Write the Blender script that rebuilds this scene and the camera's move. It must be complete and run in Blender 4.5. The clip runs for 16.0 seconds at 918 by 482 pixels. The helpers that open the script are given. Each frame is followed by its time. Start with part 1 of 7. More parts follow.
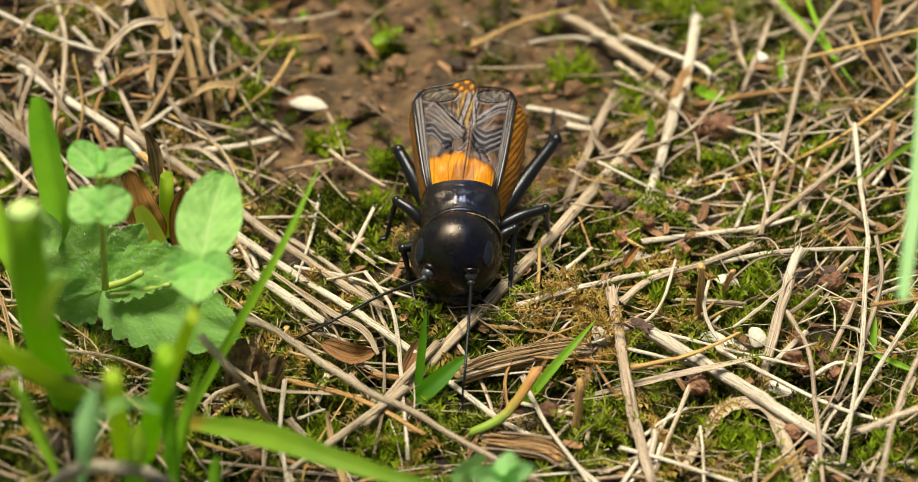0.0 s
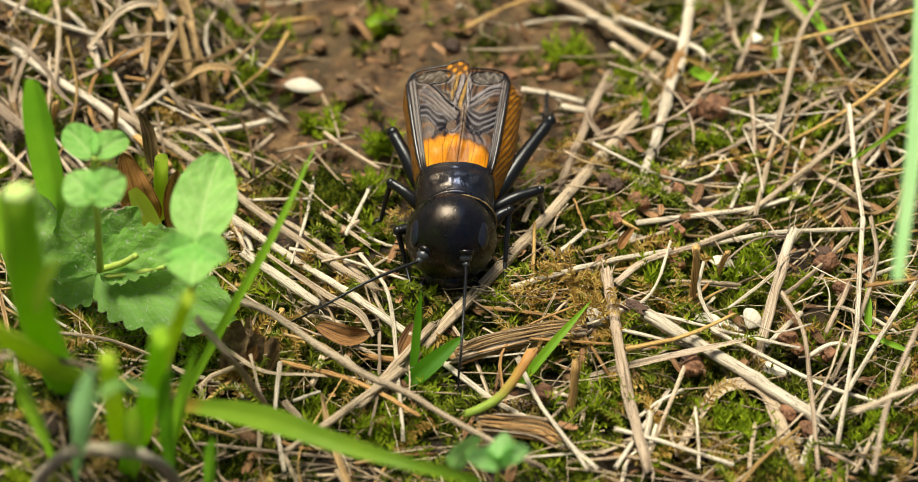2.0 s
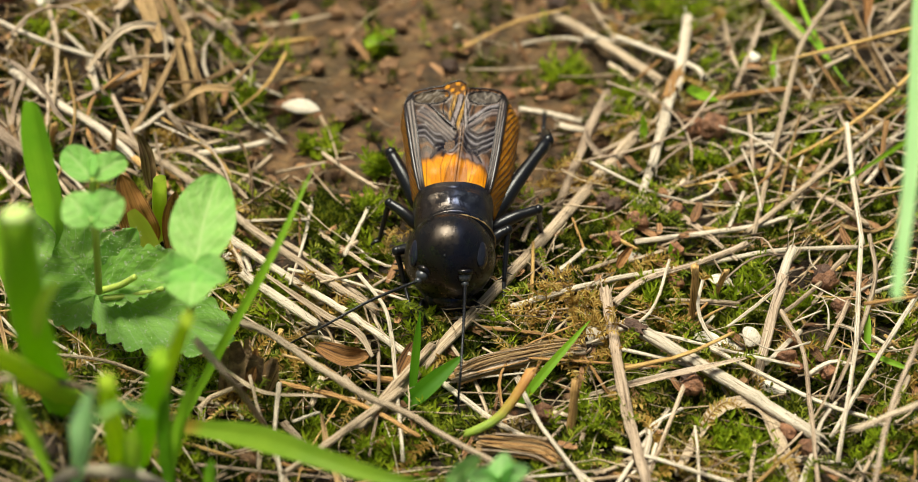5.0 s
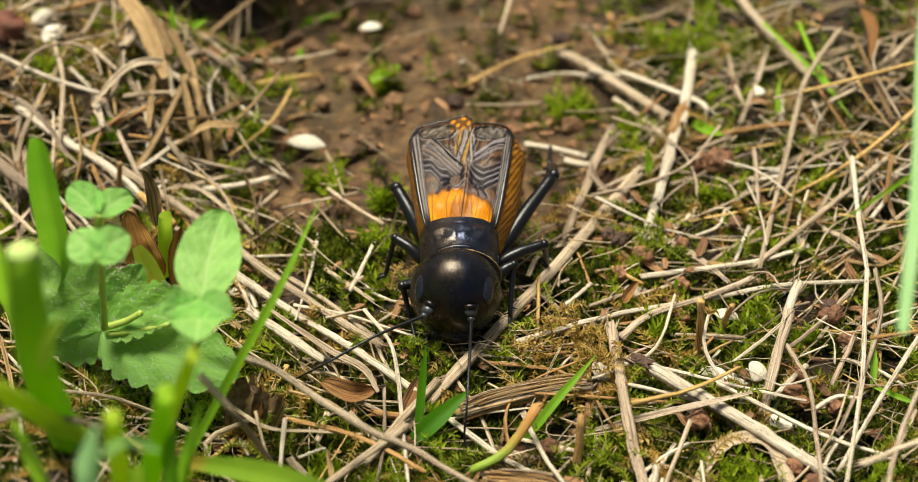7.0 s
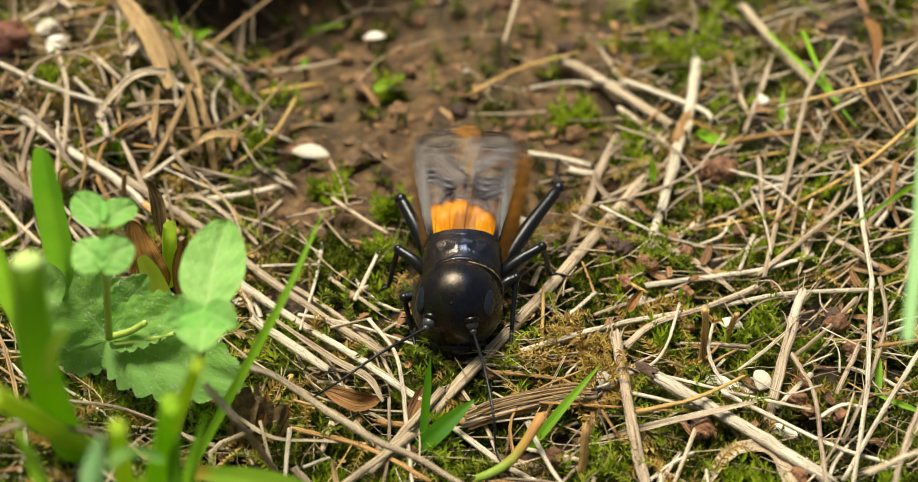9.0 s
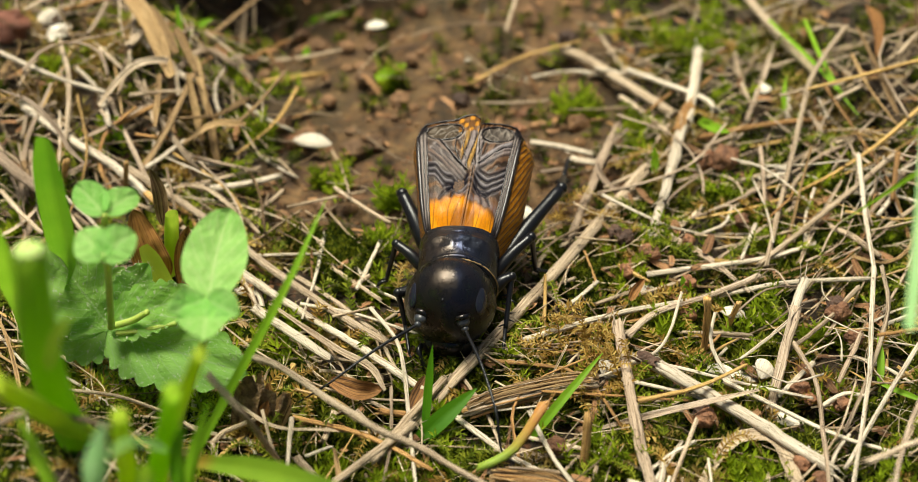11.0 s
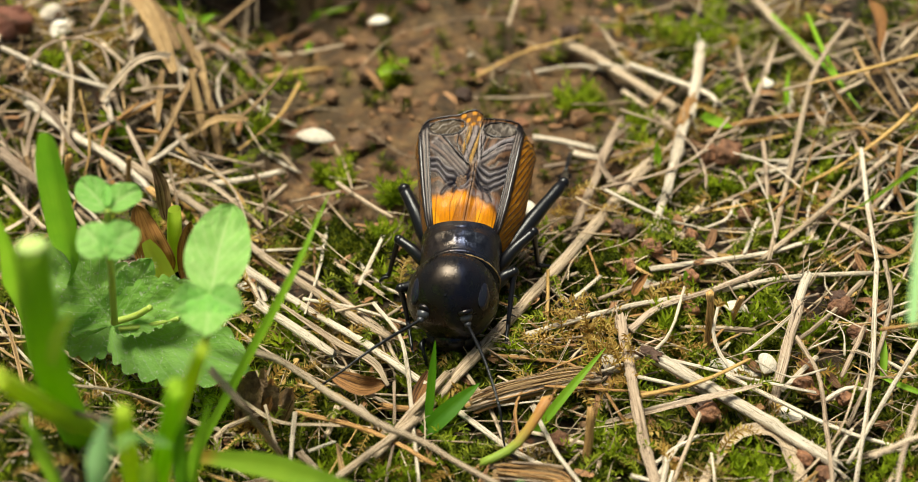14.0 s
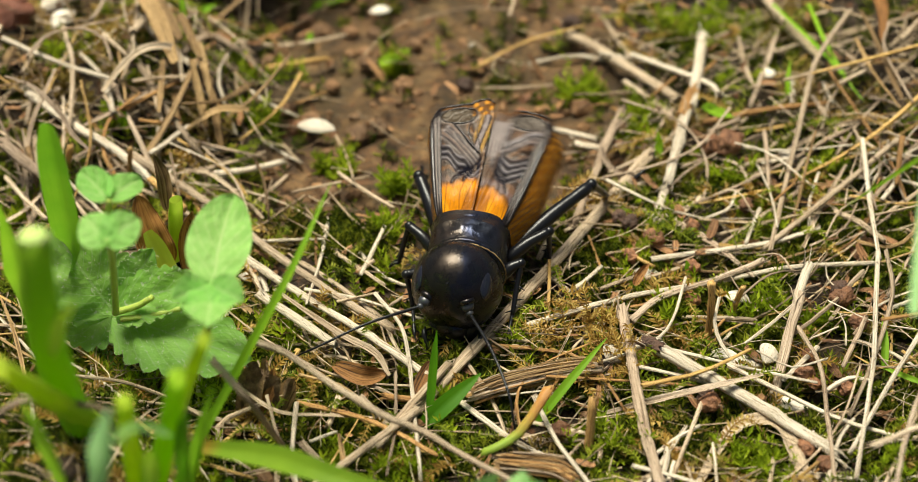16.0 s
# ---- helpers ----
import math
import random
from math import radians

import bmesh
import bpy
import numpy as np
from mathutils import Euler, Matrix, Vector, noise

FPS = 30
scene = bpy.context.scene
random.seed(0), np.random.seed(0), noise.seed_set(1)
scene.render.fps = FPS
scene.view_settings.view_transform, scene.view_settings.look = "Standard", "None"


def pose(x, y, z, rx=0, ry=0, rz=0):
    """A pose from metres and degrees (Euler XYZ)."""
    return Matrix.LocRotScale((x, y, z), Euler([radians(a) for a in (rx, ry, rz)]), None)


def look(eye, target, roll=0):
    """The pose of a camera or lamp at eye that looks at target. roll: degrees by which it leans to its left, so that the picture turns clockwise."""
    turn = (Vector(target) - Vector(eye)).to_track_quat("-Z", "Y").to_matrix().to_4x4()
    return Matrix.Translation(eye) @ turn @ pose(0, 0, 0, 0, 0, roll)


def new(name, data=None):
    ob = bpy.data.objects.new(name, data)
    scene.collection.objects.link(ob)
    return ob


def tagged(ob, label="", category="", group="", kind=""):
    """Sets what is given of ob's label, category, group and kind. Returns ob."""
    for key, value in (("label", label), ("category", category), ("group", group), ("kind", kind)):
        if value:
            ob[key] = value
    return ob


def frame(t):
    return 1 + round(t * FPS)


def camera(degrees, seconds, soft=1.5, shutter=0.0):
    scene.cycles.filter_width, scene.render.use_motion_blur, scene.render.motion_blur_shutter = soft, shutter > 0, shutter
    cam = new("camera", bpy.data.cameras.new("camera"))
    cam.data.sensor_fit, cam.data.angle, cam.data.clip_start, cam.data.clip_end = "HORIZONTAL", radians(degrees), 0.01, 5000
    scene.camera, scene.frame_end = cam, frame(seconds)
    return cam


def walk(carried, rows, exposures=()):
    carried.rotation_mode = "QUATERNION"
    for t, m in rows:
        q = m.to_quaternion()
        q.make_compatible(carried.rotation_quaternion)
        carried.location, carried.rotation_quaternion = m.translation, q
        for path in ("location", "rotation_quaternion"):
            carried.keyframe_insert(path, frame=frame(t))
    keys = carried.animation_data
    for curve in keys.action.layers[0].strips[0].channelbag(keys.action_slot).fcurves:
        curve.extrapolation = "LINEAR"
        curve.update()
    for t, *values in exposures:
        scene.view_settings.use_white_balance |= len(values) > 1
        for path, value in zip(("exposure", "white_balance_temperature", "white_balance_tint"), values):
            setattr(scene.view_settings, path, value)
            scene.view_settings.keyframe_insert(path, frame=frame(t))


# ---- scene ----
cam = camera(24.0, 16.0, soft=0.36, shutter=0.5)
cam.data.dof.use_dof = True
cam.data.dof.focus_distance = 0.1495
cam.data.dof.aperture_fstop = 35.0
EYE_POSE = pose(0.0, -0.117205, 0.102347, 50.0, 0, 0)
# seconds, then the turn of the tripod head from its first aim: yaw, pitch, roll in degrees
ROWS = [
    (0.0, 0.000, -0.000, -0.000),
    (0.5, 0.006, -0.091, -0.041),
    (1.0, -0.132, -0.282, -0.070),
    (1.5, -0.170, -0.506, -0.114),
    (2.0, -0.136, -0.484, -0.128),
    (2.5, -0.128, -0.480, -0.156),
    (3.0, -0.102, -0.431, -0.175),
    (3.5, -0.183, -0.341, -0.246),
    (4.0, -0.251, -0.295, -0.313),
    (6.5, -0.004, 0.805, -0.527),
    (7.0, -0.035, 0.978, -0.562),
    (7.5, -0.020, 1.134, -0.616),
    (8.0, 0.087, 1.296, -0.641),
    (10.5, 0.062, 1.003, -0.710),
    (11.0, 0.135, 0.933, -0.711),
    (11.5, 0.160, 0.838, -0.712),
    (12.0, 0.116, 0.795, -0.742),
    (12.5, 0.111, 0.806, -0.778),
    (13.0, 0.179, 0.764, -0.748),
    (13.5, 0.165, 0.781, -0.771),
    (14.0, 0.210, 0.801, -0.785),
    (14.5, 0.252, 0.707, -0.806),
    (15.0, 0.208, 0.658, -0.823),
    (15.5, 0.204, 0.580, -0.878),
    (16.0, 0.249, 0.539, -0.813),
]
AIMS = []
for t, yaw, pitch, roll in ROWS:
    turn = Matrix.Rotation(radians(yaw), 4, "Y") @ Matrix.Rotation(radians(pitch), 4, "X") @ Matrix.Rotation(radians(roll), 4, "Z")
    AIMS.append((t, EYE_POSE @ turn))
walk(cam, AIMS, exposures=[(0.0, 0.88, 7050, 0), (16.0, 0.88, 7050, 0)])

# ---- daylight under thin cloud ----
world = bpy.data.worlds.new("sky")
scene.world = world
world.use_nodes = True
wn = world.node_tree.nodes
sky = wn.new("ShaderNodeTexSky")
sky.sky_type = "NISHITA"
sky.sun_disc = False
sky.sun_elevation = radians(77)
sky.sun_rotation = radians(-41)
sky.air_density, sky.dust_density = 1.0, 5.0
wn["Background"].inputs["Strength"].default_value = 0.037
world.node_tree.links.new(sky.outputs["Color"], wn["Background"].inputs["Color"])
sun = new("sun", bpy.data.lights.new("sun", "SUN"))
sun.data.energy, sun.data.angle, sun.data.color = 3.4, radians(28), (1.0, 0.96, 0.9)
sun.matrix_world = look((-0.15, 0.17, 0.97), (0, 0, 0))

# ---- small tools: all lengths below are in millimetres ----
MM = 0.001


def mesh_ob(name, verts, faces, mat, parent=None, label="", uvs=None, smooth=True):
    """One mesh object from vertices in millimetres; uvs holds one pair a vertex."""
    me = bpy.data.meshes.new(name)
    vs = np.asarray(verts, dtype=float) * MM
    me.from_pydata(vs.tolist(), [], [list(map(int, f)) for f in faces])
    if uvs is not None:
        layer = me.uv_layers.new(name="UVMap")
        idx = np.empty(len(me.loops), dtype=np.int32)
        me.loops.foreach_get("vertex_index", idx)
        layer.data.foreach_set("uv", np.asarray(uvs, dtype=np.float32)[idx].ravel())
    if smooth:
        me.polygons.foreach_set("use_smooth", [True] * len(me.polygons))
    me.materials.append(mat)
    me.update()
    ob = new(name, me)
    if parent is not None:
        ob.parent = parent
    if label:
        tagged(ob, label=label)
    return ob


def curve_points(ctrl, n):
    """n points on a smooth curve through the control points."""
    c = np.asarray(ctrl, dtype=float)
    if len(c) == 2:
        s = np.linspace(0, 1, n)[:, None]
        return c[0] * (1 - s) + c[1] * s
    c = np.vstack([2 * c[0] - c[1], c, 2 * c[-1] - c[-2]])
    out = []
    for u in np.linspace(0, len(c) - 3 - 1e-6, n):
        i = int(u)
        f = u - i
        p0, p1, p2, p3 = c[i], c[i + 1], c[i + 2], c[i + 3]
        out.append(0.5 * (2 * p1 + (p2 - p0) * f + (2 * p0 - 5 * p1 + 4 * p2 - p3) * f * f + (3 * p1 - p0 - 3 * p2 + p3) * f ** 3))
    return np.array(out)


def frames_along(pts, up):
    tang = np.gradient(pts, axis=0)
    tang /= np.linalg.norm(tang, axis=1)[:, None] + 1e-12
    side = np.cross(tang, up)
    bad = np.linalg.norm(side, axis=1) < 1e-3
    side[bad] = np.cross(tang[bad], (0.3, 1, 0.1))
    side /= np.linalg.norm(side, axis=1)[:, None]
    return tang, side, np.cross(side, tang)


def tube(pts, radii, sides=8, flat=1.0, up=(0, 0, 1), lumps=0.0, rng=None, ends=True):
    """A tapered tube along pts: vertices, faces, uvs (millimetres along, millimetres round)."""
    pts = np.asarray(pts, dtype=float)
    n = len(pts)
    radii = np.broadcast_to(np.asarray(radii, dtype=float), (n,))
    tang, side, nrm = frames_along(pts, np.asarray(up, dtype=float))
    run = np.concatenate([[0], np.cumsum(np.linalg.norm(np.diff(pts, axis=0), axis=1))])
    verts, uvs, faces = [], [], []
    for i in range(n):
        for k in range(sides):
            a = 2 * math.pi * k / sides
            r = radii[i] * (1 + (rng.uniform(-lumps, lumps) if lumps else 0))
            verts.append(pts[i] + side[i] * math.cos(a) * r + nrm[i] * math.sin(a) * r * flat)
            uvs.append((run[i], abs(k - sides / 2) * 2 * math.pi * radii[i] / sides))
    for i in range(n - 1):
        for k in range(sides):
            a, b = i * sides + k, i * sides + (k + 1) % sides
            faces.append((a, b, b + sides, a + sides))
    if ends:
        faces.append(tuple(range(sides - 1, -1, -1)))
        faces.append(tuple((n - 1) * sides + k for k in range(sides)))
    return verts, faces, uvs


def join(pieces):
    verts, faces, uvs = [], [], []
    for v, f, u in pieces:
        o = len(verts)
        verts.extend(v)
        faces.extend(tuple(i + o for i in q) for q in f)
        uvs.extend(u)
    return verts, faces, uvs


def ball(centre, radii, turn=None, nu=24, nv=14, shape=None):
    """A closed rounded form; shape(unit vector) may scale it."""
    verts, uvs, faces = [], [], []
    turn = turn or Matrix.Identity(3)
    for j in range(nv + 1):
        th = math.pi * j / nv
        for i in range(nu):
            ph = 2 * math.pi * i / nu
            d = Vector((math.sin(th) * math.cos(ph), math.sin(th) * math.sin(ph), math.cos(th)))
            q = Vector((d.x * radii[0], d.y * radii[1], d.z * radii[2]))
            if shape:
                q = shape(d, q)
            verts.append(Vector(centre) + turn @ q)
            uvs.append((i / nu, j / nv))
    for j in range(nv):
        for i in range(nu):
            a, b = j * nu + i, j * nu + (i + 1) % nu
            faces.append((a, a + nu, b + nu, b))
    return verts, faces, uvs


def rise(a, b, v):
    s = min(1.0, max(0.0, (v - a) / (b - a)))
    return s * s * (3 - 2 * s)


def lie(x, y):
    """The height of the ground, without its small lumps."""
    z = 4.5 * rise(-12, -26, x) * rise(8, 26, y) + 3.0 * rise(16, 36, x) * rise(6, 26, y)
    z += 6.0 * rise(44, 70, y) + 0.35 * math.sin(0.31 * x + 1) * math.cos(0.27 * y + 0.4)
    z += 6.0 * rise(-14, -26, x) * (1 - rise(-20, -8, y)) * rise(-60, -40, y)
    # the burrow mouth: a pit under a bank
    hole = math.exp(-((x + 19) / 7.5) ** 4 - ((y - 40) / 6.0) ** 4)
    z += 9.0 * rise(38, 47, y) * math.exp(-((x + 19) / 15) ** 4) - (z + 3.0) * hole
    # a gap under the stalks before the cricket
    z -= 4.5 * math.exp(-((x + 5.6) ** 2 + (y + 9.2) ** 2) / 6)
    return z


# ---- materials ----
class Nodes:
    """A short hand for node materials."""

    def __init__(self, name):
        self.mat = bpy.data.materials.new(name)
        self.mat.use_nodes = True
        self.t = self.mat.node_tree
        self.bsdf = self.t.nodes["Principled BSDF"]

    def add(self, kind, **props):
        n = self.t.nodes.new(kind)
        for k, v in props.items():
            n.inputs[k].default_value = v
        return n

    def link(self, a, b):
        self.t.links.new(a, b)

    def noise(self, vec, scale, detail=4.0, rough=0.55, distort=0.0):
        n = self.add("ShaderNodeTexNoise", Scale=scale, Detail=detail, Roughness=rough, Distortion=distort)
        if vec is not None:
            self.link(vec, n.inputs["Vector"])
        return n.outputs["Fac"]

    def scaled(self, vec, s):
        n = self.add("ShaderNodeMapping")
        n.inputs["Scale"].default_value = s
        self.link(vec, n.inputs["Vector"])
        return n.outputs["Vector"]

    def ramp(self, fac, stops):
        n = self.add("ShaderNodeValToRGB")
        el = n.color_ramp.elements
        while len(el) < len(stops):
            el.new(0.5)
        for e, (p, c) in zip(el, stops):
            e.position = p
            e.color = (*c, 1) if len(c) == 3 else c
        self.link(fac, n.inputs["Fac"])
        return n.outputs["Color"]

    def mix(self, fac, a, b, kind="MIX"):
        n = self.t.nodes.new("ShaderNodeMix")
        n.data_type = "RGBA"
        n.blend_type = kind
        for sock, v in ((n.inputs[0], fac), (n.inputs[6], a), (n.inputs[7], b)):
            if isinstance(v, (int, float)):
                sock.default_value = v
            elif isinstance(v, tuple):
                sock.default_value = (*v, 1)
            else:
                self.link(v, sock)
        return n.outputs[2]

    def maths(self, op, a, b=0.0):
        n = self.t.nodes.new("ShaderNodeMath")
        n.operation = op
        for sock, v in ((n.inputs[0], a), (n.inputs[1], b)):
            if isinstance(v, (int, float)):
                sock.default_value = v
            else:
                self.link(v, sock)
        return n.outputs[0]

    def bump(self, height, mm, strength=1.0):
        n = self.add("ShaderNodeBump", Strength=strength, Distance=mm * MM)
        self.link(height, n.inputs["Height"])
        self.link(n.outputs["Normal"], self.bsdf.inputs["Normal"])

    def finish(self, colour, rough=0.6, spec=0.4, coat=0.0, sub=0.0, glow=0.0):
        b = self.bsdf
        if isinstance(colour, tuple):
            b.inputs["Base Color"].default_value = (*colour, 1)
        else:
            self.link(colour, b.inputs["Base Color"])
        if isinstance(rough, (int, float)):
            b.inputs["Roughness"].default_value = rough
        else:
            self.link(rough, b.inputs["Roughness"])
        b.inputs["Specular IOR Level"].default_value = spec
        b.inputs["Coat Weight"].default_value = coat
        b.inputs["Coat Roughness"].default_value = 0.15
        return self.mat

    def obj(self):
        return self.add("ShaderNodeTexCoord").outputs["Object"]

    def uv(self):
        return self.add("ShaderNodeTexCoord").outputs["UV"]

    def own(self, island):
        if island:
            return self.add("ShaderNodeNewGeometry").outputs["Random Per Island"]
        return self.add("ShaderNodeObjectInfo").outputs["Random"]


def leafy(n, colour, amount, gloss=0.45):
    """Light that comes through a thin leaf."""
    tr = n.add("ShaderNodeBsdfTranslucent")
    n.link(colour, tr.inputs["Color"])
    mx = n.add("ShaderNodeMixShader")
    mx.inputs[0].default_value = amount
    n.link(n.bsdf.outputs[0], mx.inputs[1])
    n.link(tr.outputs[0], mx.inputs[2])
    n.link(mx.outputs[0], n.t.nodes["Material Output"].inputs["Surface"])
    n.finish(colour, gloss, 0.22)
    return n.mat


def straw_material(name, pale, mid, dark, island=False, even=False):
    n = Nodes(name)
    uv = n.uv()
    own = n.own(island)
    shift = n.add("ShaderNodeCombineXYZ")
    n.link(n.maths("MULTIPLY", own, 37.0), shift.inputs[0])
    n.link(n.maths("MULTIPLY", own, 91.0), shift.inputs[2])
    add = n.t.nodes.new("ShaderNodeVectorMath")
    n.link(uv, add.inputs[0])
    n.link(shift.outputs[0], add.inputs[1])
    v = add.outputs[0]
    fibre = n.noise(n.scaled(v, (0.25, 11.0, 1.0)), 1.0, 5.0, 0.75)
    blot = n.noise(n.scaled(v, (0.5, 1.6, 1.0)), 1.0, 5.0, 0.65)
    fleck = n.noise(n.scaled(v, (2.2, 9.0, 1.0)), 1.0, 3.0, 0.6)
    c = n.ramp(fibre, [(0.33, tuple(q * 0.6 for q in dark)), (0.39, dark), (0.45, mid), (0.56, pale), (0.68, tuple(min(0.9, q * 1.16) for q in pale))])
    c = n.mix(n.ramp(blot, [(0.48, (0, 0, 0)), (0.72, (0.6, 0.6, 0.6))]), c, mid)
    c = n.mix(n.ramp(fleck, [(0.62, (0, 0, 0)), (0.68, (0.85, 0.85, 0.85))]), c, tuple(q * 0.3 for q in dark))
    tone = n.ramp(own, [(0.0, (0.35, 0.31, 0.27) if island else (0.6, 0.56, 0.52)), (0.4, (0.75, 0.68, 0.6) if island else (0.88, 0.83, 0.76)), (0.75, (1.0, 0.93, 0.85) if island else (1.05, 1.0, 0.93)), (1.0, (1.25, 1.2, 1.1) if island else (1.22, 1.2, 1.15))])
    if even:
        tone = n.ramp(own, [(0.0, (0.86, 0.84, 0.80)), (1.0, (1.12, 1.1, 1.06))])
    c = n.mix(1.0, c, tone, "MULTIPLY")
    n.bump(fibre, 0.12, 1.0)
    return n.finish(c, n.ramp(blot, [(0.3, (0.5, 0.5, 0.5)), (0.7, (0.75, 0.75, 0.75))]), 0.35)


STRAW = straw_material("dry_straw", (0.67, 0.55, 0.42), (0.46, 0.355, 0.245), (0.17, 0.105, 0.055))
STRAW_PALE = straw_material("bleached_straw", (0.72, 0.64, 0.53), (0.57, 0.475, 0.36), (0.24, 0.165, 0.10), even=True)
STRAW_GREY = straw_material("weathered_straw", (0.53, 0.42, 0.325), (0.35, 0.26, 0.185), (0.12, 0.078, 0.05))
STRAW_RUST = straw_material("rusty_straw", (0.50, 0.29, 0.11), (0.33, 0.17, 0.06), (0.13, 0.06, 0.025))
STRAW_GOLD = straw_material("golden_straw", (0.66, 0.45, 0.17), (0.5, 0.31, 0.10), (0.26, 0.14, 0.05))
RUST_LEAF = straw_material("rust_leaf", (0.38, 0.19, 0.06), (0.20, 0.09, 0.028), (0.035, 0.016, 0.008))
LITTER = straw_material("straw_litter", (0.56, 0.45, 0.32), (0.34, 0.255, 0.17), (0.12, 0.078, 0.042), island=True)
THATCH = straw_material("thatch", (0.34, 0.235, 0.12), (0.18, 0.11, 0.052), (0.06, 0.038, 0.02), island=True)
WITHERED = straw_material("withered_blade", (0.44, 0.30, 0.145), (0.28, 0.17, 0.072), (0.12, 0.07, 0.03))
FLAKE = straw_material("leaf_flake", (0.42, 0.24, 0.12), (0.26, 0.13, 0.06), (0.09, 0.045, 0.025), island=True)
STUB = straw_material("cut_stub", (0.78, 0.52, 0.22), (0.6, 0.35, 0.12), (0.3, 0.15, 0.06))
DEAD_LEAF = straw_material("withered_leaf", (0.42, 0.29, 0.15), (0.27, 0.16, 0.07), (0.10, 0.055, 0.03))
HUSK = straw_material("husk", (0.76, 0.71, 0.63), (0.70, 0.64, 0.55), (0.55, 0.48, 0.39))
RUST_SHEATH = straw_material("rusty_sheath", (0.66, 0.33, 0.10), (0.48, 0.21, 0.055), (0.20, 0.08, 0.025))


def soil_material():
    n = Nodes("damp_soil")
    o = n.obj()
    big = n.noise(o, 90.0, 5.0, 0.6)
    mid = n.noise(o, 420.0, 6.0, 0.65)
    fine = n.noise(o, 2200.0, 5.0, 0.7)
    c = n.ramp(mid, [(0.30, (0.035, 0.019, 0.009)), (0.42, (0.095, 0.048, 0.020)), (0.53, (0.20, 0.105, 0.042)), (0.68, (0.36, 0.21, 0.09))])
    c = n.mix(n.ramp(big, [(0.42, (0, 0, 0)), (0.62, (0.55, 0.55, 0.55))]), c, (0.085, 0.075, 0.03))
    humus = n.ramp(mid, [(0.3, (0.012, 0.008, 0.005)), (0.5, (0.045, 0.028, 0.015)), (0.7, (0.11, 0.07, 0.035))])
    kind = n.t.nodes.new("ShaderNodeAttribute")
    kind.attribute_name = "bare"
    c = n.mix(kind.outputs["Fac"], humus, c)
    c = n.mix(n.ramp(n.noise(o, 700.0, 3.0), [(0.6, (0, 0, 0)), (0.72, (0.8, 0.8, 0.8))]), c, (0.30, 0.115, 0.045))
    c = n.mix(n.ramp(fine, [(0.35, (0.7, 0.7, 0.7)), (0.6, (0, 0, 0))]), c, (0.04, 0.025, 0.015))
    n.bump(n.mix(0.5, mid, fine), 1.0, 1.0)
    return n.finish(c, n.ramp(fine, [(0.3, (0.55, 0.55, 0.55)), (0.7, (0.9, 0.9, 0.9))]), 0.4)


def clod_material(name, a, b, island=False):
    n = Nodes(name)
    o = n.obj()
    own = n.own(island)
    f = n.noise(o, 1500.0, 6.0, 0.7)
    c = n.ramp(f, [(0.3, b), (0.65, a)])
    c = n.mix(1.0, c, n.ramp(own, [(0, (0.6, 0.6, 0.6)), (1, (1.2, 1.15, 1.1))]), "MULTIPLY")
    grain = n.noise(o, 3800.0, 3.0, 0.6)
    n.bump(n.mix(0.45, f, grain), 0.5, 1.0)
    return n.finish(c, 0.55, 0.45)


def moss_material(name, a, b, c3):
    n = Nodes(name)
    own = n.own(True)
    o = n.obj()
    patch = n.noise(o, 130.0, 3.0)
    c = n.ramp(n.maths("ADD", n.maths("MULTIPLY", own, 0.5), n.maths("MULTIPLY", patch, 0.55)), [(0.2, a), (0.5, b), (0.78, c3)])
    return leafy(n, c, 0.38, 0.5)


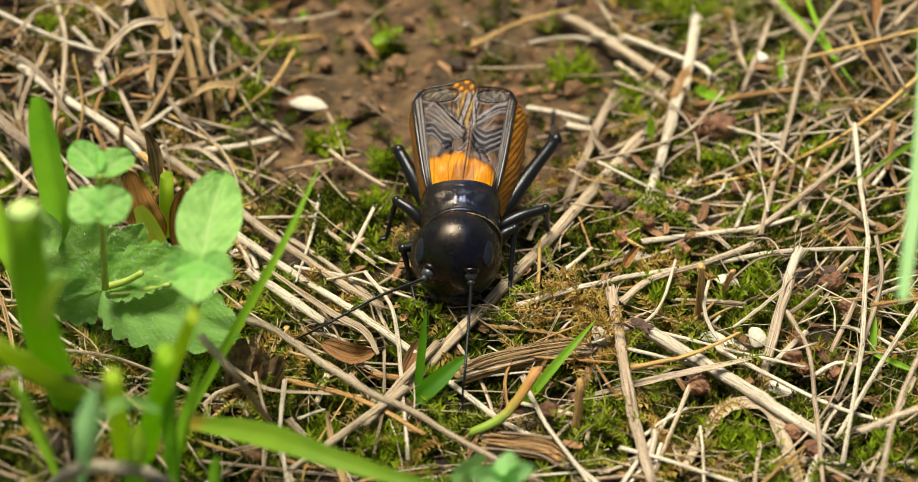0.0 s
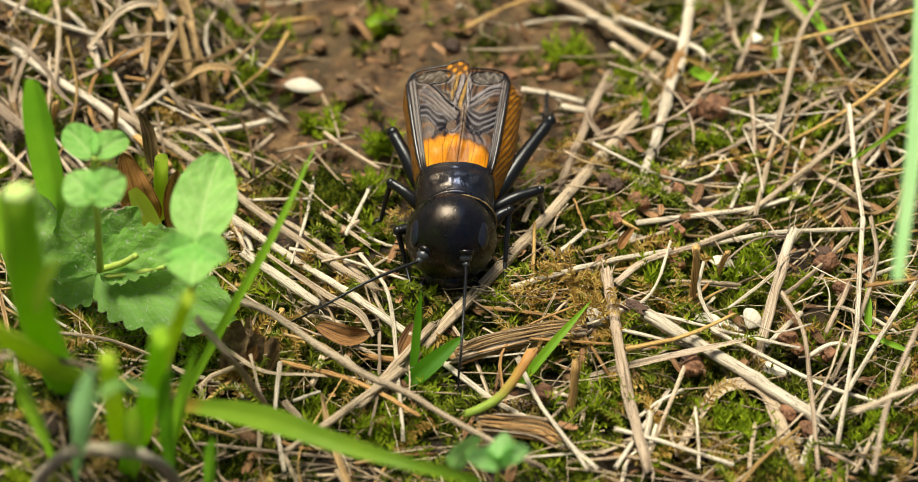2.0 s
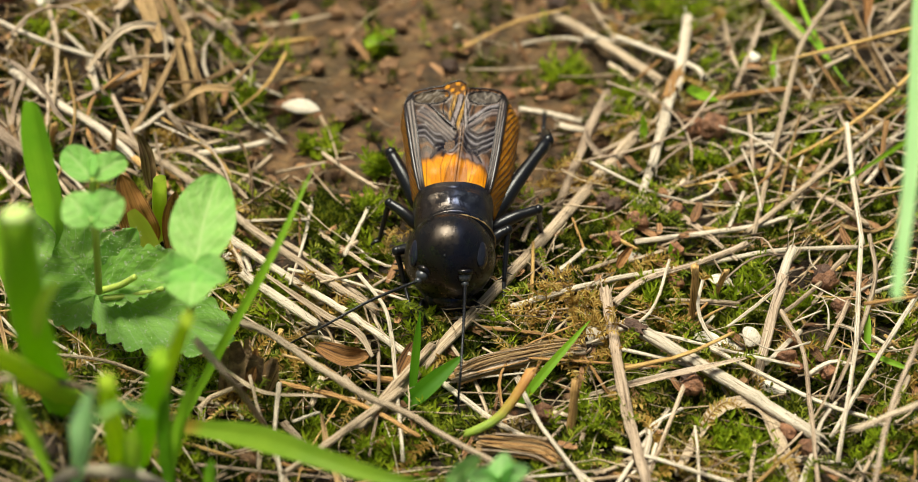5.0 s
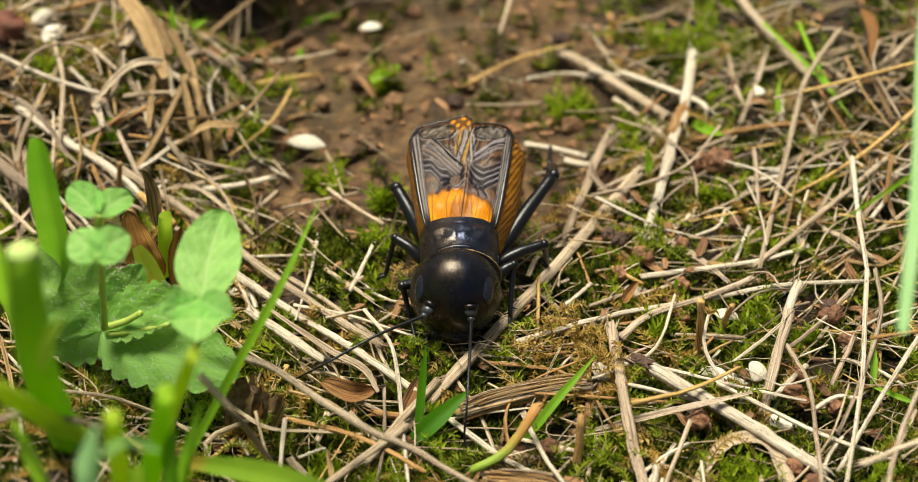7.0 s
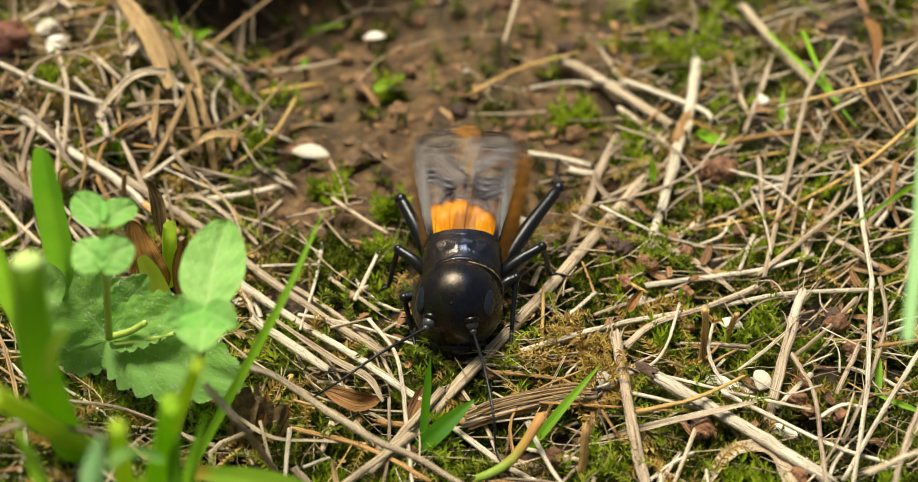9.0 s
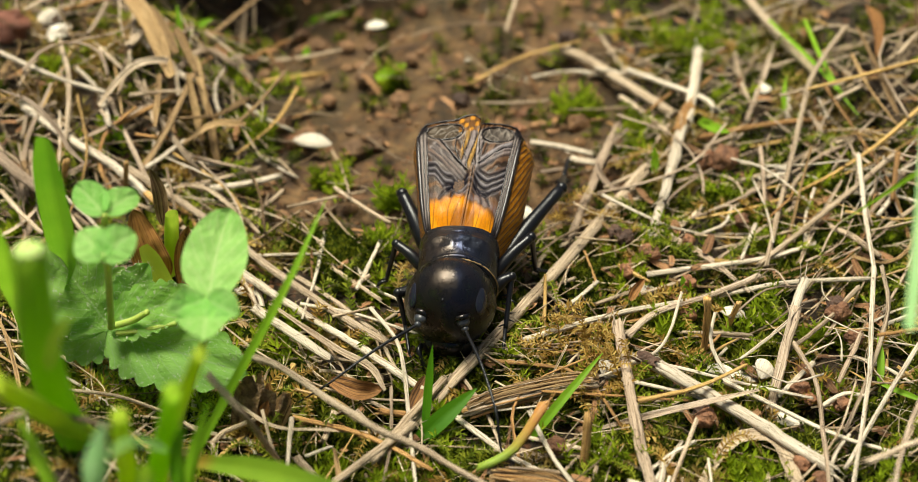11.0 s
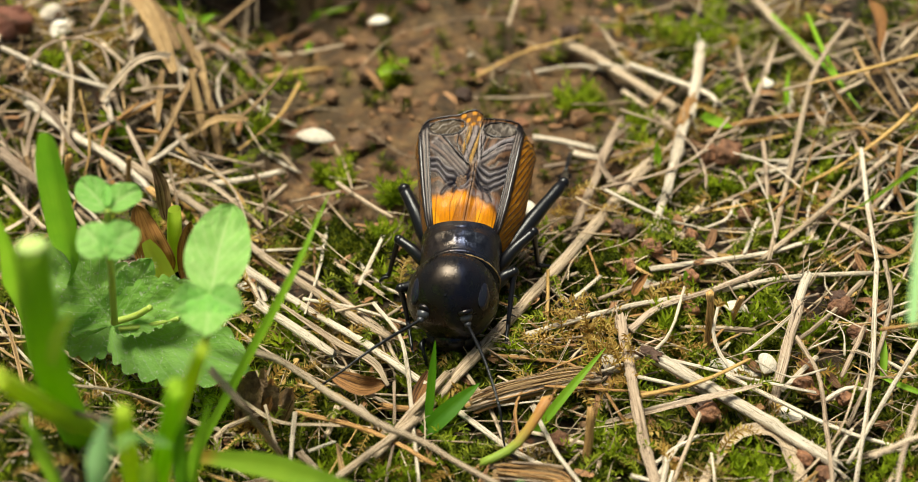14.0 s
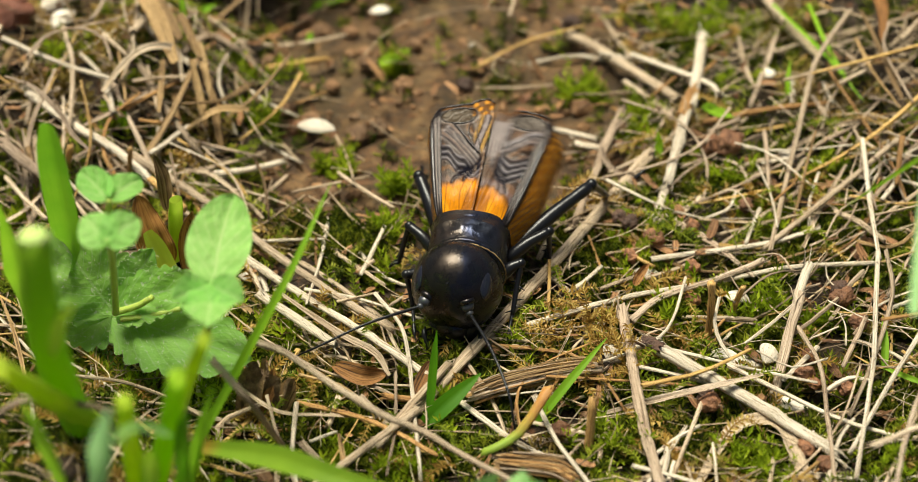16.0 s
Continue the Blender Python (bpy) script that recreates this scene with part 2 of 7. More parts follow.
def green_material(name, light, dark, vein=(0.3, 0.45, 0.1), specks=False, stripes=True, solid=False, tip=None, dry_rate=0.16):
    n = Nodes(name)
    uv = n.uv()
    o = n.obj()
    f = n.noise(o, 260.0, 5.0, 0.6)
    c = n.ramp(f, [(0.3, dark), (0.7, light)])
    if stripes:
        s = n.noise(n.scaled(uv, (0.1, 14.0, 1.0)), 1.0, 2.0)
        c = n.mix(n.ramp(s, [(0.42, (0.5, 0.5, 0.5)), (0.58, (0, 0, 0))]), c, dark)
        n.bump(s, 0.05, 0.6)
    else:
        s = n.noise(n.scaled(uv, (1.2, 1.2, 1.0)), 2.0, 4.0)
        n.bump(s, 0.25, 0.7)
        c = n.mix(n.ramp(s, [(0.5, (0, 0, 0)), (0.72, (0.5, 0.5, 0.5))]), c, vein)
        # the midrib and its side veins
        sep = n.add("ShaderNodeSeparateXYZ")
        n.link(uv, sep.inputs[0])
        off = n.maths("ABSOLUTE", sep.outputs[1])
        rib = n.maths("SINE", n.maths("MULTIPLY", n.maths("SUBTRACT", sep.outputs[0], n.maths("MULTIPLY", off, 1.1)), 7.5))
        rib = n.ramp(rib, [(0.86, (0, 0, 0)), (1.0, (0.6, 0.6, 0.6))])
        mid = n.ramp(off, [(0.04, (0.8, 0.8, 0.8)), (0.12, (0, 0, 0))])
        c = n.mix(n.mix(1.0, rib, mid, "LIGHTEN"), c, vein)
    if specks:
        d = n.noise(o, 2600.0, 2.0)
        c = n.mix(n.ramp(d, [(0.63, (0, 0, 0)), (0.7, (0.75, 0.75, 0.75))]), c, (0.55, 0.62, 0.45))
    if tip:
        sep = n.add("ShaderNodeSeparateXYZ")
        n.link(uv, sep.inputs[0])
        dry = n.maths("ADD", n.maths("MULTIPLY", sep.outputs[0], dry_rate), n.maths("MULTIPLY", f, 0.3))
        c = n.mix(n.ramp(dry, [(0.22, (1, 1, 1)), (0.5, (0, 0, 0))]), c, tip)
    own = n.ramp(n.own(False), [(0, (0.8, 0.85, 0.8)), (1, (1.15, 1.1, 1.1))])
    c = n.mix(1.0, c, own, "MULTIPLY")
    if solid:
        n.finish(c, 0.5, 0.25)
        n.bsdf.inputs["Subsurface Weight"].default_value = 0.4
        n.bsdf.inputs["Subsurface Scale"].default_value = 0.8 * MM
        n.bsdf.inputs["Subsurface Radius"].default_value = (0.8, 1.0, 0.3)
        return n.mat
    return leafy(n, c, 0.55, 0.5)


SOIL = soil_material()
CLOD = clod_material("clod", (0.42, 0.20, 0.10), (0.09, 0.035, 0.018))
CRUMB = clod_material("crumb", (0.46, 0.26, 0.12), (0.17, 0.08, 0.034), island=True)
PEBBLE = clod_material("pale_pebble", (0.62, 0.55, 0.44), (0.4, 0.33, 0.24))
DARK_CLOD = clod_material("dark_clod", (0.13, 0.07, 0.045), (0.035, 0.02, 0.015))
MOSS = moss_material("moss", (0.010, 0.020, 0.003), (0.06, 0.088, 0.008), (0.30, 0.32, 0.028))
MOSS_BRIGHT = moss_material("bright_moss", (0.13, 0.18, 0.012), (0.28, 0.38, 0.02), (0.48, 0.56, 0.04))
MOSS_DRY = moss_material("dry_moss", (0.16, 0.10, 0.03), (0.34, 0.24, 0.07), (0.45, 0.38, 0.10))
MOSS_GOLD = moss_material("golden_moss", (0.17, 0.09, 0.02), (0.44, 0.27, 0.06), (0.66, 0.50, 0.17))
MOSS_STRAND = moss_material("creeping_moss", (0.05, 0.075, 0.008), (0.17, 0.22, 0.016), (0.42, 0.45, 0.05))
GRASS = green_material("fresh_grass", (0.40, 0.68, 0.05), (0.27, 0.55, 0.03))
GRASS_MID = green_material("leaf_green_grass", (0.24, 0.50, 0.03), (0.15, 0.38, 0.02))
GRASS_DEEP = green_material("deep_green_grass", (0.12, 0.31, 0.010), (0.06, 0.21, 0.007))
GRASS_YELLOW = green_material("yellowing_grass", (0.5, 0.72, 0.06), (0.36, 0.6, 0.04))
GRASS_PALE = green_material("pale_grass", (0.58, 0.9, 0.44), (0.45, 0.82, 0.33))
LEAF = green_material("tender_leaf", (0.42, 0.76, 0.22), (0.29, 0.64, 0.13), (0.56, 0.80, 0.32), stripes=False)
LEAF_DARK = green_material("hairy_leaf", (0.36, 0.62, 0.15), (0.20, 0.45, 0.06), (0.36, 0.55, 0.22), specks=True, stripes=False)
LEAF_STEM = green_material("leaf_stem", (0.46, 0.56, 0.14), (0.32, 0.4, 0.08), solid=True)
STEM_OLIVE = green_material("browning_stem", (0.27, 0.36, 0.06), (0.17, 0.25, 0.03), solid=True, tip=(0.40, 0.20, 0.06), dry_rate=0.075)
STEM_GREEN = green_material("green_stem", (0.54, 0.78, 0.08), (0.38, 0.66, 0.05))
STEM_YELLOW = green_material("yellow_stem", (0.62, 0.74, 0.1), (0.44, 0.62, 0.06))
STEM_PALE = green_material("pale_cut", (0.48, 0.62, 0.22), (0.36, 0.52, 0.14), solid=True)
LEAF_PALE = green_material("blue_green_leaf", (0.54, 0.92, 0.36), (0.44, 0.86, 0.28), (0.6, 0.9, 0.4), stripes=False)
RED_STONE = clod_material("red_stone", (0.38, 0.14, 0.08), (0.24, 0.08, 0.05))
SOIL_CLOD = clod_material("brown_clod", (0.34, 0.19, 0.09), (0.12, 0.06, 0.03))
STUMP = clod_material("withered_stump", (0.30, 0.19, 0.095), (0.05, 0.03, 0.016))
HAIR = clod_material("leaf_hair", (0.7, 0.74, 0.6), (0.55, 0.62, 0.45))
GRASS_LIME = green_material("lime_grass", (0.36, 0.56, 0.05), (0.22, 0.40, 0.03), tip=(0.50, 0.24, 0.05))
SPLINTER = straw_material("splinter", (0.68, 0.58, 0.44), (0.50, 0.40, 0.27), (0.25, 0.17, 0.1), island=True)

# ---- the ground ----
def axis(lo, hi, step):
    a = list(np.arange(lo, hi + 1e-6, step))
    g = step
    while a[-1] < 20000:
        g *= 1.35
        a.append(a[-1] + g)
    g = step
    while a[0] > -20000:
        g *= 1.35
        a.insert(0, a[0] - g)
    return a


def bare(x, y):
    """1 on the trodden soil before the burrow, 0 in the turf."""
    wob = 3.0 * noise.noise(Vector((x * 0.12, y * 0.12, 5.0)))
    return rise(6, 13, y + wob) * rise(-18, -13, x + wob) * (1 - rise(9, 15, x + wob)) * (1 - rise(62, 70, y))


def lumps(x, y):
    p = Vector((x, y, 0.0))
    z = 0.85 * noise.noise(p / 4.0) + 0.42 * noise.noise(p / 1.7) + 0.14 * noise.noise(p / 0.8)
    return z


def build_ground():
    xs, ys = axis(-48, 48, 0.5), axis(-34, 70, 0.5)
    verts = []
    for y in ys:
        for x in xs:
            near = abs(x) < 80 and -60 < y < 110
            verts.append((x, y, lie(x, y) + lumps(x, y) - 0.4 if near else lie(x, y)))
    nx = len(xs)
    faces = [(j * nx + i, j * nx + i + 1, (j + 1) * nx + i + 1, (j + 1) * nx + i) for j in range(len(ys) - 1) for i in range(nx - 1)]
    ob = mesh_ob("ground", verts, faces, SOIL)
    kind = ob.data.attributes.new("bare", "FLOAT", "POINT")
    kind.data.foreach_set("value", [bare(x, y) if abs(x) < 80 and -60 < y < 110 else 0.0 for y in ys for x in xs])
    tagged(ob, "damp brown soil under moss and dead grass", "ground", kind="structure")


build_ground()


def moss_shoot(verts, faces, x, y, height, leaf, per, droop, rng, width):
    """One shoot with its leaves, added to a mesh."""
    z = lie(x, y) + lumps(x, y) - 0.5
    h = height * rng.uniform(0.6, 1.4)
    lean = Vector((rng.uniform(-0.6, 0.6), rng.uniform(-0.6, 0.6), 1)).normalized()
    root = Vector((x, y, z))
    n = int(per * rng.uniform(0.7, 1.3))
    for k in range(n):
        f = (k + 1) / n
        a = k * 2.4 + rng.uniform(-0.4, 0.4)
        out = Vector((math.cos(a), math.sin(a), droop * (1.6 * f - 0.3) + rng.uniform(-0.2, 0.3))).normalized()
        side = out.cross(lean).normalized()
        size = leaf * rng.uniform(0.7, 1.25) * (1.1 - 0.45 * f)
        base = root + lean * h * f
        mid = base + out * size * 0.45
        tip = base + out * size + lean * size * 0.15
        o = len(verts)
        sag = lean * size * 0.10
        verts.extend((base, mid + side * size * width + sag, tip, mid - side * size * width + sag, mid - sag * 0.6))
        faces.extend(((o, o + 1, o + 4), (o + 1, o + 2, o + 4), (o + 2, o + 3, o + 4), (o + 3, o, o + 4)))


def leaf_cloud(name, count, pick, mat, label, height, leaf, per, droop, rng, width=0.28):
    """Moss: short shoots set with small pointed leaves, all in one mesh."""
    verts, faces = [], []
    made = 0
    tries = 0
    while made < count and tries < count * 400:
        tries += 1
        x, y = rng.uniform(-42, 42), rng.uniform(-32, 66)
        if rng.random() > pick(x, y) or (x + 5.6) ** 2 + ((y + 9.2) * 1.2) ** 2 < 3.4:
            continue
        made += 1
        moss_shoot(verts, faces, x, y, height, leaf, per, droop, rng, width)
    ob = mesh_ob(name, verts, faces, mat, smooth=False)
    tagged(ob, label, "moss", kind="stuff")
    return ob


def grassy(x, y):
    """Where dead grass covers the ground and leaves little room for moss."""
    return max(rise(5, 16, y) * rise(8, 16, x), rise(6, 12, y) * rise(-9, -16, x))


def patchy(x, y, scale, cut, seed):
    return rise(cut - 0.1, cut + 0.18, noise.noise(Vector((x / scale, y / scale, seed))))


RNG = random.Random(11)
leaf_cloud("moss", 9500, lambda x, y: (1 - 0.93 * bare(x, y)) * (1 - 0.8 * grassy(x, y)) * (0.10 + 0.90 * patchy(x, y, 5.5, -0.05, 3.0)), MOSS,
           "low olive-green moss growing between the straws", 1.35, 0.80, 20, 0.9, RNG, 0.15)
leaf_cloud("bright_moss", 1300, lambda x, y: (1 - 0.97 * bare(x, y)) * patchy(x, y, 5.0, 0.22, 8.0), MOSS_BRIGHT,
           "bright yellow-green moss shoots in small tufts", 1.9, 0.85, 22, 1.0, RNG, 0.17)
leaf_cloud("dry_moss", 1300, lambda x, y: (1 - bare(x, y)) * patchy(x, y, 6.0, 0.2, 14.0), MOSS_DRY,
           "dried ochre moss among the straws", 1.6, 0.95, 16, 0.7, RNG, 0.13)


def moss_strand(verts, faces, ctrl, leaf, gap, rng, lift=0.55):
    """A creeping moss stem, feathered with small pointed leaves on both sides."""
    ln = sum(math.dist(a, b) for a, b in zip(ctrl, ctrl[1:]))
    n = max(8, int(ln / gap))
    path = curve_points(ctrl, n)
    tang, side, nrm = frames_along(path, np.array((0.1, -0.3, 1.0)))
    o = len(verts)
    for i in range(n):
        r = 0.07 * (1 - 0.7 * i / n)
        verts.extend((path[i] + side[i] * r, path[i] - side[i] * r * 0.5 + nrm[i] * r, path[i] - side[i] * r * 0.5 - nrm[i] * r))
    for i in range(n - 1):
        for k in range(3):
            a, b = o + 3 * i + k, o + 3 * i + (k + 1) % 3
            faces.append((a, b, b + 3, a + 3))
    for i in range(n):
        for hand in (-1, 1):
            size = leaf * rng.uniform(0.6, 1.2) * (1.1 - 0.6 * i / n)
            out = tang[i] * rng.uniform(0.4, 1.0) + side[i] * hand + nrm[i] * rng.uniform(-0.2, lift * 1.6)
            out = out / np.linalg.norm(out)
            wide = np.cross(out, nrm[i] + 0.3 * tang[i])
            wide = wide / (np.linalg.norm(wide) + 1e-9)
            mid = path[i] + out * size * 0.42
            sag = nrm[i] * size * 0.12
            q = len(verts)
            verts.extend((path[i], mid + wide * size * 0.17 + sag, path[i] + out * size - sag * 0.5, mid - wide * size * 0.17 + sag, mid - sag * 0.5))
            faces.extend(((q, q + 1, q + 4), (q + 1, q + 2, q + 4), (q + 2, q + 3, q + 4), (q + 3, q, q + 4)))


def strand_path(x, y, ln, rng, height):
    a, turn = rng.uniform(0, 6.28), rng.gauss(0, 0.55)
    p = np.array((x, y))
    out = []
    for k in range(4):
        z = lie(p[0], p[1]) + 0.3 + height * math.sin(math.pi * (0.12 + 0.26 * k)) * rng.uniform(0.6, 1.2)
        out.append((p[0], p[1], z))
        p = p + np.array((math.cos(a), math.sin(a))) * ln / 3
        a += turn + rng.gauss(0, 0.3)
    return out


def build_strands():
    rng = random.Random(64)
    for name, count, mat, leaf, label, seed in (("creeping_moss", 240, MOSS_STRAND, 0.62, "feathery yellow-green moss stems creeping over the straws", 8.0),
                                                ("withered_moss_stems", 130, MOSS_GOLD, 0.70, "curled golden-brown withered moss stems among the straws", 14.0)):
        verts, faces = [], []
        made = 0
        while made < count:
            x, y = rng.uniform(-34, 34), rng.uniform(-24, 40)
            if rng.random() > (1 - bare(x, y)) * (1 - 0.5 * grassy(x, y)) * (0.15 + 0.85 * patchy(x, y, 6.0, 0.0, seed)):
                continue
            made += 1
            moss_strand(verts, faces, strand_path(x, y, rng.uniform(2.0, 6.5), rng, rng.uniform(0.5, 2.4)), leaf, 0.26, rng)
        ob = mesh_ob(name, verts, faces, mat, smooth=False)
        tagged(ob, label, "moss", kind="stuff")


build_strands()


def moss_tuft(mat, label, count, height, leaf, per, width, x0, y0, r):
    """One clump of moss: a cushion of shoots round a place."""
    rng = random.Random(int(x0 * 53 + y0 * 17))
    verts, faces = [], []
    for _ in range(count):
        x, y = rng.gauss(x0, r * 0.6), rng.gauss(y0, r * 0.6)
        moss_shoot(verts, faces, x, y, height, leaf, per, 0.9, rng, width)
    o = Vector((x0, y0, lie(x0, y0)))
    ob = mesh_ob("moss_tuft", [v - o for v in verts], faces, mat, smooth=False)
    ob.location = o * MM
    tagged(ob, label, "moss", group="moss tufts")


def curly_tuft(count, x0, y0, r, height):
    """A tangle of withered moss stems, golden brown."""
    rng = random.Random(int(x0 * 31 + y0 * 71))
    verts, faces = [], []
    for _ in range(count):
        path = strand_path(rng.gauss(x0, r * 0.55), rng.gauss(y0, r * 0.55), rng.uniform(1.4, 3.6), rng, height * rng.uniform(0.5, 1.2))
        moss_strand(verts, faces, path, 0.55, 0.3, rng, 0.4)
    o = Vector((x0, y0, lie(x0, y0)))
    ob = mesh_ob("moss_tuft", [Vector(v) - o for v in verts], faces, MOSS_GOLD, smooth=False)
    ob.location = o * MM
    tagged(ob, "golden-brown tangle of withered moss before the cricket", "moss", group="moss tufts")


for x, y, r, count, height in ((6.6, -4.2, 1.4, 13, 2.2), (8.4, -3.6, 1.1, 11, 2.6), (4.6, -6.4, 0.9, 7, 1.7), (9.9, -7.0, 0.9, 10, 2.8), (10.8, -8.8, 0.8, 8, 2.6),
                               (8.3, -9.2, 0.9, 6, 1.6), (17.6, -10.6, 0.9, 8, 1.6), (15.2, -4.9, 0.9, 6, 1.8), (12.0, 5.6, 1.0, 7, 1.5), (13.2, 1.0, 0.8, 6, 1.6)):
    curly_tuft(count, x, y, r, height)
moss_tuft(MOSS_BRIGHT, "fresh yellow-green moss tuft among the straws", 9, 1.9, 1.15, 18, 0.15, 13.7, 19.6, 0.9)
moss_tuft(MOSS_BRIGHT, "fresh yellow-green moss tuft among the straws", 7, 1.9, 1.15, 18, 0.15, 14.0, 21.6, 0.7)
moss_tuft(MOSS_BRIGHT, "fresh yellow-green moss tuft among the straws", 10, 1.9, 1.15, 18, 0.15, 8.9, 26.5, 1.0)
moss_tuft(MOSS_BRIGHT, "fresh yellow-green moss tuft among the straws", 8, 1.9, 1.15, 18, 0.15, 10.2, 25.4, 0.8)
moss_tuft(MOSS_BRIGHT, "fresh yellow-green moss tuft among the straws", 11, 1.9, 1.15, 18, 0.15, -10.2, 16.3, 1.1)
moss_tuft(MOSS_BRIGHT, "fresh yellow-green moss tuft among the straws", 13, 1.9, 1.15, 18, 0.15, 10.1, -15.4, 1.3)
moss_tuft(MOSS_BRIGHT, "fresh yellow-green moss tuft among the straws", 13, 1.9, 1.15, 18, 0.15, 21.5, -1.7, 1.3)
moss_tuft(MOSS_BRIGHT, "fresh yellow-green moss tuft among the straws", 10, 1.9, 1.15, 18, 0.15, -15.9, 21.1, 1.0)
moss_tuft(MOSS_BRIGHT, "fresh yellow-green moss tuft among the straws", 9, 1.9, 1.15, 18, 0.15, -5.5, 12.7, 0.9)
moss_tuft(MOSS_BRIGHT, "fresh yellow-green moss tuft among the straws", 9, 1.9, 1.15, 18, 0.15, -6.2, 3.3, 0.9)
moss_tuft(MOSS_BRIGHT, "fresh yellow-green moss tuft among the straws", 18, 1.9, 1.15, 18, 0.15, 18.0, 33.6, 1.8)
moss_tuft(MOSS_BRIGHT, "fresh yellow-green moss tuft among the straws", 18, 1.9, 1.15, 18, 0.15, 20.1, 35.2, 1.8)
moss_tuft(MOSS_BRIGHT, "fresh yellow-green moss tuft among the straws", 10, 1.9, 1.15, 18, 0.15, -13.1, -1.3, 1.0)
moss_tuft(MOSS_BRIGHT, "fresh yellow-green moss tuft among the straws", 8, 1.9, 1.15, 18, 0.15, -12.5, -5.0, 0.8)
moss_tuft(MOSS_BRIGHT, "fresh yellow-green moss tuft among the straws", 8, 1.9, 1.15, 18, 0.15, 1.9, -4.7, 0.8)
moss_tuft(MOSS_BRIGHT, "fresh yellow-green moss tuft among the straws", 11, 1.9, 1.15, 18, 0.15, 14.4, -2.9, 1.1)
moss_tuft(MOSS_BRIGHT, "fresh yellow-green moss tuft among the straws", 10, 1.9, 1.15, 18, 0.15, 19.3, -3.4, 1.0)
moss_tuft(MOSS_BRIGHT, "fresh yellow-green moss tuft among the straws", 8, 1.9, 1.15, 18, 0.15, 13.2, -1.6, 0.8)
moss_tuft(MOSS_BRIGHT, "fresh yellow-green moss tuft among the straws", 11, 1.9, 1.15, 18, 0.15, 25.5, -3.4, 1.1)
moss_tuft(MOSS_BRIGHT, "fresh yellow-green moss tuft among the straws", 13, 1.9, 1.15, 18, 0.15, 20.5, 13.1, 1.3)
moss_tuft(MOSS_BRIGHT, "fresh yellow-green moss tuft among the straws", 8, 1.9, 1.15, 18, 0.15, 26.7, 13.1, 0.8)
moss_tuft(MOSS_BRIGHT, "fresh yellow-green moss tuft among the straws", 13, 1.9, 1.15, 18, 0.15, -8.3, -16.7, 1.3)
moss_tuft(MOSS_BRIGHT, "fresh yellow-green moss tuft among the straws", 13, 1.9, 1.15, 18, 0.15, -5.5, -18.2, 1.3)
moss_tuft(MOSS_BRIGHT, "fresh yellow-green moss tuft among the straws", 14, 1.9, 1.15, 18, 0.15, 18.0, -17.0, 1.4)
moss_tuft(MOSS_BRIGHT, "fresh yellow-green moss tuft among the straws", 13, 1.9, 1.15, 18, 0.15, 20.4, -19.8, 1.3)
moss_tuft(MOSS_BRIGHT, "fresh yellow-green moss tuft among the straws", 9, 1.9, 1.15, 18, 0.15, 25.9, -9.7, 0.9)
moss_tuft(MOSS_BRIGHT, "fresh yellow-green moss tuft among the straws", 14, 1.9, 1.15, 18, 0.15, 27.5, -18.2, 1.4)
moss_tuft(MOSS_BRIGHT, "fresh yellow-green moss tuft among the straws", 14, 1.9, 1.15, 18, 0.15, -33.8, 10.5, 1.4)
moss_tuft(MOSS_BRIGHT, "fresh yellow-green moss tuft among the straws", 18, 1.9, 1.15, 18, 0.15, -16.2, -9.6, 1.8)
moss_tuft(MOSS_BRIGHT, "fresh yellow-green moss tuft among the straws", 7, 1.9, 1.15, 18, 0.15, -6.3, 7.7, 0.7)
moss_tuft(MOSS_BRIGHT, "fresh yellow-green moss tuft among the straws", 7, 1.9, 1.15, 18, 0.15, -6.0, 30.3, 0.7)


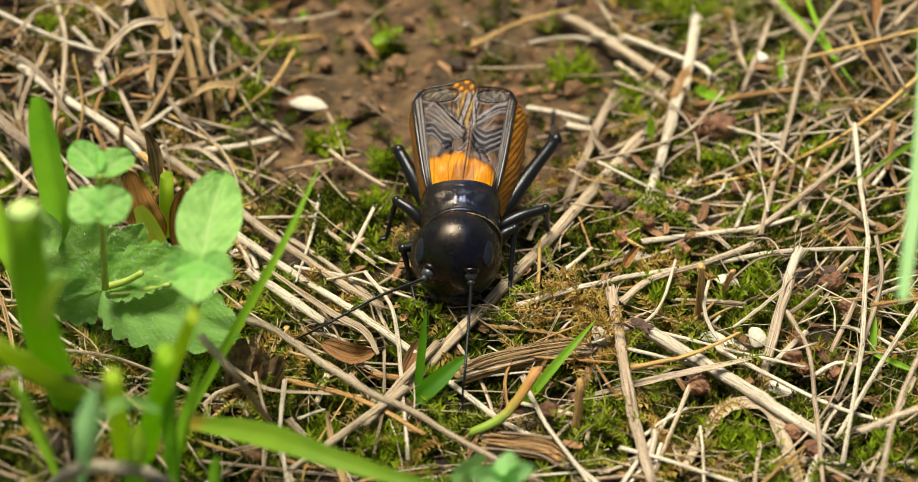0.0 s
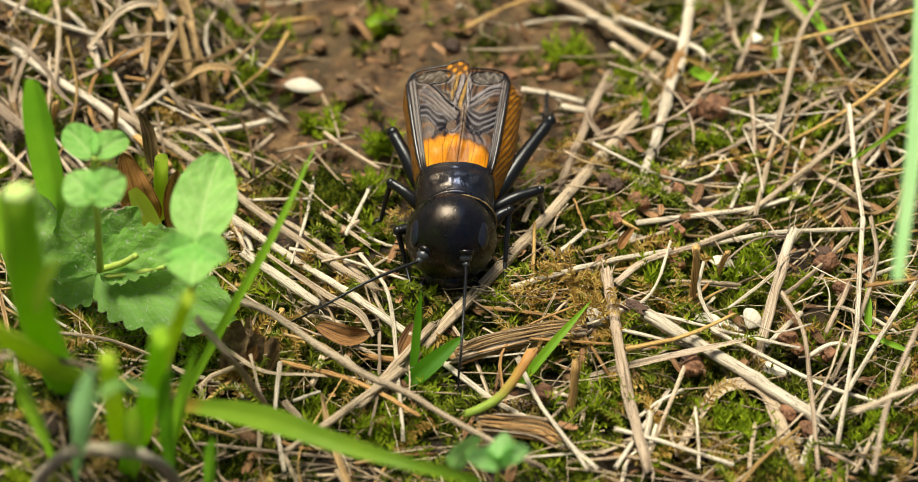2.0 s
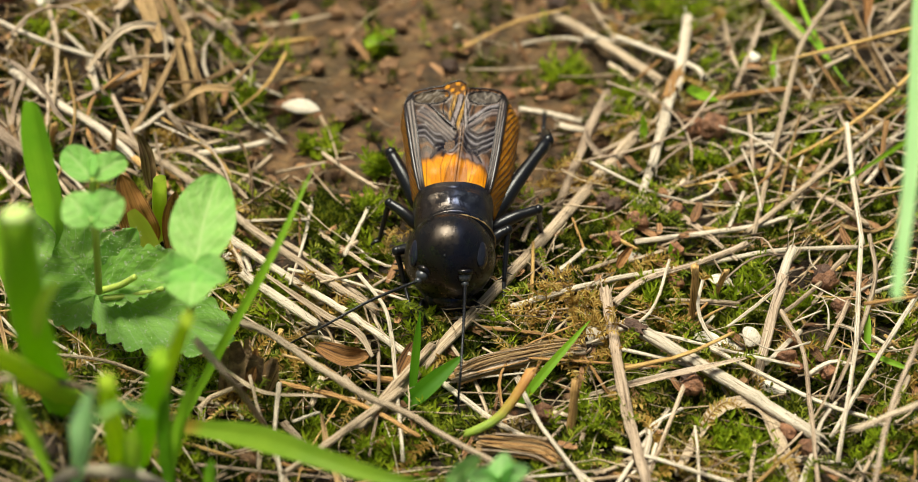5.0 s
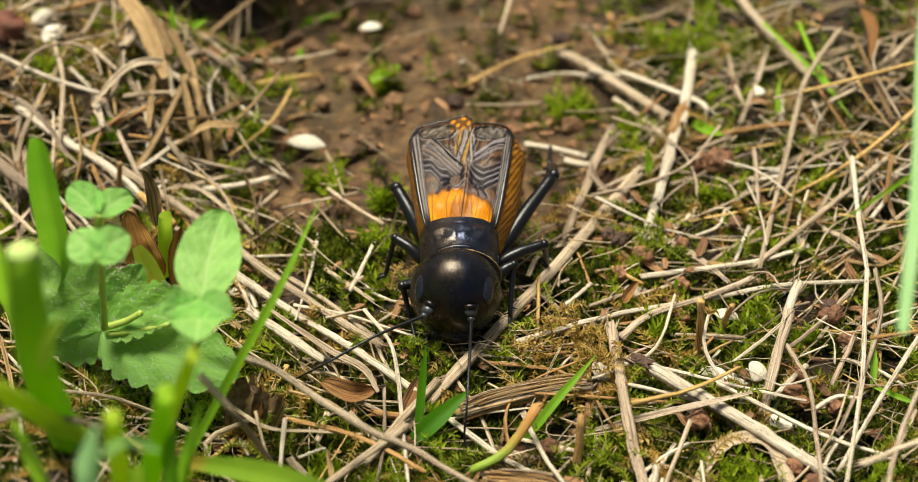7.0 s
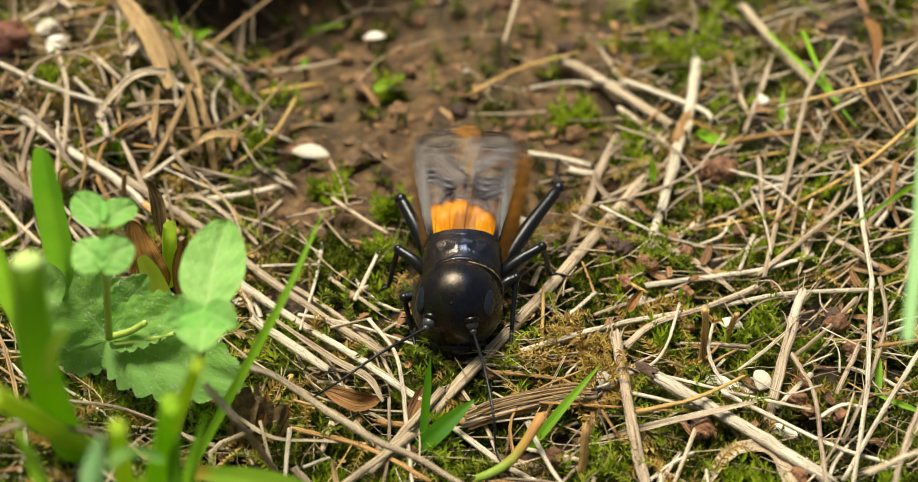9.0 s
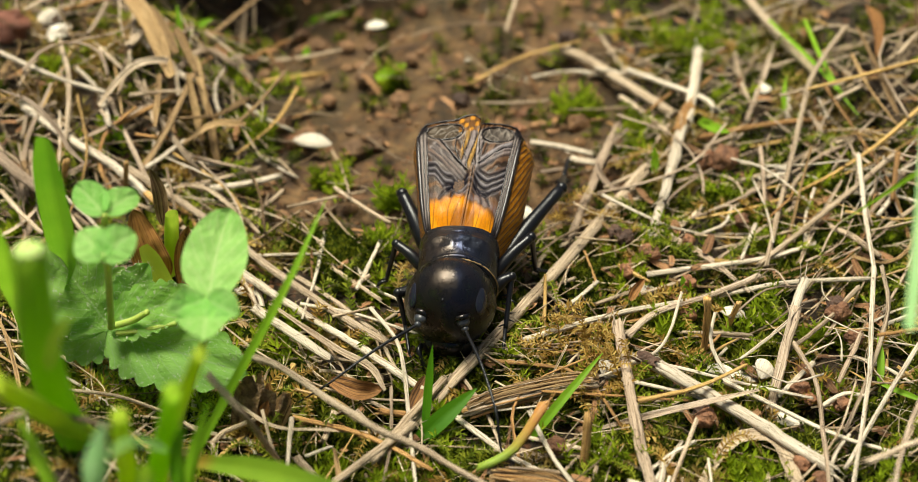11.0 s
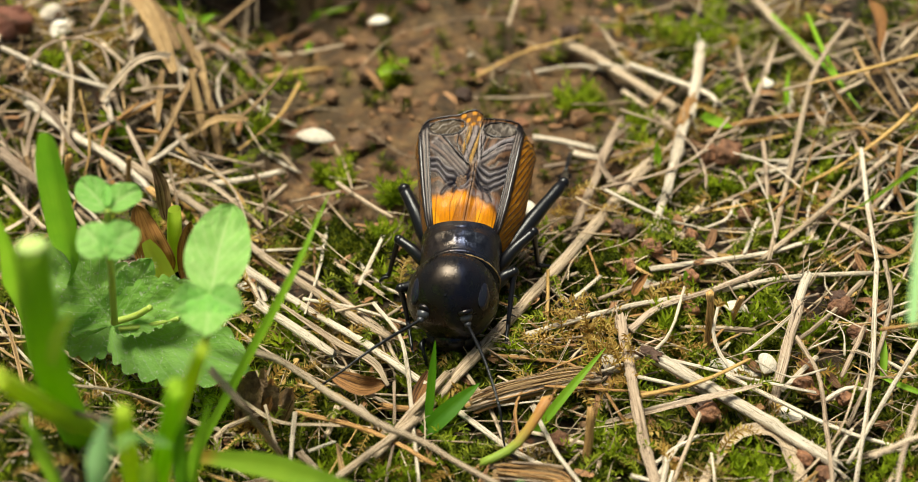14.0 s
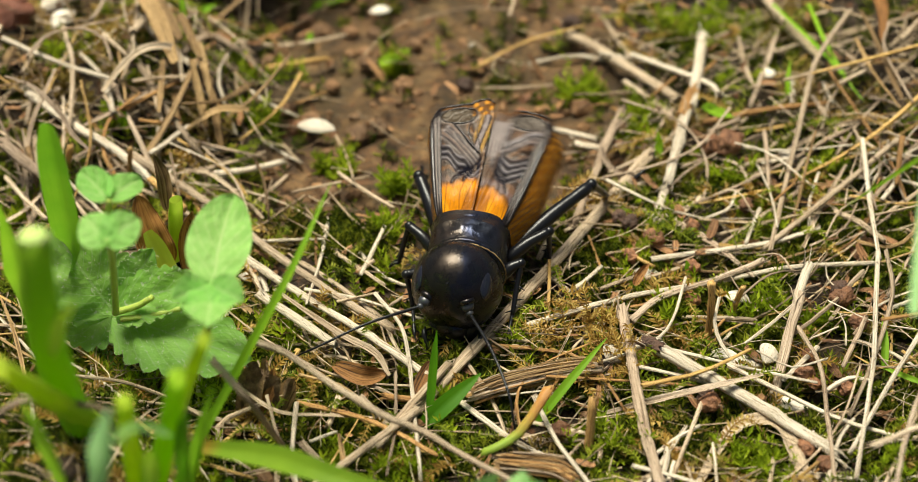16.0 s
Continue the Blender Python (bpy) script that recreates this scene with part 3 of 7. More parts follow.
def build_litter():
    rng = random.Random(5)
    for name, count, wide, label in (("straw_litter", 900, (0.06, 0.22), "thin broken dry grass stems strewn over the soil"),
                                     ("hay_splinters", 750, (0.025, 0.06), "thin pale splinters of hay on the moss"),
                                     ("grass_fibres", 700, (0.03, 0.09), "fine dry grass fibres and rootlets")):
        pieces = []
        made = alone = 0
        while made < count:
            x, y = rng.uniform(-44, 44), rng.uniform(-32, 66)
            if rng.random() < 0.9 * bare(x, y):
                continue
            made += 1
            a = rng.gauss(0.3, 0.7) if x > 4 else rng.gauss(-0.65, 0.8)
            ln = rng.uniform(2.5, 13) * (0.7 if wide[1] < 0.1 else 1)
            r = rng.uniform(*wide)
            h = rng.uniform(0.0, 1.5) + (0.5 if name == "hay_splinters" else 0)
            tilt = rng.gauss(0, 0.12)
            d = np.array((math.cos(a), math.sin(a), 0))
            s = np.array((-d[1], d[0], 0))
            bow = rng.gauss(0, 0.10) * ln
            ctrl = []
            for f in (-0.5, 0, 0.5):
                p = np.array((x, y, 0)) + d * ln * f + s * bow * (0.25 - f * f) * 4
                p[2] = lie(p[0], p[1]) + 0.1 + h + tilt * ln * f
                ctrl.append(p)
            pts = curve_points(ctrl, 6)
            form = tube(pts, np.linspace(r, r * rng.uniform(0.5, 1), 6), 6, rng.uniform(0.25, 0.8), lumps=0.12, rng=rng)
            if name == "straw_litter" and r > 0.125 and abs(x) < 33 and -21 < y < 36 and alone < 290:
                alone += 1
                mid = pts[3]
                ob = mesh_ob("dry_grass_bit", [q - mid for q in form[0]], form[1], rng.choice((STRAW, STRAW_GREY, STRAW_PALE, STRAW, STRAW_RUST, STRAW_GOLD)), uvs=form[2])
                ob.location = Vector(mid) * MM
                tagged(ob, "short broken bit of dry grass on the turf", "dry grass", group="broken bits of dry grass")
                continue
            pieces.append(form)
        v, f, u = join(pieces)
        ob = mesh_ob(name, v, f, SPLINTER if name == "hay_splinters" else LITTER, uvs=u)
        tagged(ob, label, "dry grass", kind="stuff")


build_litter()


def build_flakes():
    """Small curled flakes of old brown leaves."""
    rng = random.Random(43)
    v, f, u = [], [], []
    made = 0
    while made < 850:
        x, y = rng.uniform(-42, 42), rng.uniform(-31, 64)
        if rng.random() < 0.6 * bare(x, y):
            continue
        made += 1
        w, ln, turn = rng.uniform(0.2, 0.75), rng.uniform(0.6, 2.2), rng.uniform(0, 6.28)
        curl, tilt = rng.uniform(-1.3, 1.3), rng.gauss(0, 0.35)
        z = lie(x, y) + rng.uniform(0.3, 1.5)
        o = len(v)
        for i in range(5):
            s = i / 4 - 0.5
            for k in range(4):
                a = k / 3 - 0.5
                q = w * (1 - 1.6 * s * s) * (1 + rng.uniform(-0.15, 0.15))
                px, py = ln * s, a * q
                pz = curl * (a * a * w + 0.3 * s * s * ln) + tilt * px
                v.append((x + px * math.cos(turn) - py * math.sin(turn), y + px * math.sin(turn) + py * math.cos(turn), z + pz))
                u.append((px + x, py + y))
        f += [(o + i * 4 + k, o + i * 4 + k + 1, o + i * 4 + k + 5, o + i * 4 + k + 4) for i in range(4) for k in range(3)]
    ob = mesh_ob("leaf_flakes", v, f, FLAKE, uvs=u)
    tagged(ob, "small curled flakes of reddish brown dead leaves", "leaf litter", kind="stuff")


build_flakes()


def build_thatch():
    """Tangled dead grass on the bank beside the burrow and along the far edge."""
    rng = random.Random(31)
    pieces = []
    made = 0
    while made < 300:
        x, y = rng.uniform(-44, -16), rng.uniform(9, 62)
        if rng.random() < bare(x, y) or math.exp(-((x + 19) / 8) ** 4 - ((y - 40) / 8) ** 4) > 0.2:
            continue
        made += 1
        a = rng.uniform(0, 6.28)
        ln = rng.uniform(3, 10)
        up = rng.uniform(-0.15, 0.75) * (1 if x < -17 else 0.4)
        r = rng.uniform(0.03, 0.13) if rng.random() < 0.8 else rng.uniform(0.2, 0.5)
        d = np.array((math.cos(a), math.sin(a), up))
        s = np.array((-d[1], d[0], 0))
        bow = rng.gauss(0, 0.1) * ln
        ctrl = [np.array((x, y, lie(x, y) + rng.uniform(0, 2.0))) + d * ln * f + s * bow * f * f + np.array((0, 0, -0.35 * up * ln * f * f)) for f in (0, 0.5, 1)]
        for q in ctrl:
            q[2] = max(q[2], lie(q[0], q[1]) + 0.3)
        pieces.append(tube(curve_points(ctrl, 7), np.linspace(r, r * 0.6, 7), 5, 0.25, lumps=0.08, rng=rng))
    v, f, u = join(pieces)
    ob = mesh_ob("dead_grass_thatch", v, f, THATCH, uvs=u)
    tagged(ob, "tangled brown dead grass on the bank by the burrow", "dead grass", kind="stuff")


build_thatch()


def build_burrow_shade():
    """An overhanging earth lump out of view, added to shade the burrow."""
    def shape(d, q):
        return q * (1 + 0.22 * noise.noise(d * 1.8) + 0.09 * noise.noise(d * 6) + 0.04 * noise.noise(d * 15))
    v, f, u = ball((-19, 53.0, 10.8), (17, 12, 7.5), None, 72, 44, shape)
    ob = mesh_ob("earth_lip", v, f, SOIL)
    kind = ob.data.attributes.new("bare", "FLOAT", "POINT")
    kind.data.foreach_set("value", [0.5] * len(v))
    tagged(ob, "unseen overhanging lump of dark earth, added to shade the burrow", "earth bank", kind="structure")


build_burrow_shade()


def lump_form(rng, r, squash=0.75):
    seed = rng.uniform(0, 99)

    def shape(d, q):
        return q * (1 + 0.35 * noise.noise(d * 1.6 + Vector((seed, 0, 0))) + 0.16 * noise.noise(d * 4 + Vector((0, seed, 0))) + 0.1 * noise.noise(d * 9 + Vector((0, 0, seed))))
    return shape, (r, r * rng.uniform(0.7, 1), r * squash)


def build_crumbs():
    rng = random.Random(21)
    pieces = []
    for _ in range(2100):
        x, y = rng.uniform(-40, 40), rng.uniform(-30, 66)
        if rng.random() > 0.12 + bare(x, y):
            continue
        r = min(0.9, 0.12 + rng.expovariate(5.5))
        shape, rad = lump_form(rng, r)
        z = lie(x, y) + lumps(x, y) - 0.4 + r * 0.2
        if r > 0.55 and abs(x) < 33 and y < 50:
            v, f, u = ball((0, 0, 0), rad, None, 18, 12, shape)
            ob = mesh_ob("soil_clod", v, f, SOIL_CLOD if rng.random() < 0.7 else CLOD)
            ob.location = Vector((x, y, z)) * MM
            tagged(ob, "rounded crumb of brown soil", "soil clod", group="soil crumbs")
            continue
        pieces.append(ball((x, y, z), rad, None, 9, 6, shape))
    v, f, u = join(pieces)
    ob = mesh_ob("soil_crumbs", v, f, CRUMB)
    tagged(ob, "crumbs of reddish brown soil", "soil", kind="stuff")


build_crumbs()

# ---- the cricket ----
def shell_material(name, rough, wrinkle, gloss=0.75):
    """Glossy black horn; its gloss shimmers brown and blue."""
    n = Nodes(name)
    o = n.obj()
    f = n.noise(o, 330.0, 3.0)
    g = n.noise(o, 6500.0, 3.0, 0.6)
    w = n.noise(n.scaled(o, (1.0, 0.4, 1.0)), 1900.0, 4.0, 0.6)
    c = n.ramp(f, [(0.3, (0.003, 0.003, 0.004)), (0.5, (0.004, 0.0035, 0.0035)), (0.7, (0.010, 0.005, 0.004))])
    n.bump(n.mix(0.45, n.mix(0.35, f, w), g), wrinkle, 0.6)
    r = n.ramp(w, [(0.35, (rough * 0.75,) * 3), (0.65, (rough * 1.3,) * 3)])
    n.finish(c, r, gloss, coat=0.07)
    sep = n.add("ShaderNodeSeparateXYZ")
    n.link(o, sep.inputs[0])
    hue = n.maths("ADD", n.maths("MULTIPLY", sep.outputs[0], 170.0), n.noise(o, 420.0, 3.0, 0.6))
    n.link(n.ramp(hue, [(0.30, (1.0, 0.78, 0.62)), (0.46, (0.98, 0.86, 0.84)), (0.56, (0.42, 0.52, 1.0)), (0.80, (0.58, 0.68, 0.95))]), n.bsdf.inputs["Specular Tint"])
    n.bsdf.inputs["Coat Roughness"].default_value = 0.14
    return n.mat


def plain_material(name, colour, rough, spec=0.5, bump=0.05):
    n = Nodes(name)
    o = n.obj()
    f = n.noise(o, 2500.0, 4.0)
    c = n.mix(f, tuple(q * 0.6 for q in colour), tuple(min(1, q * 1.4) for q in colour))
    n.bump(f, bump, 0.5)
    return n.finish(c, rough, spec)


def wing_material():
    """A glossy membrane; its own colours and a painted sheen are laid out vein by vein on the wing."""
    n = Nodes("wing_membrane")
    uv = n.uv()
    tint = n.t.nodes.new("ShaderNodeAttribute")
    tint.attribute_name = "pigment_sheen"
    fine = n.noise(n.scaled(uv, (30.0, 16.0, 1)), 1.0, 4.0, 0.65)
    fleck = n.noise(n.scaled(uv, (9.0, 26.0, 1)), 1.0, 3.0, 0.6)
    c = n.mix(n.ramp(fine, [(0.35, (0.55, 0.55, 0.55)), (0.6, (0, 0, 0))]), tint.outputs["Color"], n.mix(0.5, tint.outputs["Color"], (0.01, 0.006, 0.005)))
    c = n.mix(n.ramp(fleck, [(0.55, (0, 0, 0)), (0.75, (0.3, 0.3, 0.3))]), c, (0.14, 0.085, 0.06))
    n.bump(n.mix(0.5, fine, fleck), 0.10, 0.7)
    n.finish(c, 0.34, 0.16, coat=0.04)
    n.bsdf.inputs["Specular Tint"].default_value = (1.0, 0.82, 0.68, 1)
    n.bsdf.inputs["Coat Roughness"].default_value = 0.16
    return n.mat


SHELL = shell_material("black_shell", 0.29, 0.05, 0.46)
SHIELD = shell_material("shield_shell", 0.31, 0.10, 0.7)
EYE_SHELL = plain_material("eye_shell", (0.009, 0.009, 0.016), 0.13, 0.7, 0.004)
SCAPE = plain_material("antenna_root", (0.035, 0.037, 0.045), 0.34, 0.6, 0.03)
LEG_SHELL = plain_material("leg_shell", (0.005, 0.005, 0.007), 0.32, 0.4, 0.02)
COLLAR = plain_material("collar_fuzz", (0.30, 0.20, 0.09), 0.6, 0.4, 0.1)
BELLY = plain_material("belly", (0.03, 0.022, 0.018), 0.45, 0.4)
WING = wing_material()
VEIN = plain_material("wing_vein", (0.018, 0.012, 0.012), 0.28, 0.55, 0.01)

ROOT = Vector((0.0, 4.0, 0.0))
cricket = new("field_cricket")
cricket.location = ROOT * MM
tagged(cricket, "black field cricket with raised amber-brown wings, singing on the turf", "cricket")


def shifted(form, origin):
    v, f, u = form
    o = np.asarray(origin, dtype=float)
    return [np.asarray(p, dtype=float) - o for p in v], f, u


def body_part(name, form, mat, parent=None, origin=None, label=""):
    """A part of the cricket; its own turning point is at origin."""
    at = Vector(origin) if origin is not None else ROOT
    v, f, u = shifted(form, at)
    ob = mesh_ob(name, v, f, mat, parent or cricket, label, u)
    above = PIVOT.get(parent, ROOT)
    ob.location = (at - above) * MM
    PIVOT[ob] = at
    return ob


PIVOT = {}
HEAD = Vector((-0.2, -2.3, 4.4))


def head_shape(d, q):
    low = max(0.0, -d.z)
    q = Vector((q.x * (1 - 0.24 * low ** 1.5), q.y * (1 - 0.1 * low), q.z * (1 - 0.0 * low)))
    brow = math.exp(-((d.z - 0.05) ** 2) / 0.03) * max(0.0, -d.y)
    q.y += 0.10 * brow * abs(d.x) - 0.08 * brow * (1 - abs(d.x))
    return q


head = body_part("head", ball(HEAD, (3.22, 2.9, 3.5), None, 48, 32, head_shape), SHELL, origin=HEAD, label="large glossy black rounded head")


def spin(rx, ry, rz):
    return Euler((radians(rx), radians(ry), radians(rz))).to_matrix()


for at, lean in ((Vector((-2.78, -3.42, 6.0)), Vector((-0.55, 0.2, 1.0))), (Vector((2.1, -3.78, 6.08)), Vector((0.62, 0.2, 1.0)))):
    out = (at - HEAD).normalized()
    tall = (lean - out * out.dot(lean)).normalized()
    wide = out.cross(tall)
    turn = Matrix((wide, out, tall)).transposed()
    body_part("eye", ball(at - out * 0.15, (0.54, 0.28, 1.0), turn, 28, 20), EYE_SHELL, head, at, "smooth dark oval eye")
for x, y, z in ((-0.55, -4.52, 6.62), (-1.75, -4.45, 5.75), (0.5, -4.7, 5.85)):
    body_part("ocellus", ball((x, y, z), (0.11, 0.09, 0.11), None, 10, 8), COLLAR if x > 0 else EYE_SHELL, head, (x, y, z))
body_part("labrum", ball((-0.33, -4.25, 2.25), (1.15, 0.75, 1.0), spin(18, 0, 0), 20, 12), SHELL, head, (-0.33, -4.3, 2.2))
for s in (-1, 1):
    body_part("mandible", ball((-0.33 + s * 1.0, -3.75, 1.75), (0.75, 0.7, 1.05), spin(14, s * 12, 0), 16, 10), LEG_SHELL, head, (-0.33 + s, -3.75, 1.8))
    palp = curve_points([(-0.3 + s * 1.5, -3.5, 1.8), (-0.3 + s * 2.0, -4.3, 1.9), (-0.3 + s * 1.7, -4.9, 1.2), (-0.3 + s * 1.5, -5.1, 0.5)], 10)
    body_part("palp", tube(palp, np.array([0.2, 0.2, 0.19, 0.18, 0.2, 0.17, 0.16, 0.18, 0.2, 0.1]), 8), LEG_SHELL, head, palp[0])

# fine grooves of the brow
body_part("brow_seam", tube(curve_points([(-1.55, -4.78, 4.35), (-0.4, -5.16, 4.15), (0.75, -4.98, 4.4)], 12), 0.05, 6), LEG_SHELL, head, (-0.4, -5.1, 4.2))


def antenna(base, ctrl, first):
    way = np.asarray(first, dtype=float) - np.asarray(base, dtype=float)
    way = way / np.linalg.norm(way)
    b0 = np.asarray(base, dtype=float)
    ringlet = tube([b0 - way * 0.22, b0 - way * 0.05, b0 + way * 0.1, b0 + way * 0.16], np.array([0.58, 0.6, 0.52, 0.36]), 16)
    ob = body_part("antenna", ringlet, SHELL, origin=base, label="long thin black antenna")
    scape = tube([b0 + way * q for q in (0.0, 0.18, 0.36, 0.52, 0.6, 0.64)], np.array([0.36, 0.46, 0.45, 0.36, 0.24, 0.16]), 14, 0.85)
    body_part("scape", scape, SCAPE, ob, base, "grey swollen root joint")
    pedicel = tube([b0 + way * q for q in (0.6, 0.72, 0.86, 0.95)], np.array([0.2, 0.27, 0.24, 0.14]), 12)
    body_part("pedicel", pedicel, SCAPE, ob, base)
    n = 150
    pts = curve_points(ctrl, n)
    r = np.linspace(0.125, 0.06, n) * (1 + 0.2 * np.where(np.arange(n) % 3 == 0, 1, -0.5))
    body_part("antenna_whip", tube(pts, r, 7), LEG_SHELL, ob, ctrl[0])
    return ob


antenna_a = antenna((-2.02, -4.45, 5.1), [(-2.35, -5.0, 4.85), (-5.73, -7.26, 5.0), (-8.89, -8.7, 4.0), (-11.2, -8.7, 2.5)], (-2.4, -5.05, 4.85))
antenna_b = antenna((0.80, -4.80, 5.3), [(0.82, -5.35, 4.7), (0.66, -9.4, 4.9), (0.42, -13.0, 4.0), (0.25, -14.6, 2.0), (0.93, -15.4, 1.2)], (0.82, -5.4, 4.65))


def saddle():
    """The neck shield: an arched barrel with rolled rims, a middle groove, dents and fine wrinkles."""
    knots_y = [-0.9, -0.8, -0.68, -0.5, -0.32, 0.1, 0.8, 1.5, 2.15, 2.4, 2.58, 2.74, 2.8]
    knots_w = [2.6, 2.78, 2.9, 2.9, 2.8, 2.8, 2.8, 2.78, 2.8, 2.86, 2.88, 2.8, 2.5]
    knots_h = [2.35, 2.6, 2.74, 2.74, 2.64, 2.68, 2.86, 2.92, 2.84, 2.84, 2.85, 2.74, 2.4]
    rows = np.concatenate([np.linspace(-0.9, -0.3, 11), np.linspace(-0.2, 2.3, 32), np.linspace(2.36, 2.8, 9)])
    n = 96
    verts, uvs, faces = [], [], []
    for y in rows:
        rx, rz = np.interp(y, knots_y, knots_w), np.interp(y, knots_y, knots_h)
        body = rise(-0.35, -0.1, y) * (1 - rise(2.2, 2.45, y))
        for k in range(n):
            a = 2 * math.pi * k / n
            x, z = math.sin(a), math.cos(a)
            up = max(0.0, z)
            dent = 0.07 * math.exp(-(x / 0.022) ** 2) * rise(0.1, 0.4, y) * (1 - rise(1.7, 2.1, y))
            dent += 0.05 * math.exp(-((y - 1.95) / 0.07) ** 2 - (x / 0.12) ** 2)
            # two almond-shaped dents with raised lips
            q = ((abs(x) - 0.40) / 0.20) ** 2 + ((y - 0.95 - 0.9 * (abs(x) - 0.4)) / 0.36) ** 2
            dent += 0.11 * math.exp(-q) - 0.05 * math.exp(-((q - 1.7) / 0.7) ** 2)
            dent += 0.06 * math.exp(-((abs(x) - 0.68) / 0.05) ** 2 - ((y - 0.7) / 0.5) ** 2)
            p = Vector((x * 3, y, a * 0.2))
            dent += 0.022 * noise.noise(Vector((x * 2.6, y * 1.5, 3.1))) + 0.028 * noise.noise(Vector((x * 9, y * 3.2, 7.7))) + 0.012 * noise.noise(p * 5)
            dent *= body * up ** 0.5
            flat = 1 - 0.42 * rise(-0.3, 1.6, y)
            tall = z * 0.94 if z < 0 else z ** flat
            back = 0.35 * x * x * up * rise(1.0, 2.4, y) + 0.16 * (1 - x * x) * (y < -0.3) * up
            verts.append((0.1 + (rx - dent) * x * (1 - 0.035 * up), y + back, 4.62 + (rz - dent) * tall))
            uvs.append((x, y))
    m = len(rows)
    for j in range(m - 1):
        for k in range(n):
            a, b = j * n + k, j * n + (k + 1) % n
            faces.append((a, a + n, b + n, b))
    faces.append(tuple(range(n)))
    faces.append(tuple((m - 1) * n + k for k in range(n - 1, -1, -1)))
    return verts, faces, uvs


shield = body_part("pronotum", saddle(), SHIELD, label="black saddle-shaped neck shield")
ring = [(0.1 + 2.93 * math.sin(a), -0.74 - 0.1 * math.cos(a), 4.55 + (2.74 if math.cos(a) > 0 else 2.5) * math.cos(a)) for a in np.linspace(-2.1, 2.1, 60)]
body_part("collar_fringe", tube(ring, 0.05, 6, lumps=0.5, rng=random.Random(3)), COLLAR, shield, ROOT, "thin golden-brown fringe behind the head")
belly = body_part("abdomen", ball((0.15, 7.2, 4.1), (2.75, 6.0, 2.55), None, 32, 24,
                                  lambda d, q: q * (1 - 0.03 * (math.sin(q.y * 3.6) > 0.6))), BELLY, origin=(0.15, 7.2, 4.1))
for s in (-1, 1):
    c = curve_points([(0.1 + s * 0.8, 12.5, 4.0), (0.1 + s * 1.6, 14.6, 4.4), (0.1 + s * 2.6, 16.6, 4.4)], 10)
    body_part("cercus", tube(c, np.linspace(0.26, 0.04, 10), 8), BELLY, belly, c[0])

THETA, SPAN = radians(16), 9.2


def wing_point(side, s, t):
    """A place on a fore wing: s from the midline (0) past the fold (1) down the flank (1.4), t from root to tip."""
    xm = 0.10 + 1.12 * max(t, 0.0) ** 0.7 + side * 0.03
    if side > 0:
        xe = 2.60 + 1.62 * max(t, 0.0) ** 0.75
        tips = np.interp(s, (0, 0.15, 0.5, 0.85, 0.95, 1.0, 1.1, 1.4), (-0.025, 0.0, 0.005, -0.005, -0.03, -0.06, -0.09, -0.12))
    else:
        xe = -2.15 - 1.30 * max(t, 0.0) ** 0.7
        tips = np.interp(s, (0, 0.12, 0.25, 0.38, 0.5, 0.88, 0.95, 1.0, 1.4), (0.02, 0.07, 0.06, 0.025, 0.02, -0.005, -0.05, -0.11, -0.13))
    ds = min(s, 1.0)
    x = xm + (xe - xm) * ds
    reach = SPAN * t * (1 + tips * max(t, 0.0) ** 6)
    y = 2.5 + reach * math.cos(THETA)
    z = 6.78 + reach * math.sin(THETA) + 0.42 * math.sin(math.pi * min(1, t * 0.95)) * (1 - 0.3 * ds) - 0.4 * ds ** 5
    # the orange root swells, a hollow lies beyond it, the mirror cell is dished and the tip bends down
    z += 0.30 * math.exp(-((ds - 0.55) / 0.32) ** 2 - ((t - 0.14) / 0.11) ** 2) - 0.30 * math.exp(-((ds - 0.16) / 0.22) ** 2 - ((t - 0.40) / 0.09) ** 2)
    z += 0.16 * math.exp(-((ds - 0.03) / 0.07) ** 2) * rise(0.05, 0.2, t)
    z += 0.22 * math.exp(-((ds - 0.62) / 0.22) ** 2 - ((t - 0.66) / 0.12) ** 2) - 0.14 * math.exp(-((ds - 0.55) / 0.25) ** 2 - ((t - 0.89) / 0.06) ** 2)
    z -= 0.22 * rise(0.0, -0.06, s)
    z -= 0.25 * rise(0.9, 1.0, t) * (0.3 + ds) - (0.05 if side < 0 else -0.02)
    if s > 1:
        w = (s - 1) / 0.4
        x += side * (1.15 if side > 0 else 0.30) * math.sin(w * 1.5) * (1 - 0.2 * t) * min(1, 0.35 + 2 * t)
        z -= 2.7 * w ** 1.15 * (1 - 0.35 * t ** 3)
        y -= 0.5 * w * t
    return np.array((x, y, z))


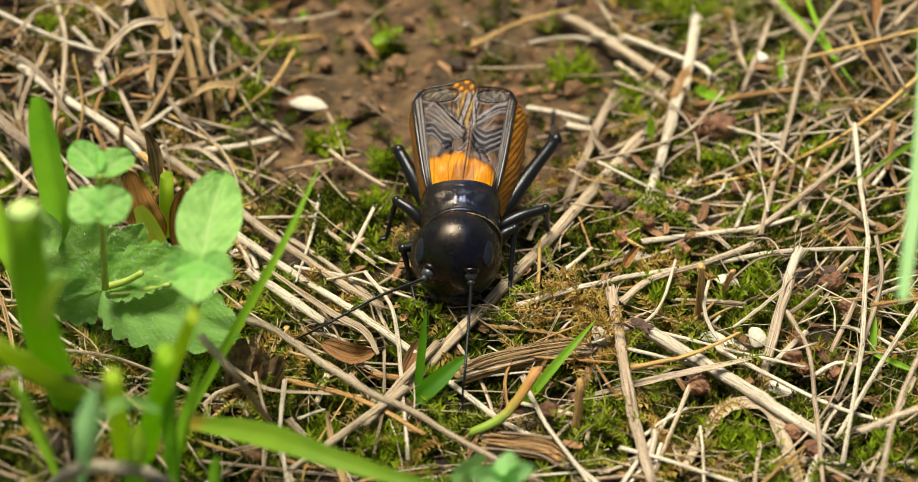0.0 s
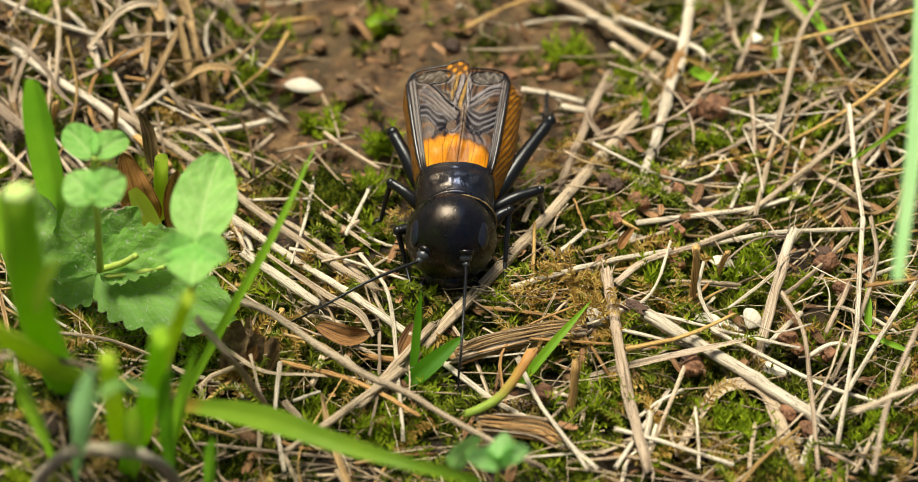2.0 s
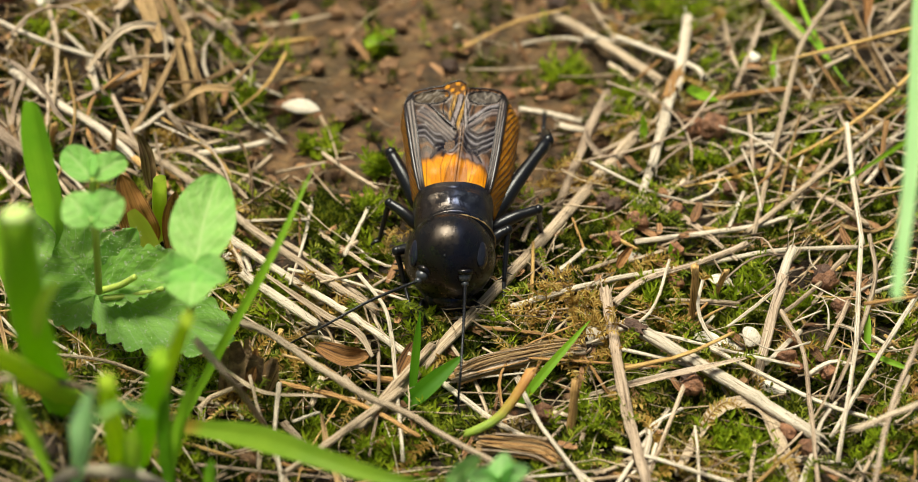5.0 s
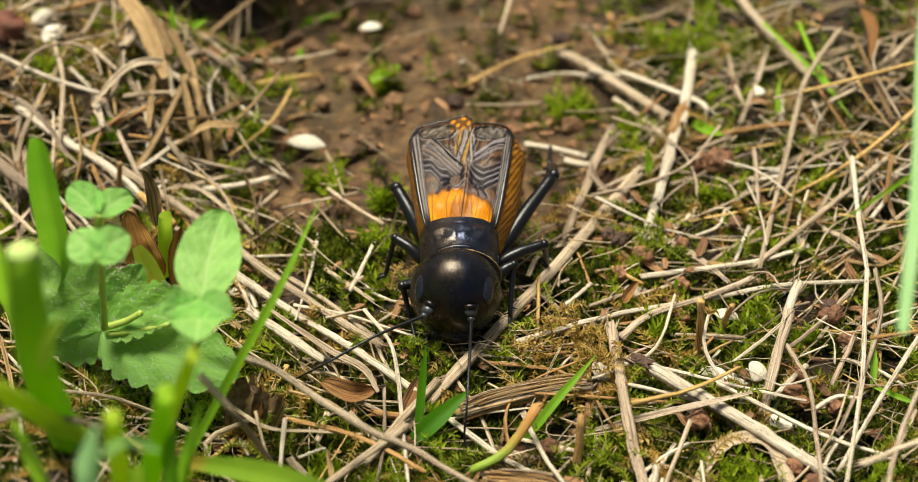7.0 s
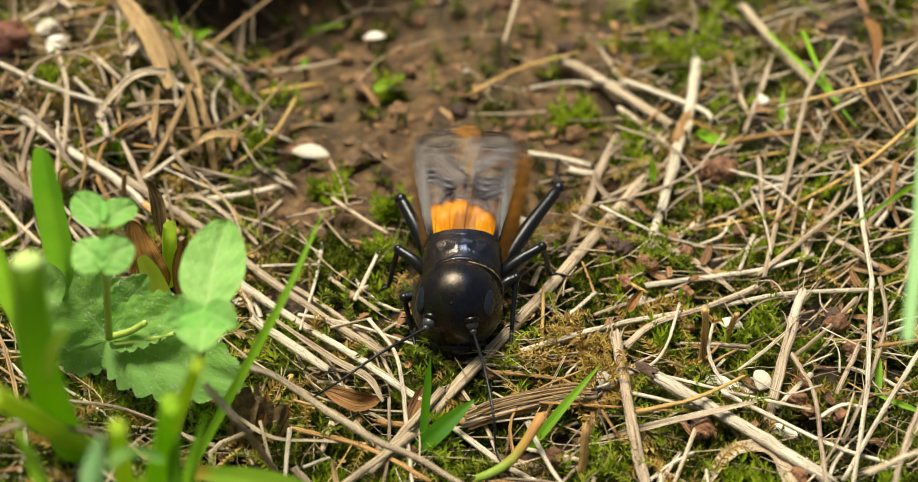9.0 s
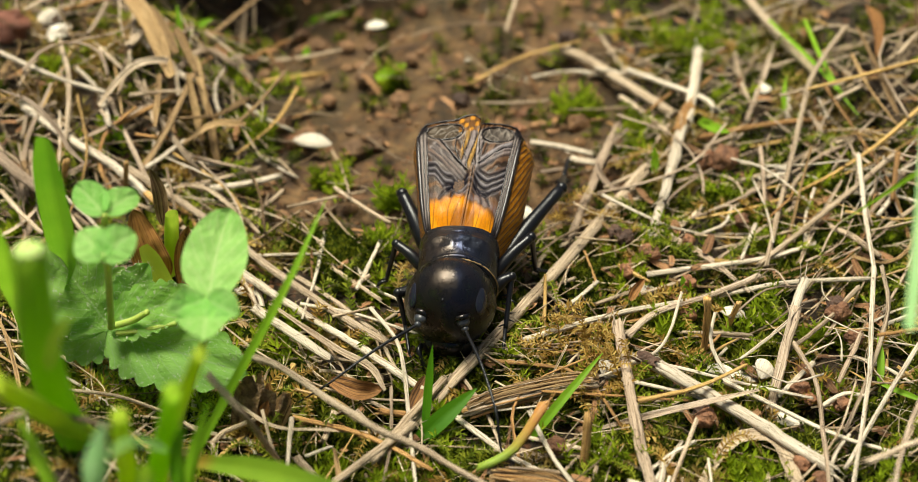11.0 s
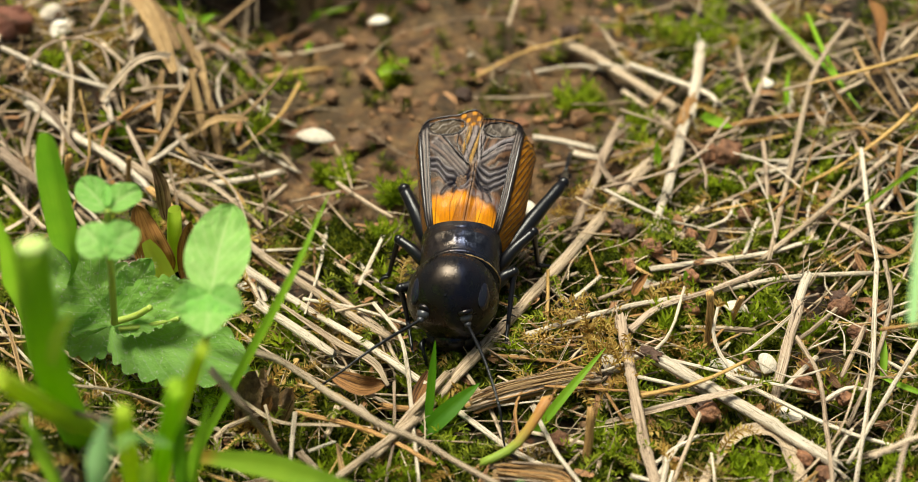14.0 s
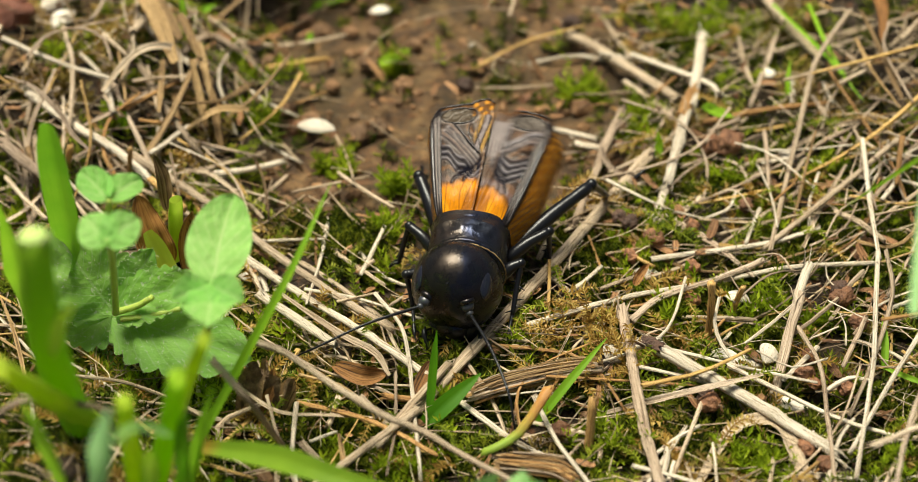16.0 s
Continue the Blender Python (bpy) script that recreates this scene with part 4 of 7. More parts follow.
def wing_pattern(side, S, T):
    """The colours, with lilac sheen painted in, and the fine relief (mm) of a fore wing at the places S, T."""
    def soft(a, b, v):
        q = np.clip((v - a) / (b - a), 0, 1)
        return q * q * (3 - 2 * q)

    def line(width, *st):
        c = curve_points([(p[0], p[1], 0) for p in st], 26)
        d = np.full(S.shape, 1e9)
        for p in c:
            d = np.minimum(d, ((S - p[0]) * 3.9) ** 2 + ((T - p[1]) * 9.2) ** 2)
        return np.exp(-d / width ** 2)

    def lay(mask, colour):
        nonlocal C
        C = C * (1 - mask[..., None]) + np.array(colour) * mask[..., None]

    wob = 0.5 * np.sin(7 * S + 11 * T + side) * np.sin(5 * S - 17 * T + 1.3) + 0.3 * np.sin(19 * S - 8 * T) * np.sin(23 * T + 9 * S)
    relief = np.zeros(S.shape)
    C = np.empty(S.shape + (3,))
    C[:] = (0.050, 0.030, 0.022)
    # streaked panels that fan out from the middle towards the tip
    fan = np.sin(np.arctan2(T - 0.36, S + 0.25) * 46 + 3.5 * wob)
    lay(0.85 * soft(-0.4, 0.8, fan), (0.135, 0.066, 0.034) if side > 0 else (0.12, 0.050, 0.013))
    lay(soft(0.35, -0.6, fan) * 0.7, (0.020, 0.013, 0.010))
    relief += 0.03 * fan * soft(0.5, 0.62, T)
    # wavy ridges of the harp, lilac sheen painted on crests, grooves painted dark
    if side < 0:
        base = 0.375 + 0.19 * np.clip((S - 0.2) / 0.65, 0, 2) ** 1.4 + 0.016 * np.sin(19 * S + 1) + 0.014 * wob
        band = soft(-0.085, -0.04, T - base) * soft(0.10, 0.05, T - base)
    else:
        base = 0.40 + 0.52 * (S - 0.45) ** 2 + 0.007 * np.sin(13 * S) + 0.014 * wob
        band = soft(-0.11, -0.07, T - base) * soft(0.14, 0.09, T - base)
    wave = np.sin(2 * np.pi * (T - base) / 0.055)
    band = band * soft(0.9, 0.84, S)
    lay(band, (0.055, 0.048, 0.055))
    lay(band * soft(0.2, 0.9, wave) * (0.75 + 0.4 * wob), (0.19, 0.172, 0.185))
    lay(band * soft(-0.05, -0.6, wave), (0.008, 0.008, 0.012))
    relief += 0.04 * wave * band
    # oblique chords: dark lines, each with a pale sheen painted along it
    if side < 0:
        for k in range(4):
            chord = ((0.62 + 0.07 * k, 0.80 - 0.035 * k), (0.40 + 0.05 * k, 0.66 - 0.03 * k), (0.10 + 0.03 * k, 0.51 - 0.025 * k))
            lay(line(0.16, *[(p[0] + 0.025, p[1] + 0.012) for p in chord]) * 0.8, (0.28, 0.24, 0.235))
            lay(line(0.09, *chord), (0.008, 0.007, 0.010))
            relief -= 0.05 * line(0.1, *chord)
    else:
        for k in range(3):
            chord = ((0.95, 0.84 - 0.05 * k), (0.5, 0.735 - 0.045 * k), (0.08, 0.62 - 0.03 * k))
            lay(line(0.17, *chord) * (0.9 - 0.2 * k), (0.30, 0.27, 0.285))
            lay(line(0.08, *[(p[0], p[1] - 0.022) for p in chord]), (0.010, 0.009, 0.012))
            relief += 0.06 * line(0.16, *chord)
    # lilac bands of painted sheen and golden bands along the seam
    seam = soft(0.30, 0.24, S + 0.35 * np.abs(T - 0.72)) * soft(0.50, 0.58, T) * soft(0.90, 0.85, T)
    if side > 0:
        seam = seam * soft(0.16, 0.12, S)
    run = np.sin(2 * np.pi * (S + 0.06 * np.sin(9 * T)) / 0.105)
    lay(seam, (0.25, 0.205, 0.20))
    lay(seam * soft(0.1, 0.7, np.sin(2 * np.pi * (S + 0.06 * np.sin(9 * T)) / 0.21 + 0.8)), (0.36, 0.20, 0.05) if side < 0 else (0.34, 0.29, 0.28))
    lay(seam * soft(-0.45, -0.85, run), (0.014, 0.010, 0.008))
    relief += 0.05 * run * seam
    # the mirror cell
    mc, mr = (0.56, 0.29) if side < 0 else (0.46, 0.40)
    q = np.sqrt(((S - mc) / mr) ** 2 + ((T - 0.885 - 0.03 * (S - mc)) / 0.078) ** 2)
    cell = soft(1.02, 0.95, q)
    rays = np.sin(60 * (T + 0.25 * S) + 5 * wob)
    lay(cell, (0.060, 0.044, 0.028) if side < 0 else (0.075, 0.062, 0.052))
    lay(cell * soft(0.6, 1.0, rays) * 0.7, (0.20, 0.17, 0.145))
    relief += 0.03 * rays * cell
    edge = np.exp(-((q - 1.12) / 0.10) ** 2)
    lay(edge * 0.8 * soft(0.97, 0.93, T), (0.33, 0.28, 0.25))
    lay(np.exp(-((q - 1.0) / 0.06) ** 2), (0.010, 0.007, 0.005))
    relief -= 0.04 * np.exp(-((q - 1.0) / 0.07) ** 2)
    # brown horny tip; on the upper wing a lobe with amber windows
    lay(soft(0.955, 0.985, T + 0.02 * wob), (0.10, 0.042, 0.012))
    if side < 0:
        lobe = soft(0.36, 0.30, S) * soft(0.865, 0.885, T)
        lay(lobe, (0.12, 0.048, 0.010))
        net = np.sin(34 * S + 2 * wob) * np.sin(62 * T + 4 * S)
        lay(lobe * soft(0.15, 0.5, net), (0.50, 0.21, 0.02))
        lay(lobe * soft(0.05, 0.0, np.abs(net)), (0.02, 0.01, 0.005))
    # the orange root
    if side < 0:
        brim = 0.285 + 0.06 * np.exp(-((S - 0.22) / 0.2) ** 2) - 0.05 * soft(0.75, 0.98, S)
    else:
        brim = 0.27 - 0.12 * soft(0.1, 0.95, S)
    brim = brim + 0.010 * np.sin(26 * S + 1.5 * side) * np.sin(9 * S) + 0.02 * wob
    over = T - brim
    lay(soft(0.10, 0.02, over) * soft(-0.01, 0.02, over) * (0.85 if side > 0 else 0.35), (0.17, 0.125, 0.125))
    lay(soft(0.015, -0.075, over), (0.66, 0.225, 0.006))
    lay(soft(-0.05, -0.17, over) * soft(-0.6, 0.9, np.sin(9 * S + 3 * wob)) * 0.8, (0.78, 0.33, 0.012))
    lay(soft(0.36, 0.20, S) * soft(0.24, 0.16, T) * 0.85, (0.30, 0.090, 0.008))
    for st in (((0.30, 0.33), (0.40, 0.17), (0.36, 0.0)), ((0.12, 0.33), (0.22, 0.18), (0.30, 0.06)), ((0.72, 0.27), (0.75, 0.14), (0.80, 0.02))):
        lay(line(0.055, *st) * 0.9, (0.13, 0.035, 0.005))
    # ink-dark knot between root and harp
    for st in (((0.03, 0.50), (0.18, 0.43), (0.42, 0.355)), ((0.10, 0.44), (0.30, 0.42), (0.52, 0.385)), ((0.16, 0.41), (0.30, 0.35), (0.36, 0.30)), ((0.30, 0.40), (0.50, 0.34), (0.62, 0.28))):
        if side > 0:
            st = tuple((p[0] * 0.9 + 0.06, p[1] - 0.05) for p in st)
        lay(line(0.15 if side < 0 else 0.10, *st), (0.004, 0.005, 0.012))
        relief -= 0.05 * line(0.13, *st)
    # the seam's ridge, with its highlight painted pale brown
    lay(line(0.10, (0.02, 0.55), (0.03, 0.4), (0.02, 0.2), (0.02, 0.0)) * 0.75, (0.22, 0.13, 0.08))
    # paired pale bands of painted sheen beside the fold, the black fold itself, the amber flank
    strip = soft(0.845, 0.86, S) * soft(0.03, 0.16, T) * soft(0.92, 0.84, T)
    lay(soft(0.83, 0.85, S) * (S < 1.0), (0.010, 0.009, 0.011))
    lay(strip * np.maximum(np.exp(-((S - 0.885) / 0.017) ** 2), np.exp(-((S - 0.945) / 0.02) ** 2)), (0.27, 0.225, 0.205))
    relief += 0.07 * strip * np.maximum(np.exp(-((S - 0.885) / 0.02) ** 2), np.exp(-((S - 0.945) / 0.02) ** 2))
    lay(soft(0.97, 0.985, S), (0.006, 0.005, 0.006))
    flank = soft(1.03, 1.07, S)
    lay(flank, (0.46, 0.165, 0.010))
    lay(flank * soft(0.75, 1.0, T) * 0.75, (0.13, 0.060, 0.015))
    lay(flank * soft(0.2, 0.8, np.sin(60 * (T - 0.8 * S))) * 0.6, (0.62, 0.27, 0.03))
    return C, relief


def fore_wing(side):
    root = wing_point(side, 0.55, 0.0)
    ss = np.concatenate([np.linspace(-0.45, -0.02, 16) if side > 0 else [], np.linspace(0, 1, 92), np.linspace(1.012, 1.4, 22)])
    ts = np.linspace(0, 1, 150)
    S, T = np.meshgrid(ss, ts)
    pigment_sheen, relief = wing_pattern(side, S, T)
    v, u, f = [], [], []
    for j, t in enumerate(ts):
        for i, s in enumerate(ss):
            p = wing_point(side, s, t)
            p[2] += relief[j, i]
            v.append(p)
            u.append((s, t))
    m = len(ss)
    for j in range(len(ts) - 1):
        for i in range(m - 1):
            q = (j * m + i, j * m + i + 1, (j + 1) * m + i + 1, (j + 1) * m + i)
            f.append(q if side > 0 else q[::-1])
    k = len(v)
    for p in list(v):
        v.append(p - np.array((0, 0, 0.05)))
    u += u
    f += [tuple(k + i for i in q[::-1]) for q in f]
    for i in range(m - 1):
        for a, b in ((i, i + 1), ((len(ts) - 1) * m + i + 1, (len(ts) - 1) * m + i)):
            f.append((a, a + k, b + k, b))
    wing = body_part("fore_wing", (v, f, u), WING, origin=root, label="amber-brown veined wing, orange at its root")
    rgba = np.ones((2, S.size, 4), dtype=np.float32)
    rgba[:, :, :3] = pigment_sheen.reshape(-1, 3)
    wing.data.color_attributes.new("pigment_sheen", "FLOAT_COLOR", "POINT").data.foreach_set("color", rgba.ravel())

    def vein(st, r, mat=VEIN, lift=0.03):
        st = curve_points([(a, b, 0) for a, b in st], max(8, 5 * len(st)))
        pts = np.array([wing_point(side, max(0, a), min(1, max(0, b))) + np.array((0, -0.25 * lift, lift)) for a, b, _ in st])
        n = len(pts)
        rr = r * np.minimum(1, 0.45 + 2.5 * np.minimum(np.arange(n), n - 1 - np.arange(n)) / n)
        body_part("wing_vein", tube(pts, rr, 6), mat, wing, root)

    vein([(1.0, 0.0), (1.0, 0.3), (1.0, 0.65), (0.995, 0.9)], 0.19)
    vein([(0.975, 0.03), (0.975, 0.4), (0.97, 0.86)], 0.07)
    vein([(0.915, 0.06), (0.915, 0.4), (0.912, 0.84)], 0.05)
    vein([(0.85, 0.10), (0.85, 0.4), (0.845, 0.82)], 0.055)
    if side < 0:
        vein([(0.66, 0.82), (0.42, 0.675), (0.10, 0.525)], 0.07, lift=0.06)
        vein([(0.34, 0.86), (0.36, 0.72), (0.26, 0.62), (0.16, 0.54)], 0.05, lift=0.06)
        vein([(0.18, 0.86), (0.22, 0.74), (0.15, 0.62), (0.08, 0.5)], 0.04, lift=0.06)
    else:
        vein([(0.95, 0.80), (0.5, 0.70), (0.08, 0.59)], 0.05, lift=0.07)
        vein([(0.14, 0.84), (0.10, 0.7), (0.12, 0.6)], 0.045)
    mc, mr = (0.56, 0.30) if side < 0 else (0.46, 0.41)
    vein([(mc + mr * math.cos(a), 0.885 + 0.08 * math.sin(a)) for a in np.linspace(0, 6.2, 11)], 0.05)
    for k in range(15):
        run = [(1.02 + 0.03 * j, -0.42 + 0.095 * k + 0.05 * j) for j in range(13)]
        run = [q for q in run if 0.01 < q[1] < 0.97]
        if len(run) > 2:
            vein(run[::3] + run[-1:], 0.028)
    vein([(0.0, 0.99), (0.12, 0.995), (0.3, 0.995), (0.6, 0.995), (0.9, 0.995), (1.0, 0.985)], 0.075)
    return wing


wing_a, wing_b = fore_wing(-1), fore_wing(1)


LEG_JOINTS = {}


def leg(kind, hip, knee, ankle, toe, thick, spines):
    hip, knee, ankle, toe = (np.array(p, dtype=float) for p in (hip, knee, ankle, toe))
    mid = (hip + knee) / 2 + np.array((0, 0, 0.25))
    femur = tube(curve_points([hip, mid, knee], 12), thick * np.array([0.72, 0.95, 1.06, 1.08, 1.06, 1.02, 0.97, 0.91, 0.85, 0.82, 0.86, 0.7]), 16)
    cap = ball(knee, (thick * 0.84,) * 3, None, 12, 8)
    ob = body_part(kind, join([femur, cap]), LEG_SHELL, origin=hip)
    shin = curve_points([knee, (knee + ankle) / 2 + np.array((0, 0.12, 0.05)), ankle], 12)
    pieces = [tube(shin, np.linspace(thick * 0.55, thick * 0.38, 12), 9)]
    rng = random.Random(spines)
    for k in range(spines):
        p = shin[4 + (k * 8) // spines]
        d = np.array((rng.choice((-1, 1)) * 0.8, rng.uniform(-0.5, 0.5), -0.25))
        pieces.append(tube(np.array([p, p + d * 0.35, p + d * 0.75]), np.array([0.09, 0.06, 0.01]), 5))
    tibia = body_part("tibia", join(pieces), LEG_SHELL, ob, knee)
    foot = curve_points([ankle, ankle * 0.5 + toe * 0.5 + np.array((0, 0, 0.12)), toe], 8)
    claw = tube(np.array([toe, toe + np.array((0.12, -0.25, 0.02)), toe + np.array((0.15, -0.4, -0.12))]), np.array([0.07, 0.05, 0.01]), 5)
    tarsus = body_part("tarsus", join([tube(foot, thick * 0.34 * np.array([1, 1.1, 0.8, 1.05, 0.75, 1.0, 0.8, 0.5]), 8), claw]), LEG_SHELL, ob, ankle)
    LEG_JOINTS[ob] = (Vector(hip), Vector(knee), Vector(ankle), Vector(toe), tibia, tarsus)
    return ob


leg("front_leg", (-2.6, -0.6, 3.6), (-3.95, -1.31, 4.4), (-3.45, -2.0, 2.0), (-2.95, -4.5, 1.5), 0.42, 5)
leg("front_leg", (2.6, -0.2, 3.9), (3.94, 0.4, 4.8), (3.62, -2.0, 2.0), (3.53, -4.0, 1.5), 0.42, 6)
leg("middle_leg", (-2.4, 2.2, 3.6), (-4.5, 3.7, 4.7), (-5.28, 3.2, 1.6), (-5.95, 3.0, 1.3), 0.42, 6)
middle_b = leg("middle_leg", (2.6, 1.5, 3.8), (6.2, 2.9, 4.6), (6.6, 4.2, 0.8), (7.2, 3.4, 0.2), 0.43, 7)
hind_a = leg("hind_leg", (-2.3, 4.2, 3.6), (-4.4, 7.9, 6.0), (-5.24, 14.5, 0.9), (-5.66, 16.6, 0.2), 0.54, 12)
hind_b = leg("hind_leg", (2.7, 2.6, 3.6), (7.15, 9.2, 6.0), (7.2, 16.2, 1.7), (7.5, 19.6, 1.0), 0.54, 14)


# ---- dead grass that lies about ----
STRAW_RNG = random.Random(77)


def stalk(mat, label, width, pts, flat=0.8, sides=9, taper=0.85, ragged=0.06, category="dry grass"):
    """One dry stem, lying free; its width is in millimetres."""
    ln = sum(math.dist(a, b) for a, b in zip(pts, pts[1:]))
    n = max(7, min(26, int(ln / 0.9)))
    path = curve_points(pts, n)
    rng = STRAW_RNG
    if len(pts) == 2:
        bend = rng.gauss(0, 0.012) * ln
        dip = rng.gauss(0, 0.01) * ln
        f = np.linspace(-1, 1, n)
        path = path + np.outer(1 - f * f, (bend * 0.7, bend, dip))
    r = np.linspace(1, taper, n) * width / 2
    if width > 0.5 and ln > 8:
        at = rng.uniform(0.25, 0.75)
        r = r * (1 + 0.22 * np.exp(-((np.linspace(0, 1, n) - at) / 0.02) ** 2))
    r = r * (1 + np.array([rng.uniform(-ragged, ragged) for _ in range(n)]))
    path = path + np.array([[rng.gauss(0, 0.03 * width) for _ in range(3)] for _ in range(n)])
    mid = path[n // 2].copy()
    if width > 0.3:
        sides = 16 if width > 0.6 else 12
    form = tube(path, r, sides, flat, lumps=0.04, rng=rng)
    if width > 0.3:
        # ribs along the stem, with one split that opens and closes
        ribs, ph, slow = rng.choice((5, 6, 7)), rng.uniform(0, 6), rng.uniform(-1.2, 1.2)
        crack, deep = rng.uniform(0.2, 1.3), rng.uniform(0.1, 0.55)
        for i in range(n):
            f = i / (n - 1)
            open_here = deep * max(0.0, math.sin(ph + 5 * f))
            for k in range(sides):
                a = 2 * math.pi * k / sides
                near = math.exp(-((a - math.pi * crack - 0.5 * slow * f) / 0.28) ** 2)
                g = 1 + 0.05 * math.cos(ribs * (a + slow * f) + ph) - open_here * near
                j = i * sides + k
                form[0][j] = path[i] + (form[0][j] - path[i]) * g
    # broken ends
    for first, way in ((0, path[0] - path[1]), ((n - 1) * sides, path[-1] - path[-2])):
        way = way / (np.linalg.norm(way) + 1e-9)
        for k in range(sides):
            form[0][first + k] = form[0][first + k] + way * rng.uniform(-0.2, 0.7) * width
        if width > 0.5 and category == "dry grass":
            frays = []
            for _ in range(rng.randrange(2, 6)):
                at = form[0][first + rng.randrange(sides)]
                out = way + np.array([rng.gauss(0, 0.35) for _ in range(3)])
                reach = rng.uniform(0.6, 1.9) * width
                frays.append(tube(np.array([at - way * 0.4 * width, at + out * reach * 0.5, at + out * reach + np.array((0, 0, -0.15 * reach))]), np.array([0.07, 0.05, 0.015]) * max(0.7, width), 4, 0.6))
            form = join([form] + frays)
    form = shifted(form, mid)
    ob = mesh_ob("dry_grass_stalk" if category == "dry grass" else category.replace(" ", "_"), form[0], form[1], mat, uvs=form[2])
    ob.location = Vector(mid) * MM
    tagged(ob, label, category, group="dead grass on the turf")
    return ob


def pale(w, *p):
    stalk(STRAW_PALE, "bleached pale dry grass stalk lying on the moss", w, p)


def tan(w, *p):
    stalk(STRAW, "tan dry grass stalk lying on the turf", w, p)


def grey(w, *p):
    stalk(STRAW_GREY, "weathered grey-brown dry grass stalk with dark specks", w, p, 0.7, ragged=0.1)


def gold(w, *p):
    stalk(STRAW_GOLD, "thin golden dry grass stem across the turf", w, p, taper=0.6)


def rust(w, *p):
    stalk(STRAW_RUST, "reddish brown dry grass stalk on the turf", w, p)


def stub(w, *p):
    stalk(STUB, "short orange-brown cut stem standing in the moss", w, p, 0.9, 10, 1.1, 0.1, "grass stub")


def burnt(w, *p):
    stalk(DARK_CLOD, "blackened broken end of a dry stalk", w, p, category="stalk end")


def twist(w, *p):
    stalk(STRAW, "twisted tan dead stem arching over the turf", w, p, 0.85, 9, 0.7, 0.14)


def ribbon(w, *p, mat=None):
    """A flat dead blade, folded along its middle and curling."""
    n = max(10, min(30, 6 * len(p)))
    path = curve_points(p, n)
    tang, side, nrm = frames_along(path, np.array((0.15, -0.45, 0.9)))
    run = np.concatenate([[0], np.cumsum(np.linalg.norm(np.diff(path, axis=0), axis=1))])
    rng = STRAW_RNG
    half = 0.5 * w * np.minimum(1, 0.5 + 2.2 * np.minimum(np.arange(n), n - 1 - np.arange(n)) / n)
    phase = rng.uniform(0, 6)
    v, u, f = [], [], []
    cols = 7
    for i in range(n):
        tw = 0.5 * math.sin(phase + 3.0 * i / n)
        for k in range(cols):
            a = (k / (cols - 1) - 0.5) * 2
            fold = 0.35 * half[i] * abs(a) + 0.05 * half[i] * math.sin(a * 9 + i * 0.7)
            v.append(path[i] + side[i] * a * half[i] * math.cos(tw) * (1 + 0.06 * math.sin(i * 1.9 + k)) + nrm[i] * (a * half[i] * math.sin(tw) + fold))
            u.append((run[i], a * half[i]))
    m = len(v)
    v += [q - nrm[i // cols] * 0.06 for i, q in enumerate(list(v))]
    u += u
    for i in range(n - 1):
        for k in range(cols - 1):
            q = (i * cols + k, i * cols + k + 1, (i + 1) * cols + k + 1, (i + 1) * cols + k)
            f += [q, tuple(m + j for j in q[::-1])]
        for k in (0, cols - 1):
            a, b = i * cols + k, (i + 1) * cols + k
            f.append((a, b, b + m, a + m))
    form = shifted((v, f, u), path[n // 2])
    ob = mesh_ob("dead_grass_blade", form[0], form[1], mat or (STRAW if rng.random() < 0.6 else STRAW_GREY), uvs=form[2])
    ob.location = Vector(path[n // 2]) * MM
    tagged(ob, "flat curling dead grass blade, straw coloured", "dead blade", group="dead grass on the turf")


def withered(w, *p):
    ribbon(w, *p, mat=WITHERED)


def bundle(w, *p):
    """A frayed sheath of several fibres."""
    ctrl = np.array(p)
    rng = STRAW_RNG
    mid = ctrl[len(ctrl) // 2]
    sheath = new("frayed_sheath")
    sheath.location = Vector(mid) * MM
    tagged(sheath, "frayed brown leaf sheath of dead fibres on the moss", "dead leaf")
    for k in range(22):
        off = np.array((rng.uniform(-0.2, 0.2), rng.uniform(-0.42, 0.42), rng.uniform(-0.05, 0.3))) * w
        path = curve_points(ctrl + off, 14)[rng.randrange(0, 2):14 - rng.randrange(0, 2)]
        form = shifted(tube(path, np.linspace(0.8, 1, len(path)) * w * rng.uniform(0.06, 0.16), 10, 0.25, up=(0.1, -0.6, 0.8), lumps=0.12, rng=rng), mid)
        mesh_ob("strip", form[0], form[1], rng.choice((DEAD_LEAF, STRAW_RUST, STRAW_GREY)), sheath, "", form[2])
    for k in range(34):
        off = np.array((rng.uniform(-0.25, 0.25), rng.uniform(-0.45, 0.45), rng.uniform(0, 0.4))) * w
        path = curve_points(ctrl + off + np.array([[rng.gauss(0, 0.06 * w) for _ in range(3)] for _ in ctrl]), 14)
        lo = rng.randrange(0, 3)
        path = path[lo:14 - rng.randrange(0, 3)]
        form = shifted(tube(path, np.linspace(1, 0.6, len(path)) * w * rng.uniform(0.02, 0.06), 6, 0.6, lumps=0.1, rng=rng), mid)
        mesh_ob("fibre", form[0], form[1], rng.choice((DEAD_LEAF, STRAW_GREY, WITHERED, STRAW_RUST)), sheath, "", form[2])


